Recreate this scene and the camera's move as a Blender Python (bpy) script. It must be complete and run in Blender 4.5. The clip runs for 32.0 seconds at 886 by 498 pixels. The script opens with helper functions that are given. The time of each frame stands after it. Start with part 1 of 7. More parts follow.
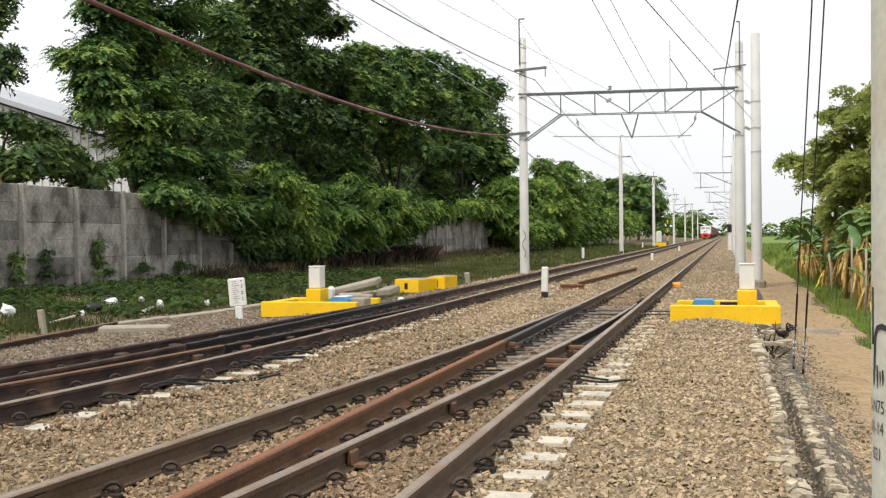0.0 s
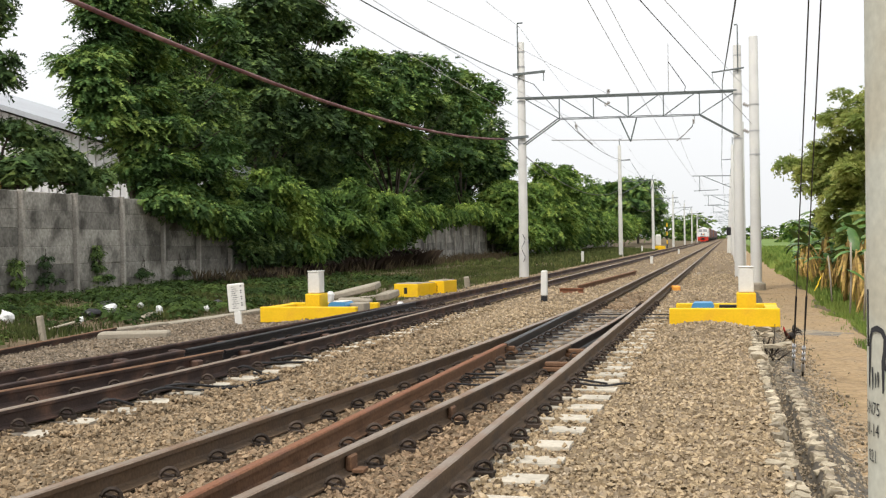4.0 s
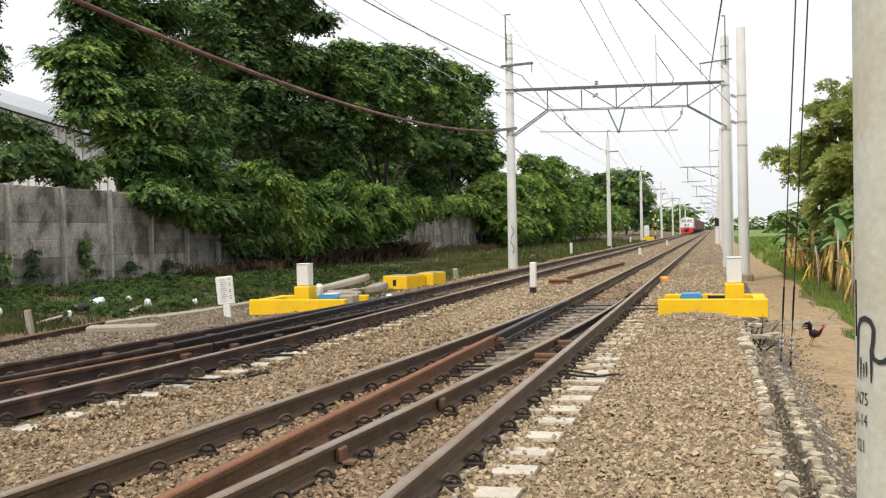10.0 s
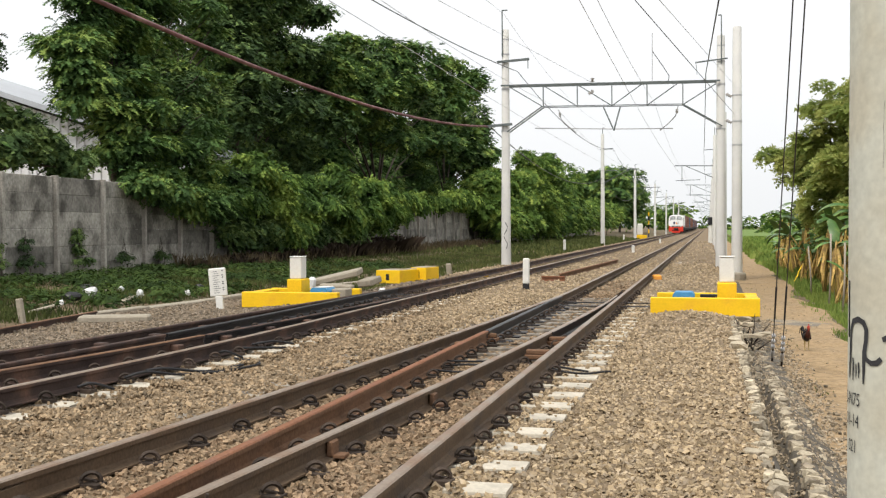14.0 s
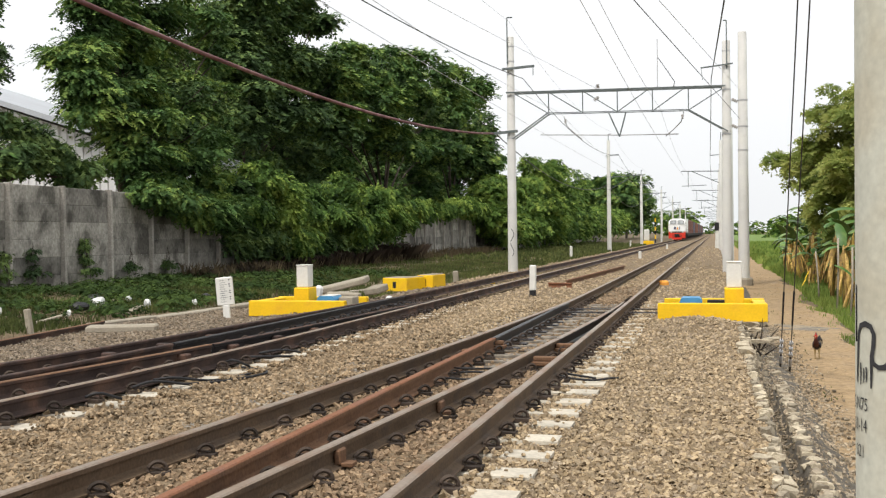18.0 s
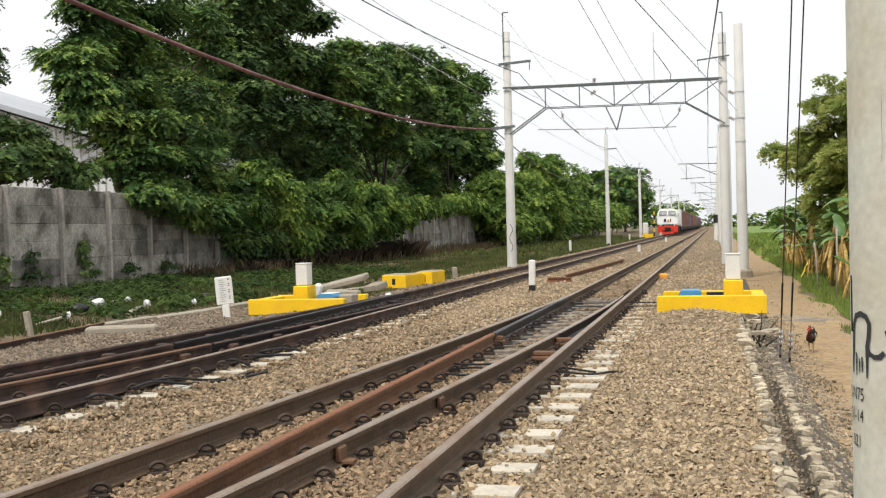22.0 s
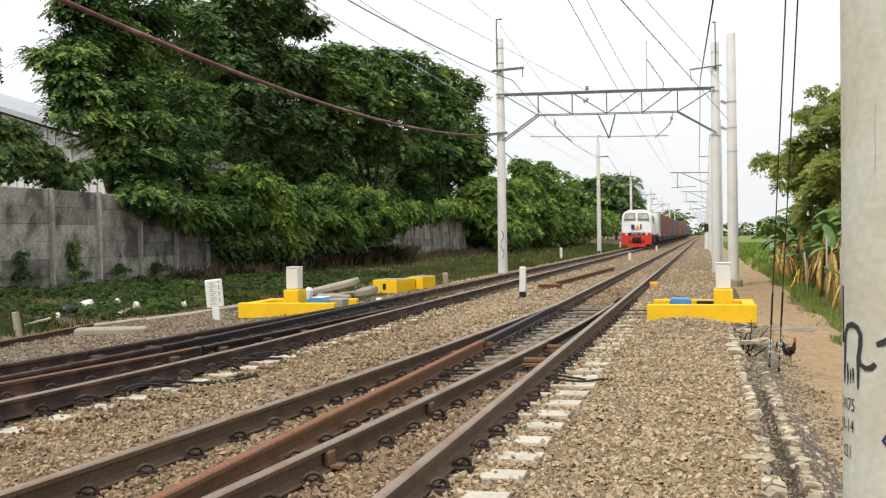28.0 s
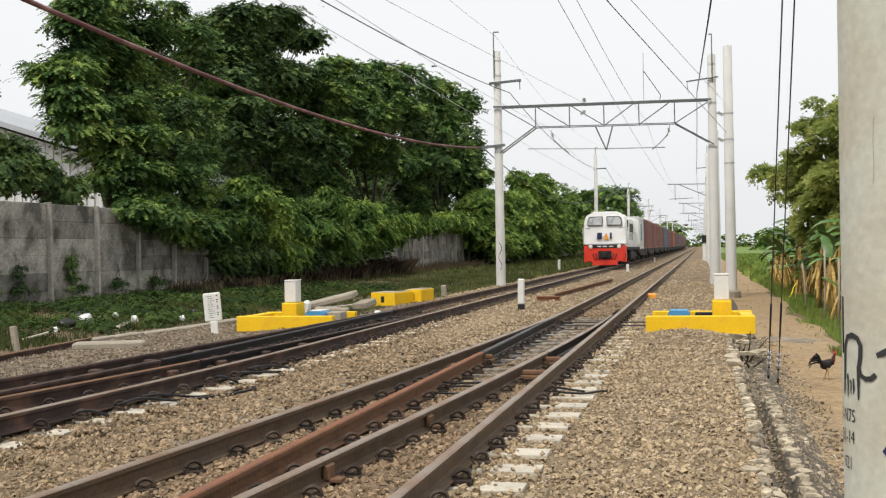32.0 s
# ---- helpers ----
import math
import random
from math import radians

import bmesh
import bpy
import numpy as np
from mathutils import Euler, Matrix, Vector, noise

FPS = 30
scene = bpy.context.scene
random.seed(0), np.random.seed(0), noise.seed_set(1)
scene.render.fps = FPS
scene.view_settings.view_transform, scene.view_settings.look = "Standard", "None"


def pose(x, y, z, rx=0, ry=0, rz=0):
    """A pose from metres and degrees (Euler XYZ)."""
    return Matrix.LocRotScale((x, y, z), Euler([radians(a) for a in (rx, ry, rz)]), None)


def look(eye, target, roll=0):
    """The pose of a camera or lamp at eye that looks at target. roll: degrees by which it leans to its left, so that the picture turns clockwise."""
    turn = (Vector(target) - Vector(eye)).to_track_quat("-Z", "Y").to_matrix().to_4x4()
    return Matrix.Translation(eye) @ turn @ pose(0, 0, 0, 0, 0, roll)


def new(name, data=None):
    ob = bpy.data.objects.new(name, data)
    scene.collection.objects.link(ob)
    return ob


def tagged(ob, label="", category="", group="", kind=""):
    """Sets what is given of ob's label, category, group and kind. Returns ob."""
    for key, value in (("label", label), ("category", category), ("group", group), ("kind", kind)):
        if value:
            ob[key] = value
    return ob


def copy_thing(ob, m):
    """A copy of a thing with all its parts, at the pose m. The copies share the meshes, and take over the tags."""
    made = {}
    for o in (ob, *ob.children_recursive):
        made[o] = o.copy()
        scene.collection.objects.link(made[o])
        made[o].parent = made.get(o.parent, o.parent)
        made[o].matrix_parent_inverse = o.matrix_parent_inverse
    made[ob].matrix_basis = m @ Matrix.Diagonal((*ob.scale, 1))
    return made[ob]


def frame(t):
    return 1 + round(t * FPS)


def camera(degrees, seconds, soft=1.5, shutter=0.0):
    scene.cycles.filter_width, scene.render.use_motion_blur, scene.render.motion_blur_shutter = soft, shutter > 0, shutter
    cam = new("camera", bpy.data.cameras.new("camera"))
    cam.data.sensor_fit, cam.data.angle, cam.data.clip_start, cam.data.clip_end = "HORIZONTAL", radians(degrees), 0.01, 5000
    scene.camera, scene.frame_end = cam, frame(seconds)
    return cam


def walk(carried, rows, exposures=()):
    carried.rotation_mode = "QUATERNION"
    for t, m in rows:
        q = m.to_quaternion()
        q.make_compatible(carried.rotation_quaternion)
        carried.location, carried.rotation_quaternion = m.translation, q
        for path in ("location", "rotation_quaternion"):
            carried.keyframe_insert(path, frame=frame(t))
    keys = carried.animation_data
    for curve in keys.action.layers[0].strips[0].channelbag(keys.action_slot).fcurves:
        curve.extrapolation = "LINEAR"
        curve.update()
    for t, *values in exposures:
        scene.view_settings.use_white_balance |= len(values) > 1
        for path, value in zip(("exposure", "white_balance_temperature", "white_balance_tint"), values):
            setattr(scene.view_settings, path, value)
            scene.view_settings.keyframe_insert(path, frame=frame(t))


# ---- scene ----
# The line runs along +y; x is to the right of it; z = 0 is the rail head.
EYE = (0.0, 0.0, 1.316)


def aim(yaw, pitch, lean, dx):
    """The pose of the hand-held camera: radians left of the line, up, and leaning left."""
    e = Vector((EYE[0] + dx, EYE[1], EYE[2]))
    f = Vector((-math.sin(yaw) * math.cos(pitch), math.cos(yaw) * math.cos(pitch), math.sin(pitch)))
    return look(e, e + f * 10, math.degrees(lean))


cam = camera(45.58, 32.0, soft=1.25)
walk(cam, [
    (0, aim(0.2640, -0.0118, -0.0112, -0.0104)),
    (0.5, aim(0.2663, -0.0127, -0.0074, -0.0082)),
    (1, aim(0.2644, -0.0079, -0.0067, -0.0065)),
    (1.5, aim(0.2644, -0.0059, -0.0112, -0.0045)),
    (2, aim(0.2631, -0.0035, -0.0164, -0.0014)),
    (2.5, aim(0.2624, -0.0052, -0.0202, 0.0006)),
    (3, aim(0.2625, -0.0069, -0.0199, 0.0008)),
    (3.5, aim(0.2649, -0.0076, -0.0163, 0.0018)),
    (5.5, aim(0.2581, -0.0094, -0.0186, 0.0031)),
    (6, aim(0.2565, -0.0125, -0.0176, 0.0016)),
    (6.5, aim(0.2563, -0.0144, -0.0110, 0.0000)),
    (7, aim(0.2556, -0.0170, -0.0160, -0.0001)),
    (7.5, aim(0.2523, -0.0161, -0.0164, -0.0017)),
    (8, aim(0.2500, -0.0146, -0.0173, -0.0035)),
    (8.5, aim(0.2507, -0.0172, -0.0162, -0.0040)),
    (9, aim(0.2523, -0.0171, -0.0189, -0.0027)),
    (9.5, aim(0.2532, -0.0167, -0.0238, -0.0008)),
    (10, aim(0.2531, -0.0155, -0.0202, -0.0002)),
    (10.5, aim(0.2535, -0.0163, -0.0209, -0.0001)),
    (11, aim(0.2384, -0.0205, -0.0154, -0.0010)),
    (11.5, aim(0.2382, -0.0242, -0.0121, -0.0041)),
    (12, aim(0.2450, -0.0256, -0.0160, -0.0071)),
    (12.5, aim(0.2478, -0.0231, -0.0133, -0.0076)),
    (13, aim(0.2495, -0.0219, -0.0155, -0.0068)),
    (13.5, aim(0.2460, -0.0216, -0.0118, -0.0062)),
    (14, aim(0.2468, -0.0204, -0.0052, -0.0056)),
    (14.5, aim(0.2461, -0.0166, -0.0019, -0.0063)),
    (16.5, aim(0.2526, -0.0237, -0.0065, -0.0075)),
    (17, aim(0.2515, -0.0223, -0.0070, -0.0069)),
    (17.5, aim(0.2538, -0.0169, -0.0139, -0.0039)),
    (18, aim(0.2530, -0.0133, -0.0129, -0.0025)),
    (18.5, aim(0.2549, -0.0133, -0.0126, -0.0031)),
    (19, aim(0.2564, -0.0141, -0.0124, -0.0003)),
    (19.5, aim(0.2547, -0.0173, -0.0118, 0.0037)),
    (20, aim(0.2544, -0.0175, -0.0147, 0.0046)),
    (20.5, aim(0.2553, -0.0135, -0.0173, 0.0051)),
    (21, aim(0.2556, -0.0102, -0.0198, 0.0075)),
    (21.5, aim(0.2543, -0.0106, -0.0247, 0.0097)),
    (22, aim(0.2524, -0.0169, -0.0276, 0.0102)),
    (22.5, aim(0.2522, -0.0217, -0.0221, 0.0085)),
    (23, aim(0.2508, -0.0158, -0.0249, 0.0053)),
    (23.5, aim(0.2507, -0.0156, -0.0228, 0.0032)),
    (24, aim(0.2478, -0.0133, -0.0244, 0.0038)),
    (24.5, aim(0.2477, -0.0150, -0.0247, 0.0035)),
    (25, aim(0.2473, -0.0169, -0.0220, 0.0004)),
    (25.5, aim(0.2466, -0.0163, -0.0215, 0.0007)),
    (27.5, aim(0.2428, -0.0133, -0.0142, 0.0034)),
    (28, aim(0.2436, -0.0118, -0.0146, 0.0030)),
    (28.5, aim(0.2407, -0.0109, -0.0141, 0.0021)),
    (29, aim(0.2373, -0.0109, -0.0184, 0.0029)),
    (29.5, aim(0.2375, -0.0090, -0.0157, 0.0026)),
    (30, aim(0.2360, -0.0069, -0.0137, 0.0009)),
    (30.5, aim(0.2354, -0.0063, -0.0192, 0.0018)),
    (31, aim(0.2375, -0.0055, -0.0196, 0.0034)),
    (31.5, aim(0.2364, -0.0057, -0.0226, 0.0015)),
    (32, aim(0.2415, 0.0000, -0.0189, -0.0010)),
], exposures=((0, 0.06), (2, 0.03), (6, 0.05), (27.5, 0.03), (29, 0.0), (31, -0.07), (32, -0.10)))

# ---- world and sun: bright overcast ----
world = bpy.data.worlds.new("overcast_sky")
scene.world = world
world.use_nodes = True
wn, wl = world.node_tree.nodes, world.node_tree.links
sky = wn.new("ShaderNodeTexSky")
sky.sky_type = "NISHITA"
sky.sun_disc = False
sky.sun_elevation, sky.sun_rotation = radians(61), radians(203)
sky.air_density, sky.dust_density, sky.ozone_density = 1.0, 6.0, 1.0
hsv = wn.new("ShaderNodeHueSaturation")
hsv.inputs["Saturation"].default_value = 0.10
wl.new(sky.outputs[0], hsv.inputs["Color"])
cloud = wn.new("ShaderNodeMix")
cloud.data_type = "RGBA"
cloud.inputs["Factor"].default_value = 0.70
cloud.inputs["B"].default_value = (9.6, 9.75, 9.9, 1)
wl.new(hsv.outputs[0], cloud.inputs["A"])
bg = wn["Background"]
bg.inputs["Strength"].default_value = 0.130
wl.new(cloud.outputs["Result"], bg.inputs["Color"])
sun = new("sun", bpy.data.lights.new("sun", "SUN"))
sun.data.energy, sun.data.angle, sun.data.color = 2.3, radians(7), (1.0, 0.94, 0.85)
sun.matrix_world = look((0, 0, 30), (6.5, 15, 0))


# ---- materials ----
def mat(name, color, rough=0.8, metal=0.0, var=0.25, scale=3.0, fine=45.0, bump=0.25, depth=0.01, tint=None, rnd=0.0, island=0.0, spec=0.3, tint_at=0.55, stretch=None, fixed=False):
    """A procedural surface: two scales of variation, a second tint in patches, relief, and variation piece by piece."""
    m = bpy.data.materials.new(name)
    m.use_nodes = True
    n, l = m.node_tree.nodes, m.node_tree.links
    b = n["Principled BSDF"]
    where = n.new("ShaderNodeNewGeometry").outputs["Position"] if fixed else n.new("ShaderNodeTexCoord").outputs["Object"]
    def noise_tex(s, det=4.0):
        t = n.new("ShaderNodeTexNoise")
        t.inputs["Scale"].default_value, t.inputs["Detail"].default_value = s, det
        if stretch:
            mp = n.new("ShaderNodeMapping")
            mp.inputs["Scale"].default_value = stretch
            l.new(where, mp.inputs["Vector"])
            l.new(mp.outputs["Vector"], t.inputs["Vector"])
        else:
            l.new(where, t.inputs["Vector"])
        return t
    big, small = noise_tex(scale), noise_tex(fine, 3.0)
    def mix(kind, fac, a, bb):
        x = n.new("ShaderNodeMix")
        x.data_type, x.blend_type = "RGBA", kind
        for sock, v in (("Factor", fac), ("A", a), ("B", bb)):
            if isinstance(v, bpy.types.NodeSocket):
                l.new(v, x.inputs[sock])
            else:
                x.inputs[sock].default_value = v
        return x.outputs["Result"]
    def ramp(src, lo, hi):
        r = n.new("ShaderNodeMapRange")
        r.inputs["From Min"].default_value, r.inputs["From Max"].default_value = lo, hi
        l.new(src, r.inputs["Value"])
        return r.outputs["Result"]
    col = (*color, 1)
    if tint:
        col = mix("MIX", ramp(big.outputs["Fac"], tint_at - 0.08, tint_at + 0.12), col, (*tint, 1))
    def scaled(src, c, v):
        r = n.new("ShaderNodeMapRange")
        r.inputs["From Min"].default_value, r.inputs["From Max"].default_value = 0.25, 0.75
        r.inputs["To Min"].default_value, r.inputs["To Max"].default_value = 1 - v, 1 + v
        l.new(src, r.inputs["Value"])
        x = n.new("ShaderNodeVectorMath")
        x.operation = "SCALE"
        if isinstance(c, bpy.types.NodeSocket):
            l.new(c, x.inputs[0])
        else:
            x.inputs[0].default_value = c[:3]
        l.new(r.outputs["Result"], x.inputs["Scale"])
        return x.outputs["Vector"]
    col = scaled(big.outputs["Fac"], col, var)
    col = scaled(small.outputs["Fac"], col, var * 0.7)
    for amount, node, out in ((rnd, "ShaderNodeObjectInfo", "Random"), (island, "ShaderNodeNewGeometry", "Random Per Island")):
        if amount:
            o = n.new(node)
            r = n.new("ShaderNodeMapRange")
            r.inputs["From Min"].default_value, r.inputs["From Max"].default_value = 0, 1
            r.inputs["To Min"].default_value, r.inputs["To Max"].default_value = 1 - amount, 1 + amount
            l.new(o.outputs[out], r.inputs["Value"])
            x = n.new("ShaderNodeVectorMath")
            x.operation = "SCALE"
            l.new(col, x.inputs[0])
            l.new(r.outputs["Result"], x.inputs["Scale"])
            col = x.outputs["Vector"]
    l.new(col, b.inputs["Base Color"])
    b.inputs["Roughness"].default_value, b.inputs["Metallic"].default_value = rough, metal
    b.inputs["Specular IOR Level"].default_value = spec
    if bump:
        bp = n.new("ShaderNodeBump")
        bp.inputs["Strength"].default_value, bp.inputs["Distance"].default_value = bump, depth
        l.new(small.outputs["Fac"], bp.inputs["Height"])
        l.new(bp.outputs["Normal"], b.inputs["Normal"])
    return m


def leaf_mat(name, a, b_, c, rough=0.75, through_light=0.25):
    """Leaves: three greens by leaf and by clump, with some light passing through."""
    m = bpy.data.materials.new(name)
    m.use_nodes = True
    n, l = m.node_tree.nodes, m.node_tree.links
    b = n["Principled BSDF"]
    g = n.new("ShaderNodeNewGeometry")
    r = n.new("ShaderNodeValToRGB")
    r.color_ramp.elements[0].color, r.color_ramp.elements[1].color = (*a, 1), (*c, 1)
    r.color_ramp.elements.new(0.5).color = (*b_, 1)
    tc, t = n.new("ShaderNodeTexCoord"), n.new("ShaderNodeTexNoise")
    t.inputs["Scale"].default_value = 0.7
    l.new(tc.outputs["Object"], t.inputs["Vector"])
    ad = n.new("ShaderNodeMath")
    ad.operation = "MULTIPLY_ADD"
    ad.inputs[1].default_value = 0.46
    l.new(g.outputs["Random Per Island"], ad.inputs[0])
    mr = n.new("ShaderNodeMapRange")
    mr.inputs["From Min"].default_value, mr.inputs["From Max"].default_value = 0.36, 0.66
    mr.inputs["To Min"].default_value, mr.inputs["To Max"].default_value = 0.0, 0.56
    l.new(t.outputs["Fac"], mr.inputs["Value"])
    l.new(mr.outputs["Result"], ad.inputs[2])
    l.new(ad.outputs[0], r.inputs["Fac"])
    l.new(r.outputs["Color"], b.inputs["Base Color"])
    b.inputs["Roughness"].default_value = rough
    b.inputs["Specular IOR Level"].default_value = 0.12
    tr, mx = n.new("ShaderNodeBsdfTranslucent"), n.new("ShaderNodeMixShader")
    l.new(r.outputs["Color"], tr.inputs["Color"])
    mx.inputs["Fac"].default_value = through_light
    l.new(b.outputs[0], mx.inputs[1])
    l.new(tr.outputs[0], mx.inputs[2])
    l.new(mx.outputs[0], n["Material Output"].inputs["Surface"])
    return m


M = {}
M["stone"] = mat("ballast_stone", (0.375, 0.285, 0.175), 0.9, var=0.25, scale=14, fine=70, island=0.38, tint=(0.31, 0.25, 0.18), tint_at=0.55)
M["stone_old"] = mat("old_ballast_stone", (0.305, 0.222, 0.135), 0.9, var=0.25, scale=14, fine=70, island=0.5, tint=(0.225, 0.178, 0.122), tint_at=0.55)
M["stone_grey"] = mat("dusty_shoulder_stone", (0.225, 0.178, 0.128), 0.92, var=0.3, scale=14, fine=70, island=0.5, tint=(0.165, 0.14, 0.11), tint_at=0.55)
M["stone_oily"] = mat("oil_stained_stone", (0.13, 0.095, 0.068), 0.85, var=0.3, scale=14, fine=70, island=0.5, tint=(0.09, 0.07, 0.055), tint_at=0.55)
M["stone_rusty"] = mat("rust_dusted_stone", (0.285, 0.202, 0.125), 0.9, var=0.3, scale=14, fine=70, island=0.5, tint=(0.205, 0.145, 0.095), tint_at=0.55)
M["ballast"] = mat("ballast_bed", (0.25, 0.185, 0.115), 0.95, var=0.4, scale=7, fine=30, bump=1.0, depth=0.06, tint=(0.17, 0.126, 0.08))
M["soil"] = mat("soil", (0.17, 0.125, 0.075), 0.95, var=0.35, scale=0.9, fine=9, bump=0.8, depth=0.05, tint=(0.095, 0.085, 0.045), tint_at=0.5)
M["path"] = mat("dirt_path", (0.385, 0.27, 0.148), 0.95, var=0.42, scale=0.9, fine=11, bump=1.0, depth=0.06, tint=(0.25, 0.18, 0.105), tint_at=0.50)
M["rail_top"] = mat("worn_rail_head", (0.32, 0.255, 0.20), 0.42, 0.35, var=0.25, scale=2, fine=30, bump=0.1, tint=(0.22, 0.14, 0.09), tint_at=0.5)
M["rail_side"] = mat("brown_rail_web", (0.128, 0.085, 0.052), 0.78, 0.1, var=0.35, scale=2.4, fine=50, bump=0.25, depth=0.004, tint=(0.07, 0.05, 0.036))
M["rust"] = mat("rusty_rail", (0.235, 0.105, 0.056), 0.85, 0.1, var=0.35, scale=3, fine=50, bump=0.3, depth=0.004, tint=(0.15, 0.075, 0.05))
M["rust_web"] = mat("rusty_rail_web", (0.20, 0.11, 0.062), 0.85, 0.1, var=0.4, scale=3, fine=50, bump=0.3, depth=0.004, tint=(0.11, 0.065, 0.042))
M["old_rail"] = mat("dark_brown_rail", (0.058, 0.038, 0.032), 0.75, 0.1, var=0.35, scale=3, fine=50, bump=0.3, depth=0.004, tint=(0.105, 0.06, 0.042))
M["black_steel"] = mat("greased_steel", (0.035, 0.033, 0.035), 0.42, 0.5, var=0.3, scale=4, fine=40, bump=0.1)
M["clip"] = mat("rail_clip_steel", (0.060, 0.044, 0.034), 0.7, 0.2, var=0.3, scale=10, fine=60, rnd=0.4, fixed=True)
M["sleeper"] = mat("sleeper_concrete", (0.50, 0.455, 0.375), 0.9, var=0.22, scale=4, fine=40, bump=0.3, depth=0.006, tint=(0.48, 0.43, 0.35), tint_at=0.6, rnd=0.1, fixed=True)
def oil_band(m, bands_):
    """Dark oily dirt on the sleepers between the rails, broken up by noise."""
    n, l = m.node_tree.nodes, m.node_tree.links
    b = n["Principled BSDF"]
    col = b.inputs["Base Color"].links[0].from_socket
    sep, tex = n.new("ShaderNodeSeparateXYZ"), n.new("ShaderNodeTexNoise")
    geo = n.new("ShaderNodeNewGeometry")
    l.new(geo.outputs["Position"], sep.inputs[0])
    l.new(geo.outputs["Position"], tex.inputs["Vector"])
    tex.inputs["Scale"].default_value = 6.0
    for x0, x1 in bands_:
        d = n.new("ShaderNodeMath")
        d.operation = "COMPARE"
        l.new(sep.outputs["X"], d.inputs[0])
        d.inputs[1].default_value, d.inputs[2].default_value = (x0 + x1) / 2, (x1 - x0) / 2
        k = n.new("ShaderNodeMath")
        k.operation = "MULTIPLY"
        l.new(d.outputs[0], k.inputs[0])
        r = n.new("ShaderNodeMapRange")
        r.inputs["From Min"].default_value, r.inputs["From Max"].default_value = 0.3, 0.6
        r.inputs["To Min"].default_value = 0.45
        l.new(tex.outputs["Fac"], r.inputs["Value"])
        l.new(r.outputs["Result"], k.inputs[1])
        x = n.new("ShaderNodeMix")
        x.data_type = "RGBA"
        l.new(k.outputs[0], x.inputs["Factor"])
        l.new(col, x.inputs["A"])
        x.inputs["B"].default_value = (0.13, 0.11, 0.09, 1)
        col = x.outputs["Result"]
    l.new(col, b.inputs["Base Color"])


oil_band(M["sleeper"], ((-4.4, -1.65), (-8.5, -5.5)))
M["pole"] = mat("pole_concrete", (0.62, 0.61, 0.585), 0.85, var=0.08, scale=1.5, fine=25, bump=0.12, depth=0.004, tint=(0.61, 0.60, 0.56), tint_at=0.6, rnd=0.04, fixed=True)
M["pole_near"] = mat("old_pole_concrete", (0.56, 0.56, 0.48), 0.88, var=0.15, scale=3.4, fine=38, bump=0.22, depth=0.003, tint=(0.455, 0.43, 0.345), tint_at=0.52)
M["steel"] = mat("gantry_steel", (0.14, 0.16, 0.158), 0.6, 0.3, var=0.2, scale=3, fine=30, bump=0.1)
M["wire"] = mat("dark_wire", (0.06, 0.055, 0.055), 0.6, 0.4, var=0.1, bump=0)
M["grey_wire"] = mat("grey_wire", (0.46, 0.46, 0.47), 0.6, 0.1, var=0.1, bump=0)
M["red_cable"] = mat("red_feeder_cable", (0.13, 0.055, 0.055), 0.7, 0.0, var=0.3, scale=1.5, fine=9, bump=0, tint=(0.22, 0.13, 0.12))
M["yellow"] = mat("yellow_paint", (0.84, 0.52, 0.012), 0.55, var=0.10, scale=2.5, fine=30, bump=0.12, depth=0.004, tint=(0.74, 0.43, 0.02), tint_at=0.62)
M["white"] = mat("white_paint", (0.72, 0.71, 0.67), 0.6, var=0.08, scale=3, fine=40, bump=0.1, tint=(0.62, 0.60, 0.55), tint_at=0.6)
M["blue"] = mat("blue_paint", (0.075, 0.28, 0.52), 0.5, var=0.12, scale=4, fine=40, bump=0.1)
M["black"] = mat("black_paint", (0.02, 0.02, 0.022), 0.6, var=0.2, bump=0.1)
M["orange"] = mat("orange_paint", (0.75, 0.33, 0.06), 0.7, var=0.15, bump=0.1)
M["wall"] = mat("weathered_wall_concrete", (0.36, 0.34, 0.30), 0.92, var=0.5, scale=1.3, fine=14, bump=0.5, depth=0.015, tint=(0.08, 0.075, 0.065), tint_at=0.5, rnd=0.34, stretch=(1, 1.0, 0.8), fixed=True)
M["wallpost"] = mat("wall_post_concrete", (0.42, 0.39, 0.345), 0.92, var=0.35, scale=2.2, fine=22, bump=0.3, tint=(0.22, 0.205, 0.18), rnd=0.2, fixed=True)
M["rubble"] = mat("masonry_stone", (0.43, 0.37, 0.27), 0.92, var=0.3, scale=9, fine=45, bump=0.7, depth=0.01, tint=(0.23, 0.19, 0.14), tint_at=0.55, rnd=0.42, fixed=True)
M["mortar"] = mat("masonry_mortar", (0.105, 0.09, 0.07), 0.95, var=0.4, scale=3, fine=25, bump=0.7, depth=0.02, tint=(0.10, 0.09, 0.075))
M["grit"] = mat("grey_grit", (0.29, 0.235, 0.165), 0.95, var=0.3, scale=10, fine=60, island=0.55, bump=0.2)
M["patch"] = mat("dark_grey_patch", (0.21, 0.185, 0.15), 0.95, var=0.4, scale=3, fine=30, bump=0.4, tint=(0.27, 0.215, 0.145))
M["slab"] = mat("old_concrete_slab", (0.35, 0.31, 0.245), 0.92, var=0.2, scale=2, fine=30, bump=0.35, tint=(0.25, 0.22, 0.17), fixed=True)
M["bark"] = mat("bark", (0.065, 0.052, 0.04), 0.95, var=0.35, scale=3, fine=25, bump=0.6, depth=0.02)
M["roof"] = mat("roof_sheet", (0.42, 0.44, 0.47), 0.55, 0.1, var=0.08, scale=0.5, fine=8, bump=0.1)
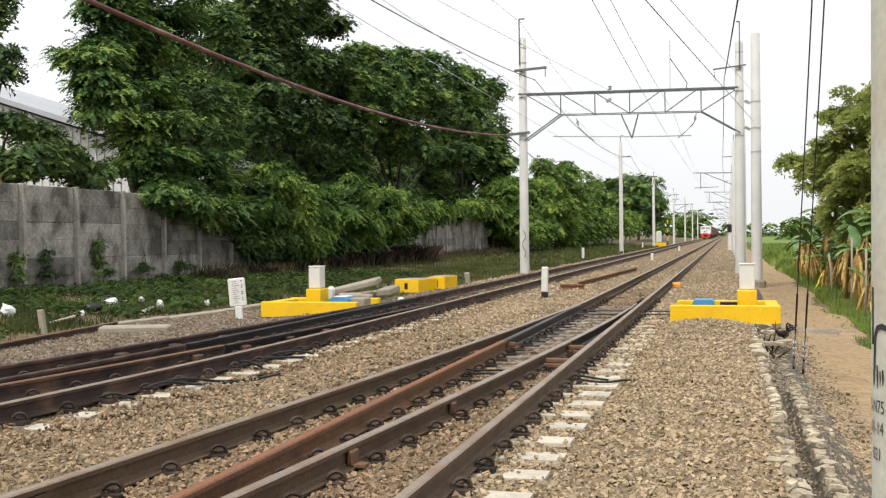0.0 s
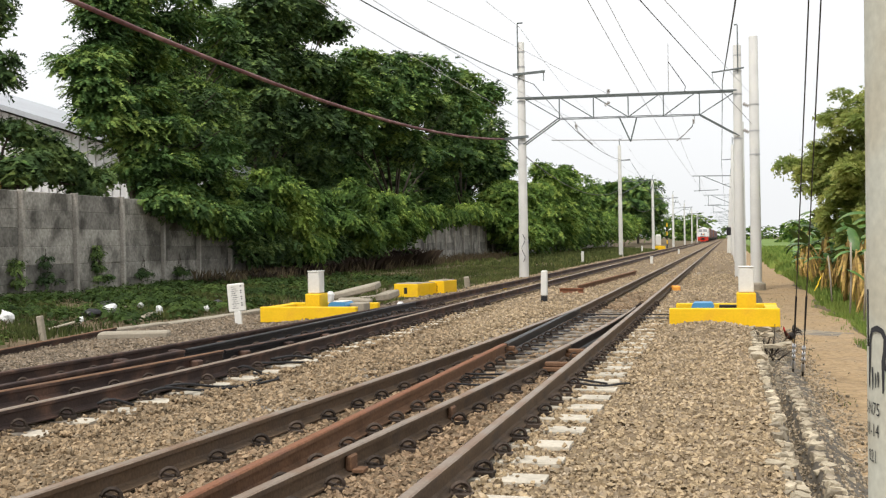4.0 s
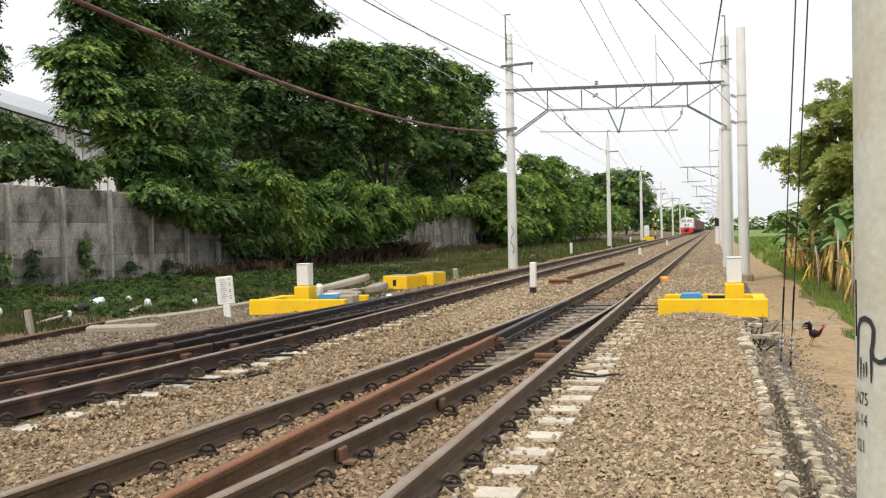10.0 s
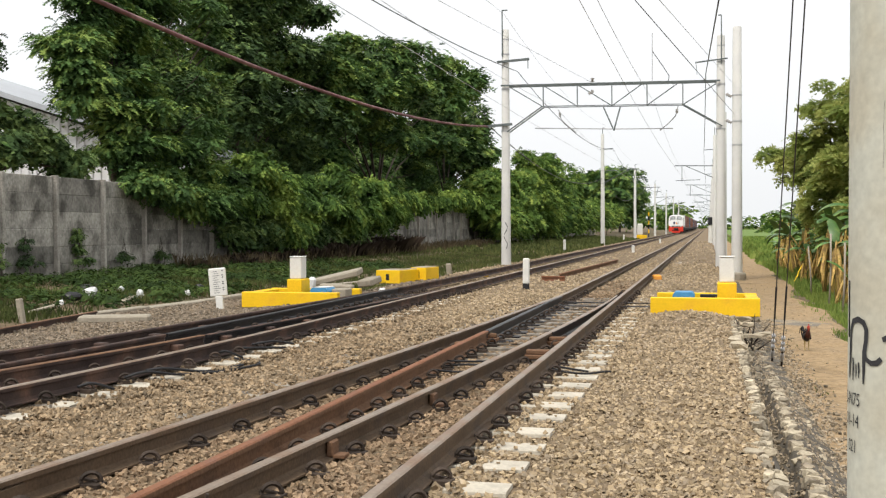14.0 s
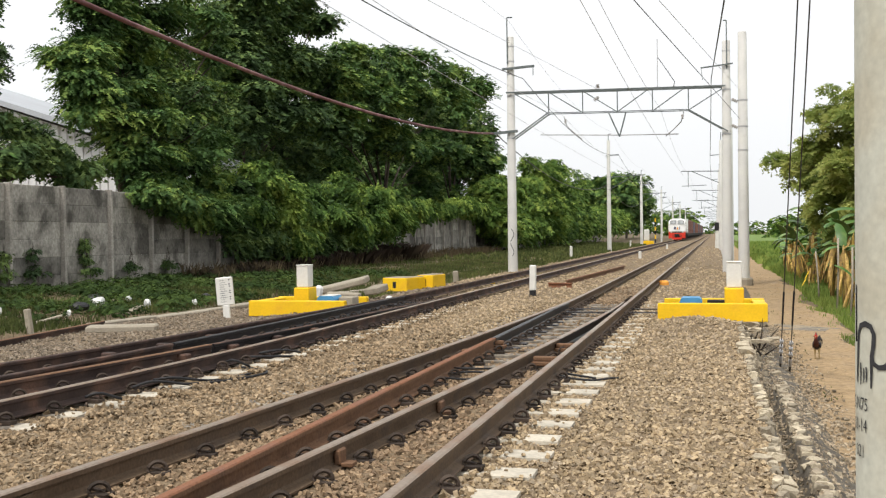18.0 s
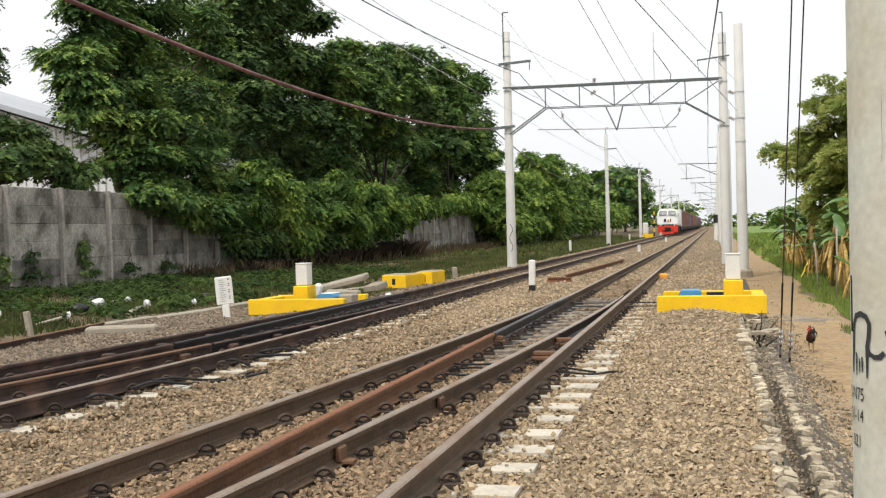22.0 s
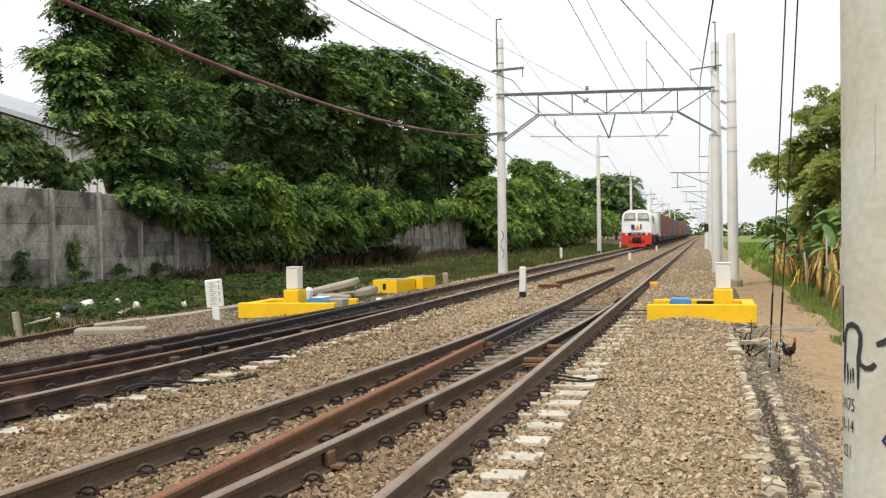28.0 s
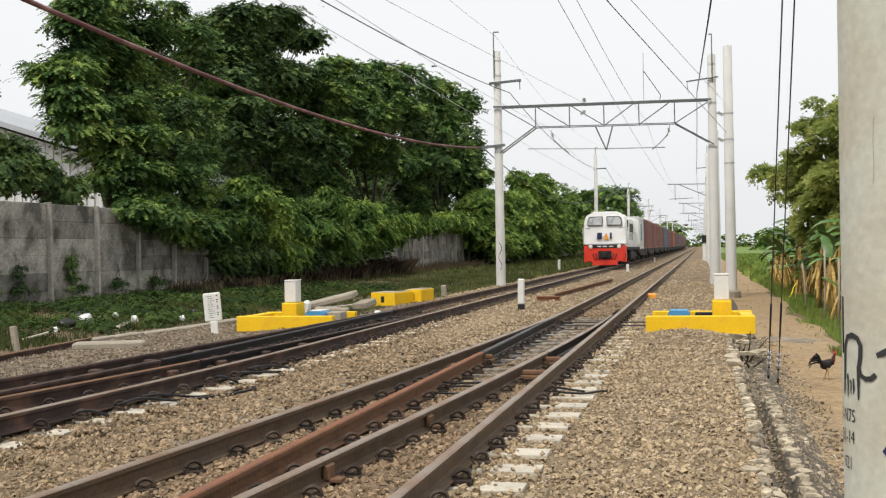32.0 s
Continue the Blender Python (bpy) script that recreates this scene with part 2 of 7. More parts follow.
M["shed"] = mat("shed_cladding", (0.66, 0.66, 0.66), 0.7, var=0.08, scale=0.4, fine=10, bump=0.1)
M["loco_white"] = mat("locomotive_white", (0.80, 0.80, 0.79), 0.42, var=0.05, scale=0.8, fine=12, bump=0.03, spec=0.45)
M["loco_red"] = mat("locomotive_red", (0.72, 0.045, 0.022), 0.42, var=0.08, scale=1, fine=12, bump=0.03, spec=0.45)
M["under"] = mat("underframe_black", (0.028, 0.026, 0.025), 0.8, var=0.3, scale=2, fine=20, bump=0.3)
# Sky reflection is put into the glass as a pale base colour.
M["glass"] = mat("cab_glass_sky_tone", (0.42, 0.44, 0.44), 0.15, var=0.15, scale=1.2, bump=0, spec=0.8, tint=(0.16, 0.17, 0.18))
# Distance haze is mixed into this red, making it lighter and duller.
M["cont_red"] = mat("hazed_container_red", (0.25, 0.115, 0.095), 0.65, var=0.16, scale=0.5, fine=12, bump=0.1, tint=(0.20, 0.10, 0.085), rnd=0.2)
M["cont_white"] = mat("container_white", (0.62, 0.63, 0.62), 0.6, var=0.1, scale=0.5, fine=12, bump=0.1)
M["cont_blue"] = mat("container_blue", (0.10, 0.16, 0.24), 0.6, var=0.15, scale=0.5, fine=12, bump=0.1, rnd=0.15)
M["cont_orange"] = mat("container_orange", (0.42, 0.16, 0.085), 0.6, var=0.15, scale=0.5, fine=12, bump=0.1)
M["lamp"] = mat("headlamp_glass", (0.75, 0.75, 0.72), 0.15, var=0.02, bump=0, spec=0.8)
M["logo_blue"] = mat("logo_blue", (0.025, 0.03, 0.09), 0.5, var=0.05, bump=0)
M["logo_orange"] = mat("logo_orange", (0.80, 0.36, 0.06), 0.5, var=0.05, bump=0)
M["litter"] = mat("plastic_litter", (0.68, 0.68, 0.67), 0.5, var=0.12, scale=6, fine=30, bump=0.3)
M["ink"] = mat("stencil_ink", (0.035, 0.035, 0.038), 0.8, var=0.2, bump=0)
M["bag"] = mat("black_plastic", (0.015, 0.015, 0.017), 0.35, var=0.2, scale=8, fine=30, bump=0.4)
M["ceramic"] = mat("insulator_ceramic", (0.42, 0.40, 0.38), 0.3, var=0.1, bump=0, spec=0.6)
M["fol_dark"] = leaf_mat("tree_leaves", (0.022, 0.046, 0.020), (0.091, 0.171, 0.049), (0.342, 0.439, 0.104), through_light=0.18)
# Darker green: dark trees, and shade put into the colour of inner foliage.
M["fol_dark_shaded"] = leaf_mat("dark_and_shaded_leaves", (0.022, 0.040, 0.020), (0.070, 0.122, 0.042), (0.235, 0.320, 0.092), through_light=0.12)
# Brighter green with sunlight put into the colour, for far thickets and path shrubs.
M["fol_sun"] = leaf_mat("sunlit_shrub_leaves", (0.028, 0.06, 0.016), (0.12, 0.205, 0.042), (0.34, 0.42, 0.09), through_light=0.25)
M["fol_mid"] = leaf_mat("creeper_leaves", (0.017, 0.041, 0.013), (0.089, 0.162, 0.035), (0.324, 0.421, 0.086), through_light=0.2)
M["fol_warm"] = leaf_mat("roadside_leaves", (0.126, 0.186, 0.050), (0.309, 0.368, 0.104), (0.500, 0.500, 0.168), through_light=0.5)
M["grass"] = leaf_mat("grass_blades", (0.045, 0.058, 0.02), (0.10, 0.125, 0.04), (0.20, 0.20, 0.075))
M["weed"] = leaf_mat("weed_leaves", (0.016, 0.03, 0.010), (0.045, 0.08, 0.02), (0.115, 0.165, 0.04))
M["field"] = leaf_mat("field_blades", (0.10, 0.16, 0.035), (0.19, 0.27, 0.06), (0.30, 0.35, 0.09))
M["field_soil"] = mat("field_green", (0.15, 0.22, 0.05), 0.9, var=0.3, scale=0.15, fine=2.5, bump=0.3, tint=(0.10, 0.17, 0.04))
M["dry"] = leaf_mat("dry_weeds", (0.075, 0.058, 0.035), (0.13, 0.10, 0.06), (0.20, 0.16, 0.09))
M["bramble"] = leaf_mat("dead_bramble", (0.03, 0.022, 0.017), (0.055, 0.04, 0.03), (0.10, 0.075, 0.05), through_light=0.0)
M["banana"] = mat("banana_leaf", (0.075, 0.165, 0.035), 0.42, var=0.2, scale=2, fine=20, bump=0.2, tint=(0.14, 0.21, 0.05), rnd=0.25, spec=0.4)
M["banana_dry"] = mat("dry_banana_leaf", (0.56, 0.38, 0.12), 0.8, var=0.4, scale=4, fine=25, bump=0.3, tint=(0.18, 0.10, 0.05), rnd=0.5)
M["banana_stem"] = mat("banana_stem", (0.60, 0.44, 0.10), 0.6, var=0.45, scale=3.5, fine=18, bump=0.2, tint=(0.15, 0.09, 0.045), tint_at=0.48, rnd=0.5)
M["yellow_leaf"] = mat("yellow_leaf", (0.75, 0.50, 0.02), 0.6, var=0.15, bump=0.1)
M["feather"] = mat("dark_feathers", (0.014, 0.011, 0.011), 0.5, var=0.5, scale=14, fine=60, bump=0.4, depth=0.01)
M["feather_red"] = mat("rust_feathers", (0.062, 0.018, 0.011), 0.6, var=0.4, scale=20, fine=60, bump=0.3)
M["comb"] = mat("red_comb", (0.42, 0.03, 0.025), 0.55, var=0.1, bump=0.1)
M["shank"] = mat("horn_shank", (0.35, 0.25, 0.10), 0.6, var=0.1, bump=0.1)


# ---- builders ----
def mesh_of(bm, name, material, smooth=False):
    me = bpy.data.meshes.new(name)
    bm.normal_update()
    bm.to_mesh(me)
    bm.free()
    me.materials.append(material)
    if smooth:
        me.shade_smooth()
    return me


def part(name, bm, material, parent, label="", smooth=False):
    """Links a bmesh (or a mesh) as one mesh object under a thing or a part."""
    me = bm if isinstance(bm, bpy.types.Mesh) else mesh_of(bm, name, material, smooth)
    ob = new(name, me)
    if parent:
        ob.parent = parent
    if label:
        ob["label"] = label
    return ob


def empty(name, m, label, category, group="", kind=""):
    ob = new(name)
    ob.empty_display_size = 0.2
    ob.matrix_basis = m
    return tagged(ob, label, category, group, kind)


def arr_mesh(name, verts, faces, material, smooth=False):
    """A mesh from numpy arrays: verts (n, 3), faces (m, k) of one size k."""
    verts, faces = np.asarray(verts, np.float32), np.asarray(faces, np.int32)
    me = bpy.data.meshes.new(name)
    k = faces.shape[1]
    me.vertices.add(len(verts))
    me.vertices.foreach_set("co", verts.ravel())
    me.loops.add(faces.size)
    me.loops.foreach_set("vertex_index", faces.ravel())
    me.polygons.add(len(faces))
    me.polygons.foreach_set("loop_start", np.arange(0, faces.size, k, dtype=np.int32))
    me.update(calc_edges=True)
    me.materials.append(material)
    if smooth:
        me.shade_smooth()
    else:
        me.shade_flat()
    return me


def box(bm, x0, x1, y0, y1, z0, z1, bevel=0.0, m=None, segs=1):
    r = bmesh.ops.create_cube(bm, size=1, matrix=Matrix.Translation(((x0 + x1) / 2, (y0 + y1) / 2, (z0 + z1) / 2)) @ Matrix.Diagonal((x1 - x0, y1 - y0, z1 - z0, 1)))
    vs = r["verts"]
    if bevel:
        es = list({e for v in vs for e in v.link_edges})
        o = bmesh.ops.bevel(bm, geom=es, offset=bevel, segments=segs, profile=0.5, affect="EDGES")
        vs = list({v for f in o["faces"] for v in f.verts} | {v for v in vs if v.is_valid})
    if m is not None:
        bmesh.ops.transform(bm, matrix=m, verts=vs)
    return vs


def boxed(x0, x1, y0, y1, z0, z1, bevel=0.0, m=None):
    bm = bmesh.new()
    box(bm, x0, x1, y0, y1, z0, z1, bevel, m)
    return bm


def prism(bm, outline, y0, y1):
    """An outline in x, z drawn out along y."""
    a = [bm.verts.new((x, y0, z)) for x, z in outline]
    b = [bm.verts.new((x, y1, z)) for x, z in outline]
    n = len(a)
    bm.faces.new(a)
    bm.faces.new(b[::-1])
    for i in range(n):
        bm.faces.new((a[i], b[i], b[(i + 1) % n], a[(i + 1) % n]))
    bmesh.ops.recalc_face_normals(bm, faces=bm.faces[:])
    return bm


def tube_arrays(pts, radius, sides=6, closed=True):
    """A tube round a polyline, as verts and quads; radius may be a list."""
    pts = [Vector(p) for p in pts]
    rr = radius if isinstance(radius, (list, tuple)) else [radius] * len(pts)
    vs, fs = [], []
    up0 = Vector((0, 0, 1))
    for i, p in enumerate(pts):
        d = (pts[min(i + 1, len(pts) - 1)] - pts[max(i - 1, 0)]).normalized()
        s = d.cross(up0 if abs(d.z) < 0.95 else Vector((1, 0, 0))).normalized()
        u = s.cross(d)
        for k in range(sides):
            a = 2 * math.pi * k / sides
            vs.append(p + (s * math.cos(a) + u * math.sin(a)) * rr[i])
    for i in range(len(pts) - 1):
        for k in range(sides):
            a, b = i * sides + k, i * sides + (k + 1) % sides
            fs.append((a, b, b + sides, a + sides))
    return vs, fs


def tube(name, pts, radius, material, sides=6):
    vs, fs = tube_arrays(pts, radius, sides)
    me = bpy.data.meshes.new(name)
    n = len(vs)
    me.from_pydata([tuple(v) for v in vs], [], fs + [tuple(range(sides))[::-1], tuple(range(n - sides, n))])
    me.materials.append(material)
    me.shade_smooth()
    return me


def sag(a, b, drop, n=12):
    a, b = Vector(a), Vector(b)
    return [a.lerp(b, i / n) - Vector((0, 0, drop * 4 * (i / n) * (1 - i / n))) for i in range(n + 1)]


def lathe(profile, sides=16, caps=True):
    """A bmesh turned about z from (radius, z) pairs."""
    bm = bmesh.new()
    rings = [[bm.verts.new((r * math.cos(2 * math.pi * k / sides), r * math.sin(2 * math.pi * k / sides), z)) for k in range(sides)] for r, z in profile]
    for a, b in zip(rings, rings[1:]):
        for k in range(sides):
            bm.faces.new((a[k], a[(k + 1) % sides], b[(k + 1) % sides], b[k]))
    if caps:
        bm.faces.new(rings[0][::-1])
        bm.faces.new(rings[-1])
    return bm


def wob(p, s=1.0, seed=0.0):
    """Smooth noise of -1 to 1 on an array of points."""
    q = np.asarray(p) * s + seed
    x, y, z = q[..., 0], q[..., 1], q[..., 2]
    return (np.sin(1.7 * x + 1.3 * np.sin(1.1 * y + seed)) + np.sin(1.9 * y + 1.2 * np.sin(1.4 * z)) + np.sin(2.1 * z + 1.4 * np.sin(1.2 * x + 2.0)) + 0.6 * np.sin(4.3 * x + 3.1 * y + 2.0 * z)) / 3.6


def bar(bm, a, b, w, h=None):
    """A square bar from a to b."""
    a, b = Vector(a), Vector(b)
    d = b - a
    q = d.to_track_quat("Z", "Y").to_matrix().to_4x4()
    box(bm, -w / 2, w / 2, -(h or w) / 2, (h or w) / 2, 0, d.length, 0, Matrix.Translation(a) @ q)
    return bm


rng = np.random.default_rng(7)


# ---- ground, ballast, path ----
def gz(x):
    """Height of the ground across the line."""
    return np.interp(x, [-900, -40, -18.3, -17.2, -13, -11.9, -11.3, -10.9, 0.2, 0.95, 3.0, 6.0, 900], [0.5, 0.25, 0.02, -0.06, -0.24, -0.29, -0.33, -0.60, -0.82, -0.815, -0.79, -0.82, -0.9])


def verge_z(x, y):
    """The ground's height; beyond the cable boxes the grass comes up close to the far rail."""
    return gz(x) + np.clip((y - 21.5) / 4, 0, 1) * np.interp(x, [-11.9, -11.2, -10.9, -8.7, -8.2], [0, 0.02, 0.20, 0.28, 0])


def sheet(name, xs, ys, zfun, material, amp=0.0, s=1.0):
    X, Y = np.meshgrid(np.array(xs, float), np.array(ys, float))
    Z = zfun(X, Y)
    P = np.stack([X, Y, Z], -1)
    if amp:
        P[..., 2] += amp * wob(P * np.array([1, 1, 0]), s) + 0.5 * amp * wob(P * np.array([1, 1, 0]), s * 3.1, 4.0)
    ny, nx = X.shape
    i = np.arange(ny * nx).reshape(ny, nx)
    F = np.stack([i[:-1, :-1], i[:-1, 1:], i[1:, 1:], i[1:, :-1]], -1).reshape(-1, 4)
    return arr_mesh(name, P.reshape(-1, 3), F, material, True)


far_y = [45, 50, 56, 64, 75, 90, 110, 140, 180, 240, 320, 450, 650, 1000, 1600, 2600]
ground = new("ground", sheet("ground", [-2500, -900, -300, -120, -60, -40, -30, -24] + list(np.arange(-20, 8.1, 0.7)) + [10, 14, 20, 40, 90, 250, 800, 2500],
             [-400, -120, -40, -15] + list(np.arange(-6, 42, 0.8)) + far_y, verge_z, M["soil"], 0.035, 1.1))
tagged(ground, "weedy brown soil beside the railway", "ground", kind="structure")

BALLAST_TOP = -0.213


def bz(X, Y):
    base = np.interp(X, [-11.5, -11.2, -8.8, -7.9, -4.8, -4.1, -3.5, 0.12, 0.40, 0.46], [-0.46, -0.33, -0.27, BALLAST_TOP, BALLAST_TOP, BALLAST_TOP + 0.03, BALLAST_TOP, BALLAST_TOP, -0.27, -0.72])
    cover = 0.034 * ((((X > -3.7) & (X < -1.75)) & (Y < 11.2)) | ((X > -7.9) & (X < -5.62) & (Y < 21.5)))
    mound = 0.12 * np.exp(-((X + 0.35) / 0.62) ** 2 - ((Y - 17.75) / 0.8) ** 2)
    return base + cover + mound * (X < 0.3) - 0.3 * np.clip((Y - 22) / 4, 0, 1) * np.clip((-8.25 - X) / 0.8, 0, 1)


ballast = new("ballast_bed", sheet("ballast_bed", [-11.5, -11.2, -10.7, -10.2, -9.7, -9.2, -8.8, -8.5] + list(np.arange(-8.2, 0.1, 0.3)) + [0.12, 0.28, 0.40, 0.46], list(np.arange(-8, 42, 0.4)) + far_y[:-2], bz, M["ballast"], 0.014, 3.0))
tagged(ballast, "brown-grey crushed stone ballast bed under the tracks", "ballast", kind="structure")

field = new("field", sheet("field", [3.4, 5, 8, 14, 25, 45, 90, 200, 420], [44, 50, 58, 70, 90, 120, 170, 240, 340, 480, 640], lambda X, Y: np.where(X < 4, -0.86, -0.78 + 0 * X), M["field_soil"], 0.03, 0.3))
tagged(field, "bright green rice field beyond the path", "field", kind="structure")

path_y = list(np.arange(-6, 60, 0.5)) + [66, 75, 90, 110, 150]
pX = np.linspace(0, 1, 15)
PV = []
for y in path_y:
    left, right = 0.80 + 0.06 * math.sin(1.3 * y), 2.62 + 0.22 * math.sin(0.5 * y + 1) + 0.12 * math.sin(1.7 * y) + max(0, y - 30) * 0.012
    for u in pX:
        x = left + (right - left) * u
        PV.append((x, y, -0.745 - 0.02 * math.sin(u * math.pi) + 0.012 * math.sin(2.3 * y + 5 * x) * math.sin(3.1 * x) - (0.06 if u in (0.0, 1.0) else 0)))
ii = np.arange(len(PV)).reshape(len(path_y), 15)
footpath = new("footpath", arr_mesh("footpath", PV, np.stack([ii[:-1, :-1], ii[:-1, 1:], ii[1:, 1:], ii[1:, :-1]], -1).reshape(-1, 4), M["path"], True))
tagged(footpath, "trodden bare earth path beside the ballast", "path", kind="structure")

# ---- rails ----
RAIL = [(-0.07, -0.159), (-0.07, -0.148), (-0.022, -0.132), (-0.0085, -0.118), (-0.0085, -0.046), (-0.035, -0.036), (-0.035, -0.009), (-0.026, 0.0), (0.026, 0.0), (0.035, -0.009), (0.035, -0.036), (0.0085, -0.046), (0.0085, -0.118), (0.022, -0.132), (0.07, -0.148), (0.07, -0.159)]


def rail_mesh(name, xf, ys, top, side, z=0.0, wf=None):
    """A rail along ys with its middle at x = xf(y); wf(y) thins it (a switch blade)."""
    vs, fs, ms = [], [], []
    n = len(RAIL)
    for y in ys:
        w = wf(y) if wf else 1.0
        vs += [(xf(y) + px_ * w, y, z + pz) for px_, pz in RAIL]
    for i in range(len(ys) - 1):
        for k in range(n):
            a, b = i * n + k, i * n + (k + 1) % n
            fs.append((a, a + n, b + n, b))
            ms.append(0 if k in (6, 7, 8) else 1)
    fs += [tuple(range(n)), tuple(range((len(ys) - 1) * n, len(ys) * n))[::-1]]
    ms += [1, 1]
    me = bpy.data.meshes.new(name)
    me.from_pydata(vs, [], fs)
    me.materials.append(top)
    me.materials.append(side)
    me.polygons.foreach_set("material_index", ms)
    return me


def steps(a, b, d):
    n = max(1, round((b - a) / d))
    return [a + (b - a) * i / n for i in range(n + 1)]


XD, XB = -1.627, -2.759           # near line: right rail, left rail
XN, XF = -5.480, -6.612           # far line: right rail, left rail


def near_div(y):
    s = max(0.0, 20.6 - y)
    return 0.028 * s + 0.0017 * s * s


def far_bend(y):
    return 0.0057 * max(0.0, 14.0 - y) ** 2


def far_div(y):
    s = max(0.0, 22.6 - y)
    return 0.046 * s + 0.0009 * s * s


FAR = [40, 60, 90, 140, 220, 350, 550, 900]
track_near = empty("railway_track", Matrix(), "near railway track with a turnout on concrete sleepers in ballast", "track", kind="structure")
track_far = empty("railway_track", Matrix(), "far railway track with a turnout on concrete sleepers in ballast", "track", kind="structure")
T_, S_ = M["rail_top"], M["rail_side"]
part("stock_rail", rail_mesh("stock_rail", lambda y: XD, steps(-8, 30, 2) + FAR, T_, S_), None, track_near)
part("stock_rail", rail_mesh("stock_rail", lambda y: XB - near_div(y), steps(-8, 30, 0.5) + FAR, T_, S_), None, track_near)
part("switch_blade", rail_mesh("switch_blade", lambda y: XB + max(0, 0.058 - near_div(y) * 0.9), steps(13.2, 20.0, 0.4), M["black_steel"], M["black_steel"], -0.004, lambda y: 0.45 + 0.55 * min(1, (20.2 - y) / 4)), None, track_near, "black greased switch blade")
part("closure_rail", rail_mesh("closure_rail", lambda y: XB, steps(2.4, 13.15, 1.0), M["rust"], M["rust_web"], -0.002), None, track_near, "rusty orange-brown closure rail")
near_c = lambda y: XD - math.sqrt(near_div(y) ** 2 + 0.085 ** 2)
part("switch_blade", rail_mesh("switch_blade", near_c, steps(13.2, 20.4, 0.4), T_, M["black_steel"], -0.004, lambda y: 0.5 + 0.5 * min(1, (20.4 - y) / 4)), None, track_near, "open switch blade, worn bright on top")
part("closure_rail", rail_mesh("closure_rail", near_c, steps(2.4, 13.15, 0.5), T_, S_, -0.002), None, track_near)
part("stock_rail", rail_mesh("stock_rail", lambda y: XN - far_bend(y), steps(-8, 30, 0.5) + FAR, T_, M["old_rail"]), None, track_far)
part("stock_rail", rail_mesh("stock_rail", lambda y: XF - far_div(y) - far_bend(y), steps(-8, 30, 0.5) + FAR, M["old_rail"], M["old_rail"]), None, track_far)
far_b = lambda y: XF + max(0, 0.06 - far_div(y) * 0.9) - far_bend(y)
part("switch_blade", rail_mesh("switch_blade", far_b, steps(12.0, 22.0, 0.5), M["black_steel"], M["black_steel"], 0.0, lambda y: 0.6 + 0.4 * min(1, (22 - y) / 4)), None, track_far, "black greased switch blade")
part("closure_rail", rail_mesh("closure_rail", far_b, steps(2.4, 11.95, 0.5), M["old_rail"], M["old_rail"], -0.002), None, track_far)
far_c = lambda y: XN - math.sqrt(far_div(y) ** 2 + 0.085 ** 2) - far_bend(y)
part("switch_blade", rail_mesh("switch_blade", far_c, steps(12.0, 22.0, 0.5), M["old_rail"], M["black_steel"], -0.004, lambda y: 0.5 + 0.5 * min(1, (22 - y) / 4)), None, track_far, "open switch blade")
part("closure_rail", rail_mesh("closure_rail", far_c, steps(2.4, 11.95, 0.5), M["rust_web"], M["old_rail"], -0.002), None, track_far)

# ---- sleepers, clips ----
SL_TOP = -0.186


def sleeper_mesh(length):
    bm = bmesh.new()
    outline = [(-0.135, -0.20), (-0.115, -0.008), (-0.105, 0), (0.105, 0), (0.115, -0.008), (0.135, -0.20)]
    prism(bm, outline, -length / 2, length / 2)
    bmesh.ops.rotate(bm, verts=bm.verts[:], matrix=Matrix.Rotation(radians(90), 3, "Z"))
    return mesh_of(bm, "sleeper", M["sleeper"])


SLEEPERS = {ln: sleeper_mesh(ln) for ln in (2.14, 2.6, 3.1)}
Y0N, Y0F, PITCH = 5.952, 6.245, 0.583
near_sy = [Y0N + PITCH * k for k in range(-23, 184)]
far_sy = [Y0F + PITCH * k for k in range(-23, 184)]
for track, sy, right, in ((track_near, near_sy, -1.105), (track_far, far_sy, -5.06)):
    for y in sy:
        ln = 3.1 if y < 13 else 2.6 if y < 20 else 2.14
        ob = part("sleeper", SLEEPERS[ln], None, track)
        ob.matrix_basis = pose(right - (far_bend(y) if track is track_far else 0) - ln / 2 + random.uniform(-0.02, 0.02), y, SL_TOP - (0.0 if y < 22.5 else 0.034), 0, 0, random.uniform(-0.6, 0.6))

hoop = [(0.058 - 0.046 * math.cos(a), -0.034 * math.cos(a), 0.004 + 0.054 * math.sin(a)) for a in (-0.5, 0.0, 0.4, 0.8, 1.2, 1.6, 2.0, 2.4, 2.8, 3.2, 3.6)] + [(0.085, 0.02, -0.005), (0.04, 0.03, 0.0), (-0.01, 0.02, 0.016)]
cv, cf = tube_arrays(hoop, 0.0145, 5)
CLIP = bpy.data.meshes.new("rail_clip")
cb = [(x, y, z) for x in (0.0, 0.13) for y in (-0.05, 0.05) for z in (-0.035, -0.004)]
n0 = len(cv)
CLIP.from_pydata([tuple(v) for v in cv] + cb, [], cf + [tuple(n0 + i for i in q) for q in ((0, 1, 3, 2), (4, 6, 7, 5), (0, 4, 5, 1), (2, 3, 7, 6), (1, 5, 7, 3))])
CLIP.materials.append(M["clip"])
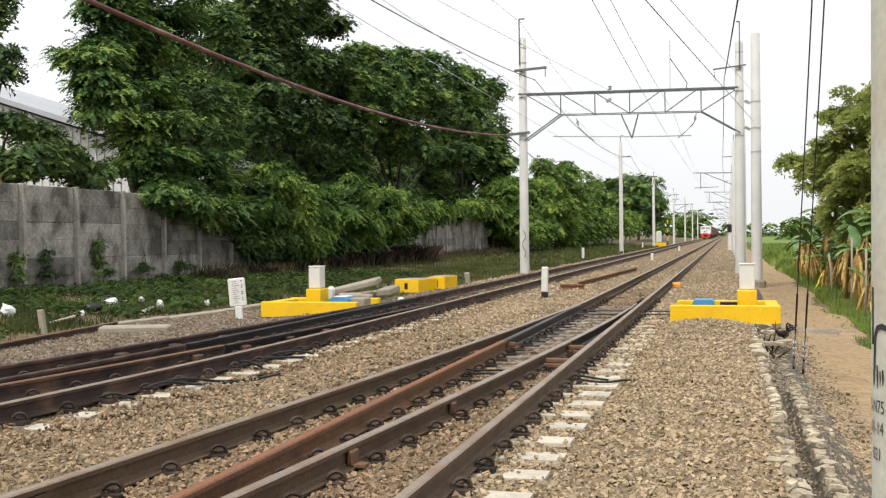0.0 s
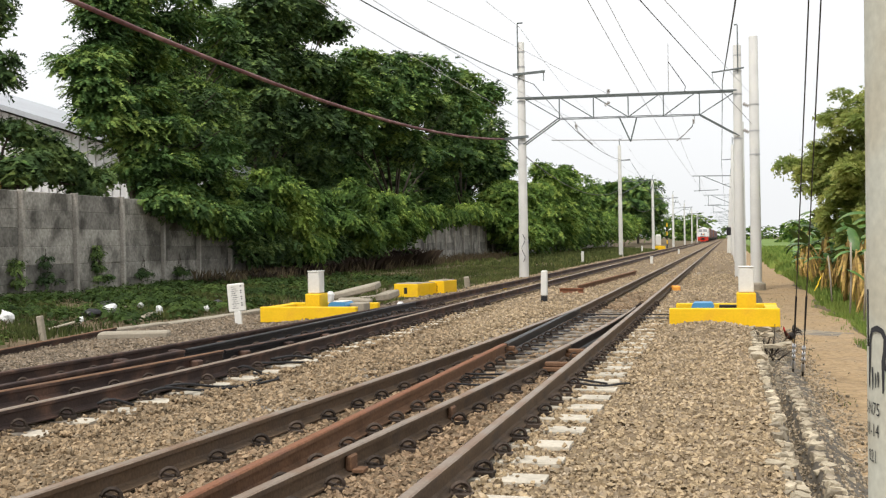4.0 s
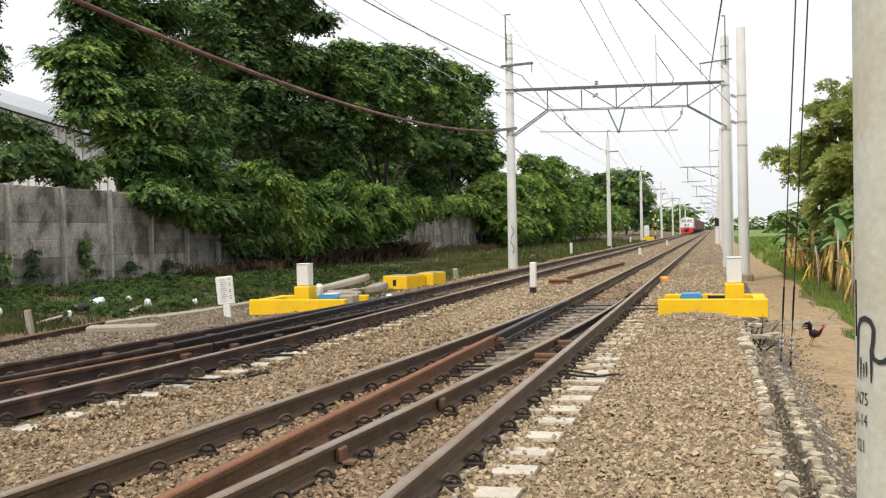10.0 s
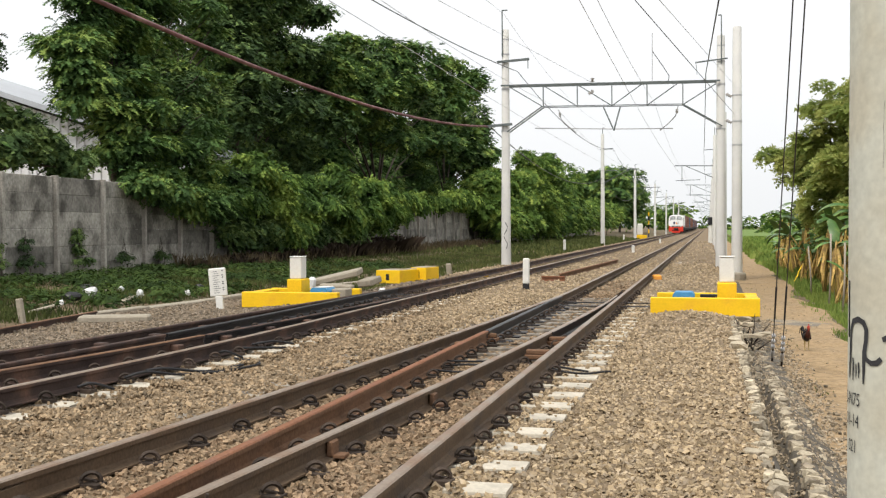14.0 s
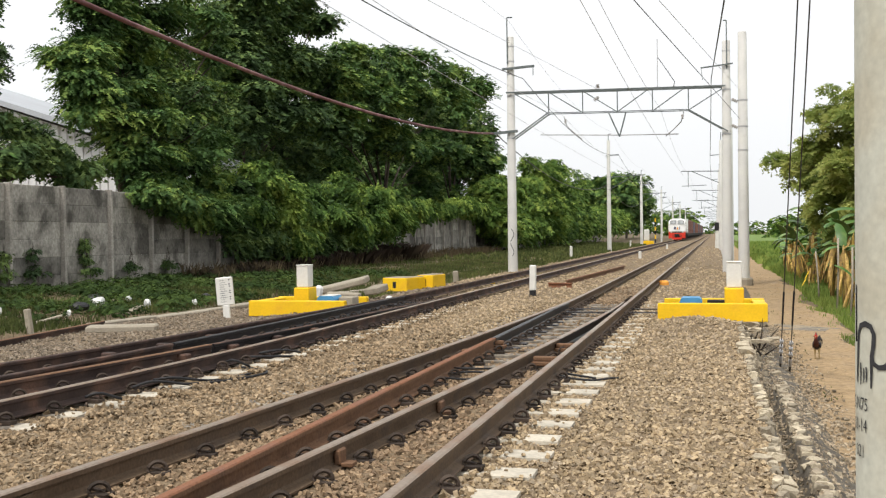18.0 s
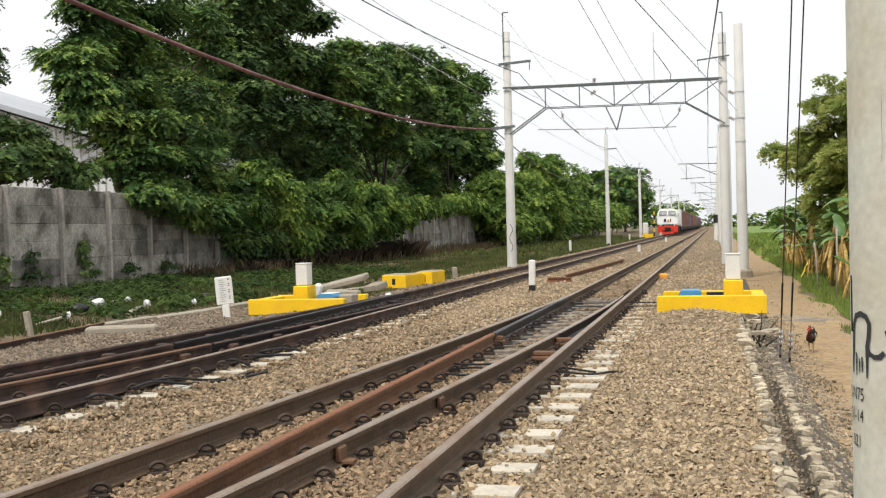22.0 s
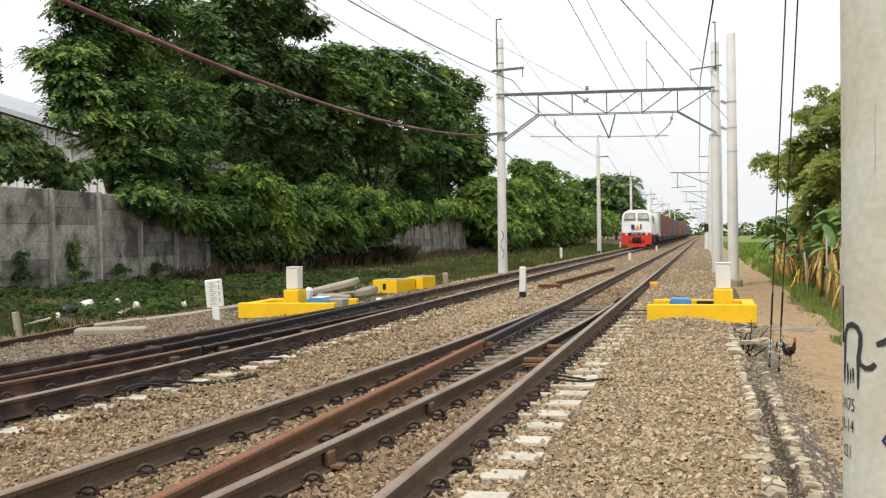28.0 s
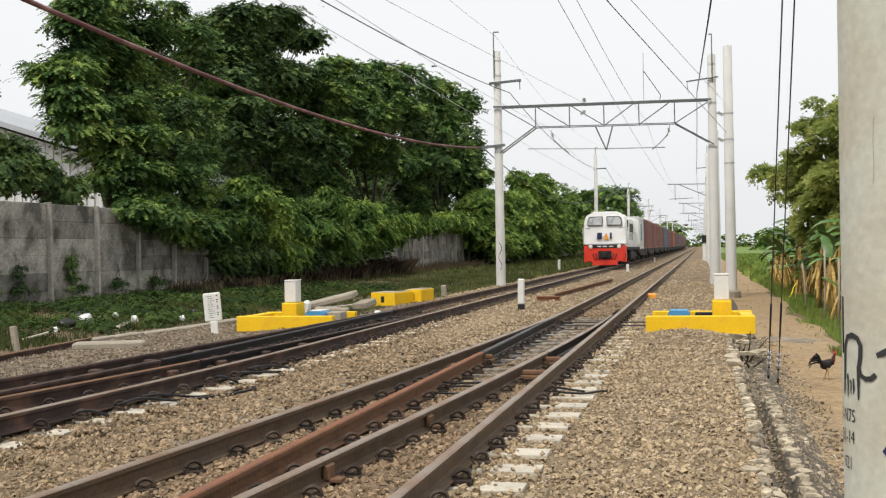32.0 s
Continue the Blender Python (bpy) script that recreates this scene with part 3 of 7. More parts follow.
for track, sy, y1, lines in ((track_near, near_sy, 23.5, (lambda y: XD, lambda y: XB - near_div(y), lambda y: XB, near_c)), (track_far, far_sy, 24.0, (lambda y: XN - far_bend(y), lambda y: XF - far_div(y) - far_bend(y), far_b, far_c))):
    for y in sy:
        if not 4.0 < y < y1:
            continue
        xs = sorted(f(y) for f in lines)
        for x in xs:
            for side in (1, -1):
                if any(0 < (o - x) * side < 0.28 for o in xs):
                    continue
                ob = part("rail_clip", CLIP, None, track)
                ob.matrix_basis = pose(x + side * 0.052, y + random.uniform(-0.02, 0.02), -0.147, 0, 0, (0 if side > 0 else 180) + random.uniform(-9, 9)) @ Matrix.Scale(1.0, 4)

def eased(pts, n=6):
    """A smooth curve through a few points."""
    p = [Vector(q) for q in pts]
    p = [p[0] * 2 - p[1]] + p + [p[-1] * 2 - p[-2]]
    out = []
    for a, b, c, d in zip(p, p[1:], p[2:], p[3:]):
        for k in range(n):
            t = k / n
            out.append(0.5 * (2 * b + (c - a) * t + (2 * a - 5 * b + 4 * c - d) * t * t + (3 * b - a - 3 * c + d) * t ** 3))
    return out + [p[-2]]


CHAIR = mesh_of(boxed(-0.13, 0.13, -0.075, 0.075, -0.19, -0.163, 0.006), "slide_chair", M["black_steel"])
for track, sy, ya, yb, lines in ((track_near, near_sy, 13.2, 21.0, (lambda y: XB + 0.14, lambda y: XD - 0.15)), (track_far, far_sy, 12.0, 22.5, (lambda y: XF + 0.14 - far_bend(y), lambda y: XN - 0.15 - far_bend(y)))):
    for y in sy:
        if ya < y < yb:
            for f in lines:
                part("slide_chair", CHAIR, None, track).matrix_basis = pose(f(y), y, 0)

# cross ties of the switch drive, cables and spacer blocks
for y in (20.1, 19.2):
    part("stretcher_bar", boxed(XB - 0.1, -0.95, y - 0.03, y + 0.03, -0.135, -0.115, 0.004), M["black_steel"], track_near)
    part("stretcher_bar", boxed(-7.2, XN + 0.1, y + 1.6, y + 1.66, -0.135, -0.115, 0.004), M["black_steel"], track_far)
for pts in ([(-1.56, 10.75, -0.14), (-1.42, 10.62, -0.15), (-1.2, 10.6, -0.16), (-1.05, 10.85, -0.17), (-1.0, 11.1, -0.2)], [(-1.56, 10.95, -0.14), (-1.4, 10.8, -0.14), (-1.2, 10.82, -0.17)],
            [(-2.72, 10.4, -0.14), (-2.45, 10.25, -0.13), (-2.2, 10.35, -0.13), (-2.08, 10.9, -0.12)], [(-2.72, 10.75, -0.14), (-2.4, 10.6, -0.1), (-2.12, 10.62, -0.13)], [(-3.05, 11.2, -0.14), (-2.6, 11.0, -0.12), (-2.2, 11.2, -0.14)]):
    part("bond_cable", tube("bond_cable", eased(pts), 0.012, M["black"], 6), None, track_near, "black rail bond cable")
for pts in ([(-5.48, 9.1, -0.10), (-5.33, 9.25, -0.06), (-5.22, 9.75, -0.15), (-5.02, 10.15, -0.17), (-4.84, 10.62, -0.165), (-4.92, 10.98, -0.17), (-5.25, 11.05, -0.14)], [(-5.48, 9.5, -0.08), (-5.3, 9.6, -0.07), (-5.12, 10.1, -0.16), (-4.98, 10.7, -0.165)], [(-5.42, 11.0, -0.08), (-5.25, 10.85, -0.04), (-5.15, 11.05, -0.13)], [(-5.42, 11.5, -0.08), (-5.2, 11.75, -0.10), (-5.08, 12.15, -0.14)], [(-5.42, 11.9, -0.08), (-5.22, 12.1, -0.06), (-5.12, 12.5, -0.13)], [(-5.50, 8.35, -0.08), (-5.38, 8.4, -0.05), (-5.30, 8.62, -0.13)]):
    part("bond_cable", tube("bond_cable", eased([(a, b, c - 0.02) for a, b, c in pts]), 0.014, M["black"], 7), None, track_far, "black rail bond cable")
for y, x in ((6.35, None), (8.35, None)):
    xx = near_c(y) + 0.012
    bm = bmesh.new()
    box(bm, xx, xx + 0.045, y - 0.06, y + 0.06, -0.14, -0.04, 0.01)
    box(bm, xx + 0.04, xx + 0.12, y - 0.05, y + 0.05, -0.15, -0.125, 0.004)
    part("rail_brace", bm, M["rust_web"], track_near, "rusty bolted rail brace")
for y in (4.75, 4.6):
    part("bolt", tube("bolt", [(near_c(y) + 0.012, y, -0.1), (near_c(y) + 0.09, y - 0.02, -0.05), (near_c(y) + 0.10, y - 0.02, 0.01)], 0.012, M["clip"], 5), None, track_near)
for y, x0, x1 in ((13.25, XB - 0.16, XB + 0.14), (12.2, XB - 0.20, XB + 0.02), (13.0, XD - 0.33, XD - 0.05), (11.6, near_c(11.6) + 0.03, XD - 0.06)):
    bm = bmesh.new()
    box(bm, x0, x1, y - 0.09, y + 0.09, -0.145, -0.10, 0.008)
    box(bm, x0 + 0.02, x1 - 0.02, y - 0.04, y + 0.04, -0.10, -0.045, 0.012)
    part("spacer_block", bm, M["rust_web"], track_near, "rusty cast spacer block")
for y in (11.3, 12.4, 13.6, 14.8):
    for x in (XF - far_div(y) - far_bend(y) + 0.16, far_c(y) + 0.03):
        part("rail_brace", boxed(x - 0.05, x + 0.09, y - 0.07, y + 0.07, -0.15, -0.05, 0.015), M["old_rail"], track_far, "dark bolted rail brace")
part("fishplate", boxed(XB - near_div(4.9) + 0.012, XB - near_div(4.9) + 0.03, 4.45, 4.95, -0.12, -0.05, 0.004), M["rail_side"], track_near)

# ---- loose ballast stones ----
def crushed(name, x, y, z, size, material):
    """Angular stones: squashed, sheared, turned cubes, open below, 10 triangles each, in one mesh."""
    n = len(x)
    cube = np.array([(a, b, c) for a in (-1, 1) for b in (-1, 1) for c in (-1, 1)], float)
    V = cube[None] * (0.5 * size[:, None, None]) * np.stack([rng.uniform(0.75, 1.45, n), rng.uniform(0.6, 1.05, n), rng.uniform(0.5, 0.95, n)], -1)[:, None] * rng.uniform(0.42, 1.0, (n, 8, 3)) * 1.08
    a, b, c = rng.uniform(0, 6.283, n), rng.normal(0, 0.5, n), rng.normal(0, 0.5, n)
    def turn(V, i, j, t):
        ci, si = np.cos(t)[:, None], np.sin(t)[:, None]
        p, q = V[..., i].copy(), V[..., j].copy()
        V[..., i], V[..., j] = p * ci - q * si, p * si + q * ci
    turn(V, 1, 2, b), turn(V, 0, 2, c), turn(V, 0, 1, a)
    V += np.stack([x, y, z], -1)[:, None]
    F = np.array([(0, 1, 3, 2), (4, 6, 7, 5), (0, 4, 5, 1), (2, 3, 7, 6), (1, 5, 7, 3)])
    return arr_mesh(name, V.reshape(-1, 3), (F[None] + 8 * np.arange(n)[:, None, None]).reshape(-1, 4), material)


def scatter(y0, y1, per_m2, smin, smax, x0=-11.2, x1=0.40):
    n = int((x1 - x0) * (y1 - y0) * per_m2)
    x, y = rng.uniform(x0, x1, n), rng.uniform(y0, y1, n)
    seen_side = x > -0.80 * np.maximum(y, 6) - 0.6
    x, y = x[seen_side], y[seen_side]
    n = len(x)
    size = rng.uniform(smin, smax, n) * rng.choice([0.75, 1.0, 1.0, 1.25], n)
    keep = np.ones(n, bool)
    sn, sf = np.maximum(0, 20.6 - y), np.maximum(0, 22.6 - y)
    dn, df = 0.028 * sn + 0.0017 * sn ** 2, 0.046 * sn * 0 + 0.046 * sf + 0.0009 * sf ** 2
    inside = y < 22
    bend = 0.0057 * np.maximum(0, 14.0 - y) ** 2
    for xr, on in ((XD + 0 * y, y > -9), (XB - dn, y > -9), (XB + 0 * y, inside), (XD - np.sqrt(dn ** 2 + 0.0072), inside), (XN - bend, y > -9), (XF - df - bend, y > -9), (XF - bend, inside), (XN - bend - np.sqrt(df ** 2 + 0.0072), inside)):
        keep &= ~(on & (np.abs(x - xr) < 0.085))
    u = rng.uniform(0, 1, n)
    on_n = np.abs((y - Y0N + PITCH / 2) % PITCH - PITCH / 2) < 0.125
    on_f = np.abs((y - Y0F + PITCH / 2) % PITCH - PITCH / 2) < 0.125
    bare_n = on_n & (((x > -1.38) & (x < -1.09) & (u < 0.95) & (y < 12.6)) | ((x > XB) & (x < XD - 0.1) & (y > 11.3) & (y < 22) & (u < 0.45)))
    bare_f = on_f & (x + bend > -5.36) & (x + bend < -5.04) & (u < 0.93) & (y < 13)
    keep &= ~(bare_n | bare_f)
    lift = np.where((on_n & (x > -4.3) & (x < -1.09)) | (on_f & (x < -4.9) & (x > -8.1)), 0.034, 0.0) * (y < 23)
    x, y, size, lift = x[keep], y[keep], size[keep], lift[keep]
    z = bz(x, y) + np.where((bz(x, y) > BALLAST_TOP + 0.02) & (x < -1.7), 0, lift) + rng.uniform(-0.030, 0.016, len(x)) + 0.012 * wob(np.stack([x, y, 0 * x], -1), 3.0)
    z += np.where((x > XB) & (x < XD) & (y > 11.3) & (y < 22.5), -0.02, 0)
    return x, y, z, size


for k, (y0, y1, dens, a, b) in enumerate(((-5.0, 5.2, 170, 0.03, 0.055), (5.2, 8.0, 1700, 0.021, 0.041), (8.0, 14.0, 1000, 0.023, 0.044), (14.0, 24.0, 400, 0.029, 0.052), (24.0, 44.0, 70, 0.042, 0.072), (44.0, 110.0, 6, 0.06, 0.10))):
    xlo = -11.2
    sx, sy, sz, ss = scatter(y0, y1, dens, a, b, xlo)
    old = sx + rng.normal(0, 0.35, len(sx)) + 0.25 * np.maximum(0, sy - 9) < -2.3
    bow = 0.0057 * np.maximum(0, 14.0 - sy) ** 2
    sn, sf = np.maximum(0, 20.6 - sy), np.maximum(0, 22.6 - sy)
    edge_n = rng.normal(0, 0.06, len(sx))
    oily = (sx + bow < XN + 0.10 + edge_n) & (sx + bow > XF - 0.046 * sf - 0.0009 * sf ** 2 - 0.12 + edge_n) & (sy < 26)
    rusty = (sx < XD + edge_n - 0.02) & (sx > XB - 0.028 * sn - 0.0017 * sn ** 2 + edge_n) & (sy < 30)
    shoulder = sx + bow < XF - 0.046 * sf - 0.0009 * sf ** 2 - 0.25 + edge_n * 3
    for pick, mt, lab in ((~old & ~rusty, "stone", "loose tan and grey crushed ballast stones"), (old & ~oily & ~rusty & ~shoulder, "stone_old", "older brown crushed ballast stones between the tracks"), (old & ~oily & shoulder, "stone_grey", "dusty grey-brown ballast stones on the far shoulder"), (oily, "stone_oily", "dark oil-stained ballast stones between the rails"), (rusty, "stone_rusty", "rust-dusted ballast stones between the rails")):
        if not pick.any():
            continue
        g = new("ballast_stones", crushed("ballast_stones", sx[pick], sy[pick], sz[pick], ss[pick], M[mt]))
        tagged(g, lab, "ballast", kind="stuff")

# ---- stone retaining edge between ballast and path ----
EDGE_X = [0.30, 0.36, 0.42, 0.47, 0.51, 0.58, 0.63, 0.66, 0.78, 0.84, 0.95, 1.06, 1.14]


def edge_z(X, Y):
    """The ballast kerb, a dark gully behind it, and a lower outer wall that is broken away beyond the guy wires."""
    whole = np.interp(X, EDGE_X, [-0.32, -0.27, -0.27, -0.34, -0.60, -0.64, -0.60, -0.50, -0.51, -0.58, -0.67, -0.73, -0.80])
    broken = np.interp(X, EDGE_X, [-0.32, -0.28, -0.29, -0.36, -0.52, -0.60, -0.63, -0.65, -0.68, -0.70, -0.73, -0.76, -0.82])
    k = np.clip((Y - 12.6) / 1.4, 0, 1)
    return whole * (1 - k) + broken * k


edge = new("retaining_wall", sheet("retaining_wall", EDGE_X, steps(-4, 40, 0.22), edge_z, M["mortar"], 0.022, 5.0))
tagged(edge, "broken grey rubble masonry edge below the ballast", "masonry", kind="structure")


def rock_mesh(seed):
    r = np.random.default_rng(seed)
    bm = bmesh.new()
    bmesh.ops.create_cube(bm, size=1)
    bmesh.ops.subdivide_edges(bm, edges=bm.edges[:], cuts=1)
    for v in bm.verts:
        q = 0.55 + 0.45 * 0.5 / max(v.co.length, 0.5)
        v.co = Vector((v.co.x * q * r.uniform(0.7, 1.25), v.co.y * q * r.uniform(0.7, 1.25), v.co.z * r.uniform(0.65, 1.2)))
    return mesh_of(bm, "rubble_stone", M["rubble"])


ROCKS = [rock_mesh(s) for s in range(6)]
rr = random.Random(5)
for xc, y0, y1, chance, wide in ((0.385, 3.4, 21.0, 0.85, 0.09), (0.31, 3.6, 15.0, 0.35, 0.07), (0.715, 3.4, 13.2, 0.8, 0.11), (0.60, 13.0, 20.0, 0.3, 0.12), (0.80, 13.0, 19.0, 0.3, 0.14), (0.46, 13.5, 20.0, 0.35, 0.11), (0.93, 4.0, 13.0, 0.16, 0.08)):
    y = y0
    while y < y1:
        long_ = rr.uniform(0.05, 0.13)
        if rr.random() < chance:
            x = xc + rr.uniform(-0.03, 0.03)
            ob = part("rubble_stone", rr.choice(ROCKS), None, edge)
            ob.matrix_basis = pose(x, y, float(edge_z(np.array(x), np.array(y))) + (0.03 if x < 0.45 else 0.0) + rr.uniform(-0.015, 0.015), rr.uniform(-12, 12), rr.uniform(-14, 14), rr.uniform(-28, 28)) @ Matrix.Diagonal((wide * rr.uniform(0.6, 1.3), long_ * rr.uniform(0.75, 1.1), rr.uniform(0.04, 0.075), 1))
        y += long_ * rr.uniform(0.95, 1.35)
for x, y, z, a, b, c in ((0.36, 13.9, -0.23, 0.22, 0.45, 0.13), (0.34, 14.5, -0.23, 0.2, 0.32, 0.13), (0.33, 7.8, -0.25, 0.17, 0.20, 0.06), (0.40, 6.9, -0.265, 0.15, 0.22, 0.05), (0.29, 7.45, -0.235, 0.14, 0.10, 0.05), (0.55, 18.35, -0.245, 0.34, 0.3, 0.09), (0.28, 18.35, -0.245, 0.3, 0.24, 0.09), (0.74, 18.4, -0.25, 0.2, 0.3, 0.09), (0.62, 17.95, -0.30, 0.26, 0.2, 0.07), (0.6, 16.7, -0.36, 0.5, 0.16, 0.06), (0.85, 17.6, -0.42, 0.3, 0.2, 0.06), (0.2, 18.1, -0.2, 0.26, 0.16, 0.05)):
    ob = part("rubble_stone", rr.choice(ROCKS), None, edge, "pale block of broken concrete")
    ob.matrix_basis = pose(x, y, z, rr.uniform(-8, 8), rr.uniform(-8, 8), rr.uniform(-20, 20)) @ Matrix.Diagonal((a, b, c, 1))
px_, py_ = rng.uniform(0.46, 1.5, 15000), rng.uniform(4, 24, 15000)
kp = rng.uniform(0, 1, 15000) < np.interp(px_ + 0.012 * np.maximum(0, py_ - 10), [0.42, 0.62, 0.66, 0.78, 0.84, 1.12, 1.5], [0.9, 0.8, 0.3, 0.35, 1, 0.75, 0.04])
px_, py_ = px_[kp], py_[kp]
pz_ = np.maximum(edge_z(px_, py_), -0.752) + 0.004
tagged(new("stone_rubble", crushed("stone_rubble", px_, py_, pz_, rng.uniform(0.012, 0.042, len(px_)), M["grit"])), "small broken stones spilled down to the path", "rubble", kind="stuff")


# dry twigs and a stub of rod in the pit under the yellow bearer
for i, (x, y, z, dx, dy, dz) in enumerate(((0.55, 18.0, -0.62, 0.16, 0.0, 0.42), (0.62, 17.9, -0.66, -0.22, 0.05, 0.45), (0.70, 18.1, -0.66, 0.30, -0.1, 0.42), (0.5, 17.6, -0.5, -0.1, 0.1, 0.35), (0.66, 17.7, -0.6, 0.06, 0.0, 0.5), (0.75, 17.5, -0.66, 0.26, -0.1, 0.2), (0.58, 17.3, -0.6, 0.25, -0.2, 0.15), (0.66, 16.9, -0.6, -0.2, 0.1, 0.24))):
    tw = new("dry_twig", tube("dry_twig", [(0, 0, 0), (dx * 0.45 + 0.02, dy * 0.5, dz * 0.55), (dx, dy, dz)], [0.016, 0.011, 0.005], M["bark"], 5))
    tagged(tw, "dry brown twig sticking out of the rubble", "twig", "twigs in the pit")
    tw.matrix_basis = pose(x, y, z)

nx, ny = rng.uniform(0.95, 3.0, 600), rng.uniform(6, 60, 600)
tagged(new("path_pebbles", crushed("path_pebbles", nx, ny, np.full(600, -0.76), rng.uniform(0.012, 0.04, 600), M["stone"])), "scattered small stones on the earth path", "pebbles", kind="stuff")


# ---- concrete panel wall ----
WALL_X = -18.0


def wall_ground(y):
    return float(np.interp(y, [15, 24, 34, 60, 140], [0.36, 0.33, 0.28, 0.20, 0.05]))


boundary = empty("boundary_wall", pose(WALL_X, 0, 0), "weathered grey precast concrete panel wall, stained black", "wall", kind="structure")
PANEL = mesh_of(boxed(-0.03, 0.03, -1.14, 1.14, 0, 0.4935, 0.014), "wall_panel", M["wall"])
POST = mesh_of(boxed(-0.085, 0.12, -0.055, 0.055, -0.5, 2.53, 0.012), "wall_post", M["wallpost"])
for k in range(-4, 60):
    y = 26.3 + 2.4 * k
    z = wall_ground(y)
    p = part("wall_post", POST, None, boundary)
    p.matrix_basis = pose(0.03, y, z + random.uniform(-0.03, 0.03), 0, random.uniform(-0.8, 0.8), 0)
    if y < 115:
        for j in range(-1, 5):
            q = part("wall_panel", PANEL, None, boundary)
            q.matrix_basis = pose(random.uniform(-0.012, 0.012), y + 1.2, wall_ground(y + 1.2) + 0.02 + 0.495 * j, 0, random.uniform(-0.6, 0.6), 0)
part("far_panels", boxed(-0.03, 0.03, 115, 172, -0.15, 2.6, 0.01), M["wall"], boundary)

# ---- white shed behind the wall ----
shed = empty("shed", pose(-36.0, 40, 0), "long white corrugated shed with a pale metal roof", "shed")
PITCH_R, RIDGE, HALF = 0.314, 9.10, 13.6
bm = bmesh.new()
prism(bm, [(-HALF, 0), (-HALF, RIDGE - PITCH_R * HALF), (0, RIDGE), (HALF, RIDGE - PITCH_R * HALF), (HALF, 0)], 0, 7.0)
part("shed_wall", bm, M["shed"], shed)
for sx in (1, -1):
    bm = bmesh.new()
    e = HALF + 0.7
    prism(bm, [(0, RIDGE + 0.02), (sx * e, RIDGE + 0.02 - PITCH_R * e), (sx * e, RIDGE + 0.20 - PITCH_R * e), (0, RIDGE + 0.20)], -0.6, 7.4)
    part("roof_sheet", bm, M["roof"], shed, "pale grey metal roof")
    part("barge_board", bar(bmesh.new(), (0, -0.62, RIDGE + 0.10), (sx * e, -0.62, RIDGE + 0.10 - PITCH_R * e), 0.03, 0.22), M["roof"], shed)
    # Black bar drawn as the shadow line below the roof edge.
    part("purlin", bar(bmesh.new(), (sx * 0.2, -0.12, RIDGE - 0.10), (sx * (HALF - 0.2), -0.12, RIDGE - 0.06 - PITCH_R * HALF), 0.16, 0.12), M["under"], shed, "dark strip drawn as the shadow line under the eave")
RIB = mesh_of(boxed(-0.03, 0.03, -0.03, 0.03, 0, 1.0, 0.008), "cladding_rib", M["shed"])
for i in range(34):
    hx = 0.4 + i * 0.39
    part("cladding_rib", RIB, None, shed).matrix_basis = pose(hx, -0.03, 0) @ Matrix.Diagonal((1, 1, RIDGE - 0.1 - PITCH_R * hx, 1))

# ---- gantry and masts of the overhead line ----
GY = 42.0
STRUCT = "masts along the line"


def mast(name, x, y, z0, top, r0, r1, label, group=STRUCT, lean=0.0):
    ob = empty(name, pose(x, y, z0, 0, lean, 0), label, "mast", group)
    part("shaft", lathe([(r0, -0.5), (r0, 0), (r1, top - z0 - 0.02), (r1 * 0.9, top - z0)], 14), M["pole"], ob, "", True)
    return ob


def bands(ob, rings, x=0.0):
    for z, r in rings:
        part("band", lathe([(r, z - 0.025), (r, z + 0.025)], 14, False), M["grey_wire"], ob, "steel band")


gl = mast("catenary_mast", -7.95, GY, -0.32, 9.27, 0.20, 0.145, "grey concrete gantry mast carrying the steel beam")
gr = mast("catenary_mast", 0.45, GY, -0.45, 8.63, 0.20, 0.15, "grey concrete gantry mast carrying the steel beam")
for ob, h in ((gl, 9.59), (gr, 9.08)):
    bm = bmesh.new()
    bar(bm, (-0.1 if ob is gl else 0.02, -0.15, h - 1.1), (-0.1 if ob is gl else 0.02, -0.15, h + 0.75), 0.042)
    bar(bm, (-0.1 if ob is gl else 0.02, -0.15, h + 0.75), (0.12 if ob is gl else -0.1, -0.15, h + 0.75), 0.042)
    part("bracket", bm, M["steel"], ob, "upright steel wire bracket")
    bands(ob, [(h - 0.4, 0.155), (h - 1.0, 0.16), (5.5, 0.18), (7.2, 0.17)])
bm = bmesh.new()
bar(bm, (-0.3, -0.2, 7.95 + 0.32), (1.0, -0.2, 8.02 + 0.32), 0.09)
bar(bm, (0.95, -0.2, 8.0 + 0.32), (0.95, -0.2, 7.65 + 0.32), 0.03)
part("cross_arm", bm, M["steel"], gl, "dark steel cross arm")
bm = bmesh.new()
bar(bm, (-0.75, -0.2, 5.38 + 0.32), (0.3, -0.2, 5.45 + 0.32), 0.10)
part("cross_arm", bm, M["steel"], gl, "dark steel cross arm")
bm = bmesh.new()
bar(bm, (-0.95, -0.2, 7.6 + 0.45), (0.25, -0.2, 7.72 + 0.45), 0.05)
bar(bm, (-0.93, -0.2, 7.6 + 0.45), (-0.88, -0.2, 7.15 + 0.45), 0.02)
part("cross_arm", bm, M["steel"], gr, "thin steel cross arm")

part("spray_mark", tube("spray_mark", [(0.02 + 0.07 * math.sin(k * 0.9), -0.203 + 0.02 * abs(math.sin(k * 0.9)), 0.75 + k * 0.1) for k in range(12)], 0.012, M["ink"], 4), None, gl, "dark spray-paint squiggle")
gantry = empty("gantry_beam", pose(0, GY, 0), "dark steel lattice beam spanning both tracks", "gantry")
tl, tr, bl, br = Vector((-8.1, 0, 7.0)), Vector((0.42, 0, 6.88)), Vector((-6.42, 0, 6.12)), Vector((-0.97, 0, 6.03))
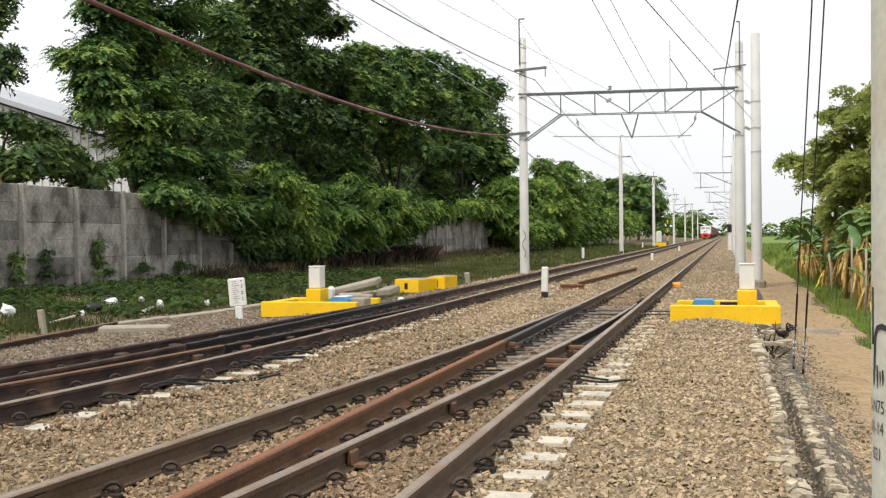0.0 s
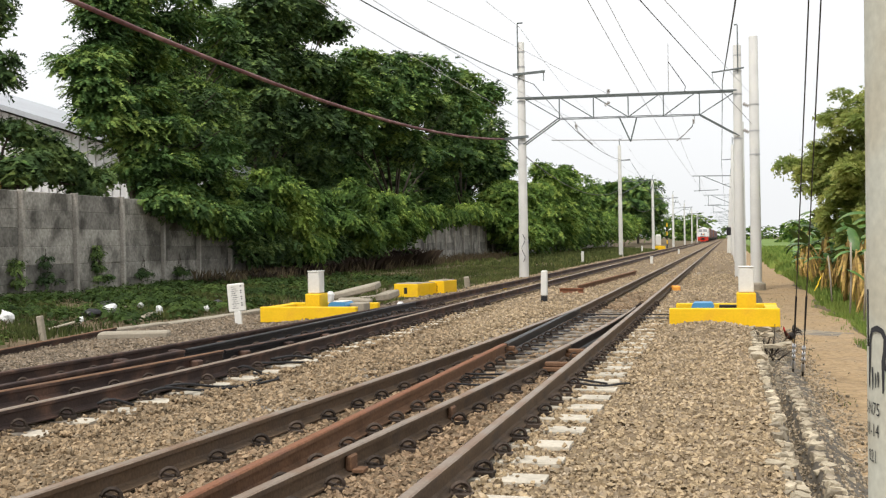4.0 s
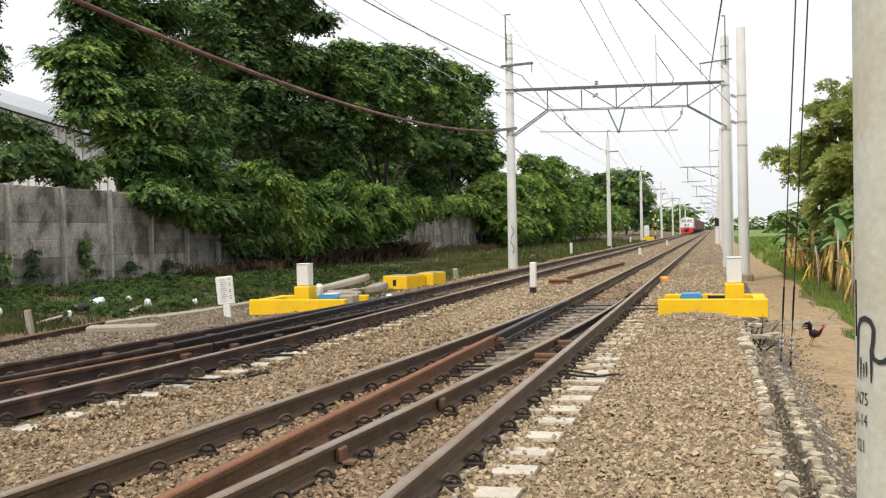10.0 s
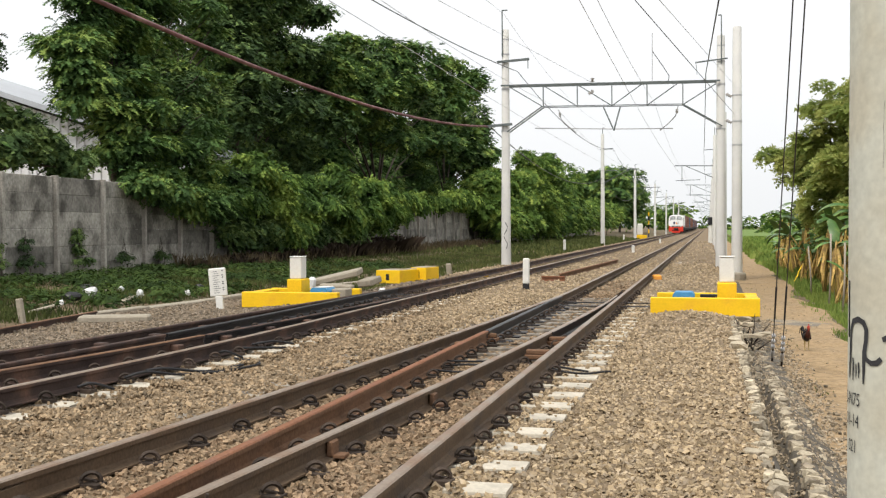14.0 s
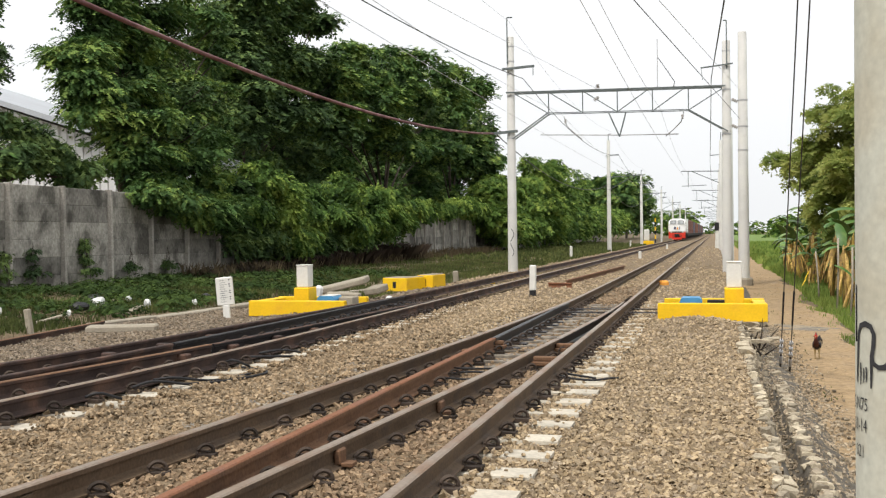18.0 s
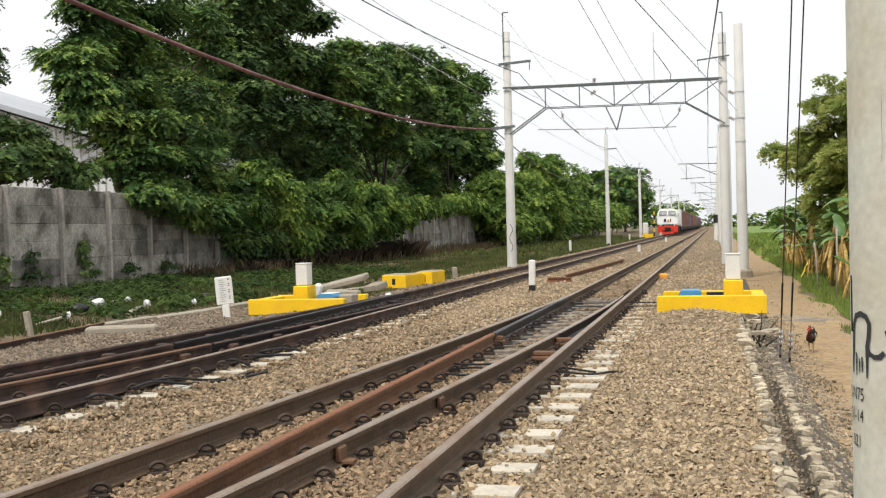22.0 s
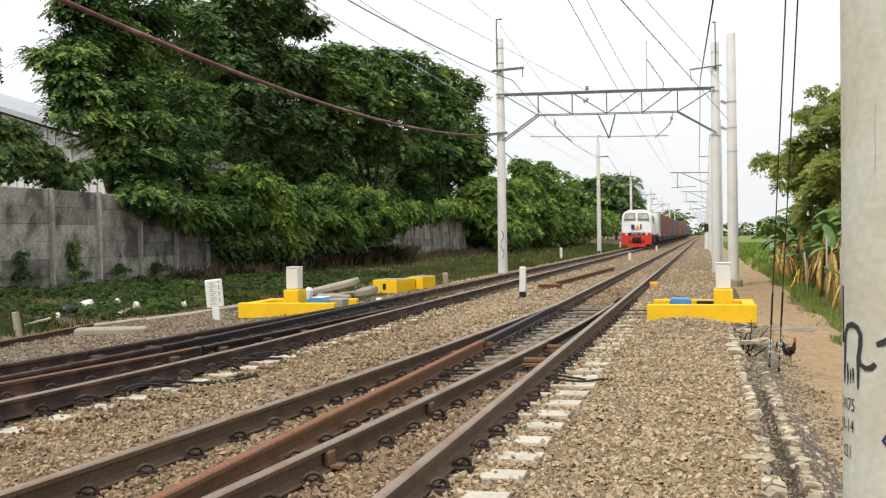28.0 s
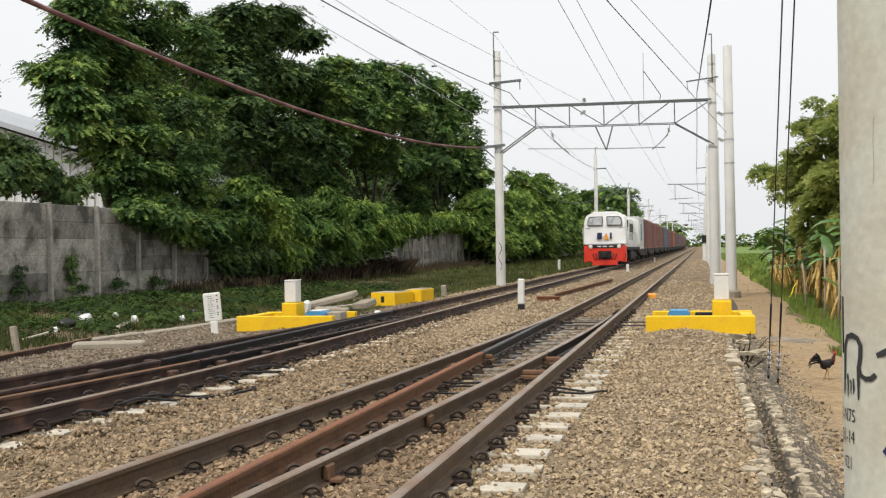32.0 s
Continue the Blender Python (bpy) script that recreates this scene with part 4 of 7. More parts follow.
for a, b, w, nm in ((tl, tr, 0.062, "top_chord"), (bl, br, 0.032, "bottom_chord"), (bl, Vector((-7.85, 0, 5.14)), 0.05, "knee_brace"), (br, Vector((0.5, 0, 5.14)), 0.045, "knee_brace")):
    for dy in (-0.22, 0.22):
        part(nm, bar(bmesh.new(), a + Vector((0, dy, 0)), b + Vector((0, dy, 0)), w * 0.75, w), M["steel"], gantry)
tp = [tl.lerp(tr, (-8.1 - x) / (-8.1 - 0.42)) for x in (-6.42, -5.06, -3.70, -2.34, -0.97)]
bt = [bl.lerp(br, i / 4) for i in range(5)]
for a, b in zip(tp, bt):
    part("post", bar(bmesh.new(), a, b, 0.04), M["steel"], gantry)
for a, b in ((tl.lerp(tr, 0.03), bt[0]), (tp[0], bt[1]), (tp[1], bt[2]), (tp[3].lerp(tp[2], 0.1), bt[2]), (tp[4].lerp(tp[3], 0.1), bt[3]), (tr, bt[4])):
    part("diagonal", bar(bmesh.new(), a, b, 0.036), M["steel"], gantry)
for dx in (-0.42, 0.42):
    part("drop_bracket", bar(bmesh.new(), (-3.70 + dx * 0.8, 0, 6.05), (-3.62, 0, 5.10), 0.05), M["steel"], gantry)
part("cross_tie", tube("cross_tie", [(-6.75, 0, 5.28), (-3.62, 0, 5.16), (-1.35, 0, 5.12)], 0.022, M["grey_wire"], 5), None, gantry)
for x, s in ((-5.2, -1), (-1.75, 1)):
    part("registration_arm", tube("registration_arm", [(x + s * 0.6, 0, 5.98), (x + s * 0.5, 0, 5.6), (x + s * 0.2, 0, 5.3), (x - s * 0.1, 0, 5.05)], 0.022, M["grey_wire"], 5), None, gantry)
    part("insulator", lathe([(0.03, 0), (0.06, 0.02), (0.03, 0.05), (0.06, 0.08), (0.03, 0.11), (0.06, 0.14), (0.03, 0.17)], 8), M["ceramic"], gantry).matrix_basis = pose(x + s * 0.55, 0, 5.7)
bm = bmesh.new()
bar(bm, (-2.15, 0.3, 7.0), (-2.15, 0.3, 8.9), 0.028)
part("riser", bm, M["grey_wire"], gantry, "thin steel riser")
part("riser_cable", tube("riser_cable", [(-2.15, 0.3, 8.2), (-1.75, 0.3, 7.6), (-1.5, 0.3, 7.2), (-1.55, 0.3, 6.9)], 0.015, M["wire"], 5), None, gantry)
part("insulator", lathe([(0.03, 0), (0.09, 0.02), (0.03, 0.05), (0.09, 0.08), (0.03, 0.11), (0.09, 0.14), (0.03, 0.17)], 8), M["ceramic"], gantry).matrix_basis = pose(-4.45, -0.1, 7.02)
part("insulator", lathe([(0.03, 0), (0.08, 0.02), (0.03, 0.06), (0.08, 0.10), (0.03, 0.14), (0.08, 0.18), (0.03, 0.24)], 8), M["ceramic"], gantry).matrix_basis = pose(-4.6, -0.1, 6.55, 0, 55)

plain = mast("concrete_pole", 1.05, GY, -0.78, 8.93, 0.21, 0.165, "tall plain light-grey concrete pole beside the path", "poles beside the path")
bands(plain, [(7.1, 0.185), (6.1, 0.19), (5.2, 0.195)])
for z in (7.05, 6.05):
    part("insulator", lathe([(0.03, 0), (0.08, 0.02), (0.03, 0.06), (0.08, 0.10), (0.03, 0.14), (0.08, 0.18), (0.03, 0.24)], 8), M["ceramic"], plain).matrix_basis = pose(-0.2, 0, z, 0, -60)
pile = lathe([(0.34, -0.2), (0.34, 0.25), (0.28, 0.32)], 10)
part("footing", pile, M["slab"], plain, "broken concrete footing")

for i, (x, y, top) in enumerate(((-8.9, 92, 9.3), (-9.0, 135, 8.6), (-8.7, 180, 8.4), (-8.7, 228, 8.4), (-8.7, 276, 8.4), (-8.7, 325, 8.4))):
    ob = mast("catenary_mast", x, y, -0.35, top, 0.19, 0.14, "white-grey concrete mast with cantilever arm over the far track")
    bm = bmesh.new()
    bar(bm, (0, 0, 6.5), (3.1, 0, 6.6), 0.07)
    bar(bm, (0, 0, 5.4), (2.2, 0, 6.55), 0.06)
    bar(bm, (2.9, 0, 6.6), (2.6, 0, 5.5), 0.05)
    part("cantilever", bm, M["steel"], ob, "grey steel cantilever")
    bm = bmesh.new()
    bar(bm, (0, 0, top), (0, 0, top + 0.9), 0.06)
    bar(bm, (0, 0, top + 0.9), (0.2, 0, top + 0.9), 0.05)
    part("wire_bracket", bm, M["steel"], ob)
    part("cross_arm", bar(bmesh.new(), (-0.2, 0, top - 0.95), (0.9, 0, top - 0.9), 0.08), M["steel"], ob)
    bands(ob, [(6.5, 0.16), (5.4, 0.165), (top - 1, 0.155)])
for i, y in enumerate((92, 135, 180, 228, 276, 325, 375, 425)):
    ob = mast("catenary_mast", 0.50, y, -0.55, 9.0, 0.19, 0.14, "white-grey concrete mast with cantilever arm over the near track")
    bm = bmesh.new()
    bar(bm, (0, 0, 6.95), (-3.3, 0, 7.02), 0.07)
    bar(bm, (0, 0, 5.9), (-2.4, 0, 6.98), 0.06)
    bar(bm, (-2.7, 0, 7.0), (-2.7, 0, 5.65), 0.05)
    bar(bm, (-3.2, 0, 5.75), (-1.2, 0, 5.8), 0.05)
    part("cantilever", bm, M["steel"], ob, "grey steel cantilever")
    bm = bmesh.new()
    bar(bm, (0, 0, 9.4), (0, 0, 10.2), 0.06)
    part("wire_bracket", bm, M["steel"], ob)
    part("cross_arm", bar(bmesh.new(), (-0.9, 0, 8.3), (0.2, 0, 8.35), 0.06), M["steel"], ob)
for y in (70.0, 113.0, 158.0):
    mast("concrete_pole", 0.95, y, -0.7, 8.6, 0.2, 0.16, "plain light-grey concrete pole beside the path", "poles beside the path")

# ---- wires ----
def wire(name, pts, r, material, label, category="wire", group="overhead wires"):
    return tagged(new(name, tube(name, pts, r, material, 5)), label, category, group)


ys_sup = [-8, GY, 92, 135, 180, 228, 276, 325, 420]
for xc, nm in ((-2.05, "near"), (-6.0, "far")):
    pts, mes = [], []
    for a, b in zip(ys_sup, ys_sup[1:]):
        n = 8 if b < 200 else 4
        for i in range(n):
            u = i / n
            y = a + (b - a) * u
            pts.append((xc + 0.12 * math.cos(math.pi * (ys_sup.index(a) + u)), y, 5.02))
            mes.append((xc, y, 6.15 - 2.2 * u * (1 - u) * min(1, (b - a) / 50)))
    wire("contact_wire", pts, 0.006, M["grey_wire"], "thin contact wire above the " + nm + " track")
    wire("catenary_wire", mes, 0.006, M["grey_wire"], "sagging catenary wire above the " + nm + " track")


def run(name, supports, drops, r, material, label):
    pts = []
    for (a, b), d in zip(zip(supports, supports[1:]), drops):
        pts += sag(a, b, d, 14)[:-1]
    pts.append(Vector(supports[-1]))
    return wire(name, pts, r, material, label)


run("feeder_wire", [(-9.1, -6, 7.0), (-8.14, 24, 6.96), (-7.45, GY, 7.57), (-8.0, 92, 8.0), (-8.1, 135, 7.4), (-7.8, 180, 7.2), (-7.8, 325, 7.2)], [0.1, 0.12, 0.9, 0.8, 0.8, 1.5], 0.015, M["wire"], "dark feeder wire on the masts by the far track")
run("feeder_wire", [(-8.0, -6, 9.9), (-8.0, GY, 9.9), (-8.7, 92, 10.1), (-8.8, 135, 9.4), (-8.5, 325, 9.0)], [0.6, 0.8, 0.7, 1.2], 0.006, M["grey_wire"], "thin grey wire on the mast tops")
run("feeder_wire", [(0.54, -6, 3.9), (0.19, 20, 5.53), (-0.11, GY, 7.2), (-0.4, 92, 7.7), (-0.4, 135, 7.7), (-0.4, 325, 7.7)], [0.0, 0.0, 0.8, 0.7, 1.0], 0.017, M["wire"], "dark feeder wire on the masts by the near track")
run("feeder_wire", [(-9.0, -6, 6.18), (-6.22, 24, 6.68), (-4.5, GY, 7.02)], [0.0, 0.0], 0.006, M["grey_wire"], "thin wire crossing to the lattice beam")
run("anchor_wire", [(-3.5, -6, 4.79), (0.95, GY, 5.61)], [0.0], 0.009, M["wire"], "dark wire anchored to the plain concrete pole")
run("anchor_wire", [(-2.7, -6, 3.64), (0.95, GY, 6.72)], [0.0], 0.006, M["grey_wire"], "thin wire anchored to the plain concrete pole")
run("feeder_cable", [(-9.3, 8, 5.30), (-8.65, GY, 5.40)], [0.75], 0.042, M["red_cable"], "thick dull-red sagging feeder cable")
run("feeder_cable", [(-8.6, GY, 5.40), (-8.95, 92, 5.5), (-9.0, 135, 5.2), (-8.7, 180, 5.0)], [1.2, 1.2, 1.1], 0.022, M["wire"], "sagging dark cable between the concrete masts")

# ---- near pole with stencil and spray paint ----
PX, PY, PR = 0.585, 3.2, 0.20
pole = empty("utility_pole", pose(PX, PY, -0.6), "large grey concrete pole with black spray marks and stencilled numbers", "pole")
part("shaft", lathe([(PR + 0.012, -0.3), (PR + 0.008, 0.3), (PR, 2.4), (PR - 0.01, 4.5), (PR - 0.035, 9.0)], 48), M["pole_near"], pole, "", True)


def on_pole(u, z, lift=0.0025):
    """A point on the pole: u metres round from the side that faces the camera, z above its base."""
    r = float(np.interp(z, [0.3, 2.4, 4.5], [PR + 0.008, PR, PR - 0.01])) + lift
    a = math.atan2(-PY, -PX) + u / PR
    return Vector((r * math.cos(a), r * math.sin(a), z))


def stroke(name, uz, w, material):
    vs, fs = [], []
    for i, (u, z) in enumerate(uz):
        u0, z0 = uz[max(i - 1, 0)]
        u1, z1 = uz[min(i + 1, len(uz) - 1)]
        d = Vector((u1 - u0, z1 - z0)).normalized()
        ww = (w[i] if isinstance(w, (list, tuple)) else w) / 2
        vs += [tuple(on_pole(u - d.y * ww, z + d.x * ww)), tuple(on_pole(u + d.y * ww, z - d.x * ww))]
    for i in range(len(uz) - 1):
        fs.append((2 * i, 2 * i + 2, 2 * i + 3, 2 * i + 1))
    me = bpy.data.meshes.new(name)
    me.from_pydata(vs, [], fs)
    me.materials.append(material)
    return me


def stencil(text, u, z, size):
    """Built-in lettering wrapped round the pole."""
    cu = bpy.data.curves.new("stencil", "FONT")
    cu.body, cu.size, cu.resolution_u = text, size, 2
    tmp = bpy.data.objects.new("stencil", cu)
    me = bpy.data.meshes.new_from_object(tmp)
    bpy.data.objects.remove(tmp)
    for v in me.vertices:
        v.co = on_pole(u + v.co.x * 0.72, z + v.co.y, 0.002)
    me.materials.clear()
    me.materials.append(M["ink"])
    return me
part("spray_mark", stroke("spray_mark", [(-0.243, 1.53), (-0.240, 1.58), (-0.236, 1.625), (-0.222, 1.648), (-0.195, 1.655), (-0.172, 1.648), (-0.160, 1.628), (-0.162, 1.595), (-0.168, 1.568), (-0.162, 1.548), (-0.143, 1.539), (-0.125, 1.541), (-0.111, 1.554)], [0.011, 0.013, 0.013, 0.015, 0.017, 0.016, 0.015, 0.015, 0.015, 0.014, 0.014, 0.016, 0.014], M["ink"]), None, pole, "black spray-paint squiggle")
for u, z0, z1, w in ((-0.246, 1.53, 1.485, 0.010), (-0.222, 1.545, 1.482, 0.008), (-0.205, 1.53, 1.49, 0.006), (-0.192, 1.535, 1.492, 0.007), (-0.171, 1.57, 1.478, 0.011)):
    part("spray_drip", stroke("spray_drip", [(u, z0), (u + 0.001, (z0 + z1) / 2), (u, z1)], [w, w, w * 0.5], M["ink"]), None, pole)
part("spray_mark", stroke("spray_mark", [(-0.108, 1.606), (-0.092, 1.612), (-0.06, 1.630), (-0.02, 1.64)], [0.013, 0.017, 0.018, 0.016], M["ink"]), None, pole, "black spray-paint dash")
part("spray_mark", stroke("spray_mark", [(-0.05, 1.385), (-0.075, 1.372), (-0.091, 1.348), (-0.080, 1.335), (-0.05, 1.328)], 0.009, M["logo_blue"]), None, pole, "dark blue spray-paint curl")
for text, u, z, s in (("S-N75", -0.281, 1.412, 0.052), ("01-14", -0.277, 1.352, 0.052), ("021", -0.255, 1.280, 0.050)):
    part("stencilled_number", stencil(text, u, z, s), None, pole, "black stencilled marking")
part("hairline_crack", stroke("hairline_crack", [(-0.105, 2.25), (-0.108, 2.18), (-0.106, 2.12), (-0.109, 2.07)], 0.0007, M["ink"]), None, pole)
part("conduit", tube("conduit", [on_pole(-0.255, z, 0.002) for z in (1.60, 1.66, 1.72, 1.76)], 0.0022, M["black"], 6), None, pole, "thin dark cable down the pole")

# guy wires from the pole's head to the ground
for x, y, x1 in ((0.92, 16.6, 0.55), (1.03, 16.2, 0.62)):
    w = empty("guy_wire", pose(x, y, -0.75), "taut dark guy wire with turnbuckle anchored beside the path", "guy wire", "guy wires of the pole")
    a, b = Vector((0, 0, -0.05)), Vector((x1 - x, PY - y, 7.9 + 0.75))
    d = (b - a).normalized()
    part("strand", tube("strand", [a + d * 0.55, b], 0.007, M["wire"], 6), None, w)
    part("grip", tube("grip", [a + d * 1.5, a + d * 2.4], 0.013, M["black"], 6), None, w)
    part("rod", tube("rod", [a, a + d * 0.6], 0.016, M["clip"], 6), None, w)
    for k in (0.62, 0.78, 0.95):
        part("clamp", tube("clamp", [a + d * k, a + d * (k + 0.07)], 0.028, M["grey_wire"], 6), None, w)
    part("turnbuckle", tube("turnbuckle", [a + d * 0.28, a + d * 0.32, a + d * 0.5, a + d * 0.54], [0.012, 0.026, 0.026, 0.012], M["grey_wire"], 6), None, w)

# ---- point machines on yellow bearers ----
def point_machine(m, length, label, blue_at, ped, end):
    """Yellow trough along x from 0, front at y = 0, base z = 0, with upright white box and blue motor cover."""
    ob = empty("point_machine", m, label, "point machine", "point machines")
    L_ = length
    part("front_beam", boxed(0, L_, 0, 0.14, -0.05, 0.26, 0.012), M["yellow"], ob)
    part("rear_beam", boxed(0.05, L_, 1.35, 1.49, -0.05, 0.26, 0.012), M["yellow"], ob)
    part("end_plate", boxed(end, end + 0.215, 0.145, 1.345, -0.05, 0.245, 0.01), M["yellow"], ob)
    part("floor_plate", boxed(0.25, L_ - 0.25, 0.145, 1.345, -0.04, 0.06, 0.0), M["black"], ob)
    part("pedestal", boxed(ped - 0.16, ped + 0.16, 0.35, 0.80, 0.065, 0.50, 0.018), M["yellow"], ob)
    wb = part("relay_box", boxed(ped - 0.125, ped + 0.125, 0.42, 0.70, 0.505, 0.93, 0.015), M["white"], ob, "white-painted upright box")
    part("cap", boxed(ped - 0.131, ped + 0.131, 0.41, 0.71, 0.932, 0.955, 0.01), M["white"], wb)
    bm = bmesh.new()
    bw = 0.19
    prism(bm, [(blue_at - bw, 0.1), (blue_at - bw, 0.25), (blue_at - bw + 0.02, 0.295), (blue_at - bw + 0.05, 0.318), (blue_at + bw - 0.05, 0.318), (blue_at + bw - 0.02, 0.295), (blue_at + bw, 0.25), (blue_at + bw, 0.1)], 0.55, 1.05)
    part("motor_cover", bm, M["blue"], ob, "blue motor cover")
    if blue_at > ped:
        part("junction_box", boxed(blue_at + 0.20, blue_at + 0.50, 0.75, 1.15, 0.06, 0.29, 0.02), M["slab"], ob, "grey junction box")
        part("cover_strap", boxed(blue_at - 0.10, blue_at + 0.15, 0.60, 1.04, 0.319, 0.333, 0.006), M["white"], ob)
    if blue_at < ped:
        part("lock_bar", boxed(blue_at + 0.28, blue_at + 0.75, 0.6, 0.75, 0.20, 0.28, 0.01), M["black"], ob)
    return ob


point_machine(pose(-0.97, 18.3, -0.155), 1.80, "yellow point machine trough with white box and blue motor", 0.54, 1.27, 1.58)
left_m = point_machine(pose(-9.0, 19.3, -0.20), 2.02, "yellow point machine trough with white box and blue motor", 1.42, 0.98, 0.0)

# ---- markers, boxes and slabs along the far track ----
def kilometre_sign(m):
    ob = empty("marker_sign", m, "white concrete marker board with small dark print", "marker")
    part("board", boxed(-0.17, 0.17, -0.03, 0.03, 0.28, 0.84, 0.02), M["white"], ob)
    part("foot_post", boxed(-0.07, 0.07, -0.035, 0.035, -0.25, 0.285, 0.01), M["white"], ob)
    for i in range(11):
        z = 0.77 - i * 0.042
        part("print_bar", boxed(-0.09 + 0.012 * (i % 2), 0.0 + 0.025 * (i % 3), -0.034, -0.031, z, z + 0.007), M["ink"], ob, "illegible dark print")
        if i % 3 != 1:
            part("print_bar", boxed(0.09, 0.12, -0.034, -0.031, z, z + 0.02), M["ink"], ob, "illegible dark print")
    return ob


kilometre_sign(pose(-9.36, 19.1, -0.30, -2, -5, 14))
mk = empty("track_marker", pose(-4.29, 25.2, -0.22, 0, 1, 0), "white fouling-point post with a black foot", "marker")
part("post_top", boxed(-0.075, 0.075, -0.075, 0.075, 0.17, 0.78, 0.02), M["white"], mk)
part("post_foot", boxed(-0.0735, 0.0735, -0.0735, 0.0735, -0.2, 0.172, 0.012), M["black"], mk)
for x, y, h in ((-4.25, 62.0, 0.5), (-4.2, 96, 0.5), (-9.3, 70.0, 0.75), (-9.1, 118, 0.7)):
    o = tagged(new("track_marker", mesh_of(boxed(-0.08, 0.08, -0.08, 0.08, -0.2, h, 0.02), "track_marker", M["white"])), "small white marker post beside the rails", "marker", "white markers")
    o.matrix_basis = pose(x, y, -0.28)
ob = tagged(new("short_post", mesh_of(boxed(-0.09, 0.09, -0.07, 0.07, -0.2, 0.42, 0.03), "short_post", M["slab"])), "small weathered concrete stub post", "post")
ob.matrix_basis = pose(-8.35, 34.0, -0.3, 4, -5, 10)
ob = tagged(new("short_post", mesh_of(boxed(-0.05, 0.05, -0.05, 0.05, -0.2, 0.42, 0.015), "short_post", M["slab"])), "small leaning concrete stub in the weeds", "post")
ob.matrix_basis = pose(-11.6, 16.0, -0.3, 0, -9, 0)


def trough(m, size, label):
    ob = empty("concrete_box", m, label, "box", "yellow boxes")
    a, b, c = size
    part("front_panel", boxed(0, a, 0, 0.06, 0, c, 0.012), M["yellow"], ob)
    part("rear_panel", boxed(0, a, b - 0.06, b, 0, c, 0.012), M["yellow"], ob)
    for x in (0.002, a - 0.064):
        part("side_panel", boxed(x, x + 0.062, 0.062, b - 0.062, 0, c - 0.003, 0.01), M["yellow"], ob)
    part("lid", boxed(0.06, a - 0.06, 0.02, b - 0.03, c - 0.03, c + 0.02, 0.012), M["slab"], ob, "grey concrete lid")
    part("notch", boxed(a * 0.42, a * 0.56, -0.004, 0.02, c * 0.25, c * 0.72, 0.004), M["black"], ob, "dark opening")
    return ob


trough(pose(-9.28, 28.9, -0.28, 0, 0, -12), (0.78, 0.8, 0.38), "yellow concrete cable box with a grey lid")
trough(pose(-8.72, 29.5, -0.28, 0, 0, -14), (0.36, 0.8, 0.38), "yellow concrete cable box with a grey lid")
trough(pose(-8.52, 29.9, -0.28, 0, 0, -10), (0.50, 0.9, 0.42), "yellow concrete cable box with a grey lid")
for m, a, b, c, lab in ((pose(-9.05, 24.6, 0.0, 6, -13, 4), 1.55, 0.6, 0.15, "tilted grey concrete slab"), (pose(-8.7, 24.0, -0.22, 0, 3, 12), 0.8, 0.5, 0.18, "broken grey concrete slab"), (pose(-8.05, 24.6, -0.08, 10, -6, -18), 0.42, 0.5, 0.17, "broken grey concrete slab"), (pose(-10.1, 16.5, -0.32, 0, 0, 22), 1.2, 0.42, 0.13, "long concrete slab lying in the gravel")):
    o = tagged(new("concrete_slab", mesh_of(boxed(-a / 2, a / 2, -b / 2, b / 2, 0, c, 0.03), "concrete_slab", M["slab"])), lab, "slab", "loose slabs")
    o.matrix_basis = m
o = tagged(new("white_stone", mesh_of(boxed(-0.1, 0.1, -0.09, 0.09, -0.2, 0.16, 0.06), "white_stone", M["litter"])), "rounded white-painted stone behind the yellow trough", "stone")
o.matrix_basis = pose(-9.3, 23.9, -0.02, 5, 8, 20)
kerb = empty("cable_trough", pose(0, 0, 0), "line of weathered concrete trough covers along the verge", "trough", kind="structure")
KM = mesh_of(boxed(-0.13, 0.13, -0.49, 0.49, 0, 0.085, 0.02), "trough_cover", M["slab"])
for i in range(16):
    part("trough_cover", KM, None, kerb).matrix_basis = pose(-11.3 + 0.10 * i + random.uniform(-0.02, 0.02), 17.9 + i * 0.99, -0.34 + random.uniform(-0.02, 0.02), 0, random.uniform(-2, 2), -4 + random.uniform(-1.5, 1.5))
tagged(new("old_rail", rail_mesh("old_rail", lambda y: -11.05 + 0.135 * (17.4 - y), steps(4, 17.4, 1.5), M["rust_web"], M["old_rail"], -0.20)), "rusty red-brown rail half buried in the verge", "rail")
tagged(new("spare_rail", rail_mesh("spare_rail", lambda y: -4.22 + 0.04 * (y - 30), steps(30.5, 44, 2), M["rust"], M["rust_web"], -0.04)), "rusty spare rail lying between the tracks", "rail")
o = tagged(new("rail_offcut", rail_mesh("rail_offcut", lambda y: 0, [-0.35, 0.35], M["rust"], M["rust"])), "short rusty rail offcut on the ballast", "rail")
o.matrix_basis = pose(-4.2, 29.2, -0.05, 0, 0, 75)
for x, y, nm, mt, lab in ((-1.46, 31.0, "orange_block", "orange", "small orange-painted block beside the rail"), (-6.91, 29.93, "yellow_block", "yellow", "small yellow-painted block beside the rail"), (-6.77, 32.13, "yellow_block", "yellow", "small yellow-painted block beside the rail")):
    o = tagged(new(nm, mesh_of(boxed(-0.12, 0.12, -0.2, 0.2, -0.05, 0.12, 0.04), nm, M[mt])), lab, "block")
    o.matrix_basis = pose(x, y, -0.2, 0, 0, 12)
tagged(new("point_lock", mesh_of(boxed(-7.00, -6.86, 21.95, 22.12, -0.16, 0.0, 0.04), "point_lock", M["litter"])), "pale rounded lock casing on the far rail", "lock")

# far signal posts beside the line
sig = empty("signal_post", pose(0.15, 100, -0.35), "white trackside signal post with a small black head", "signal")
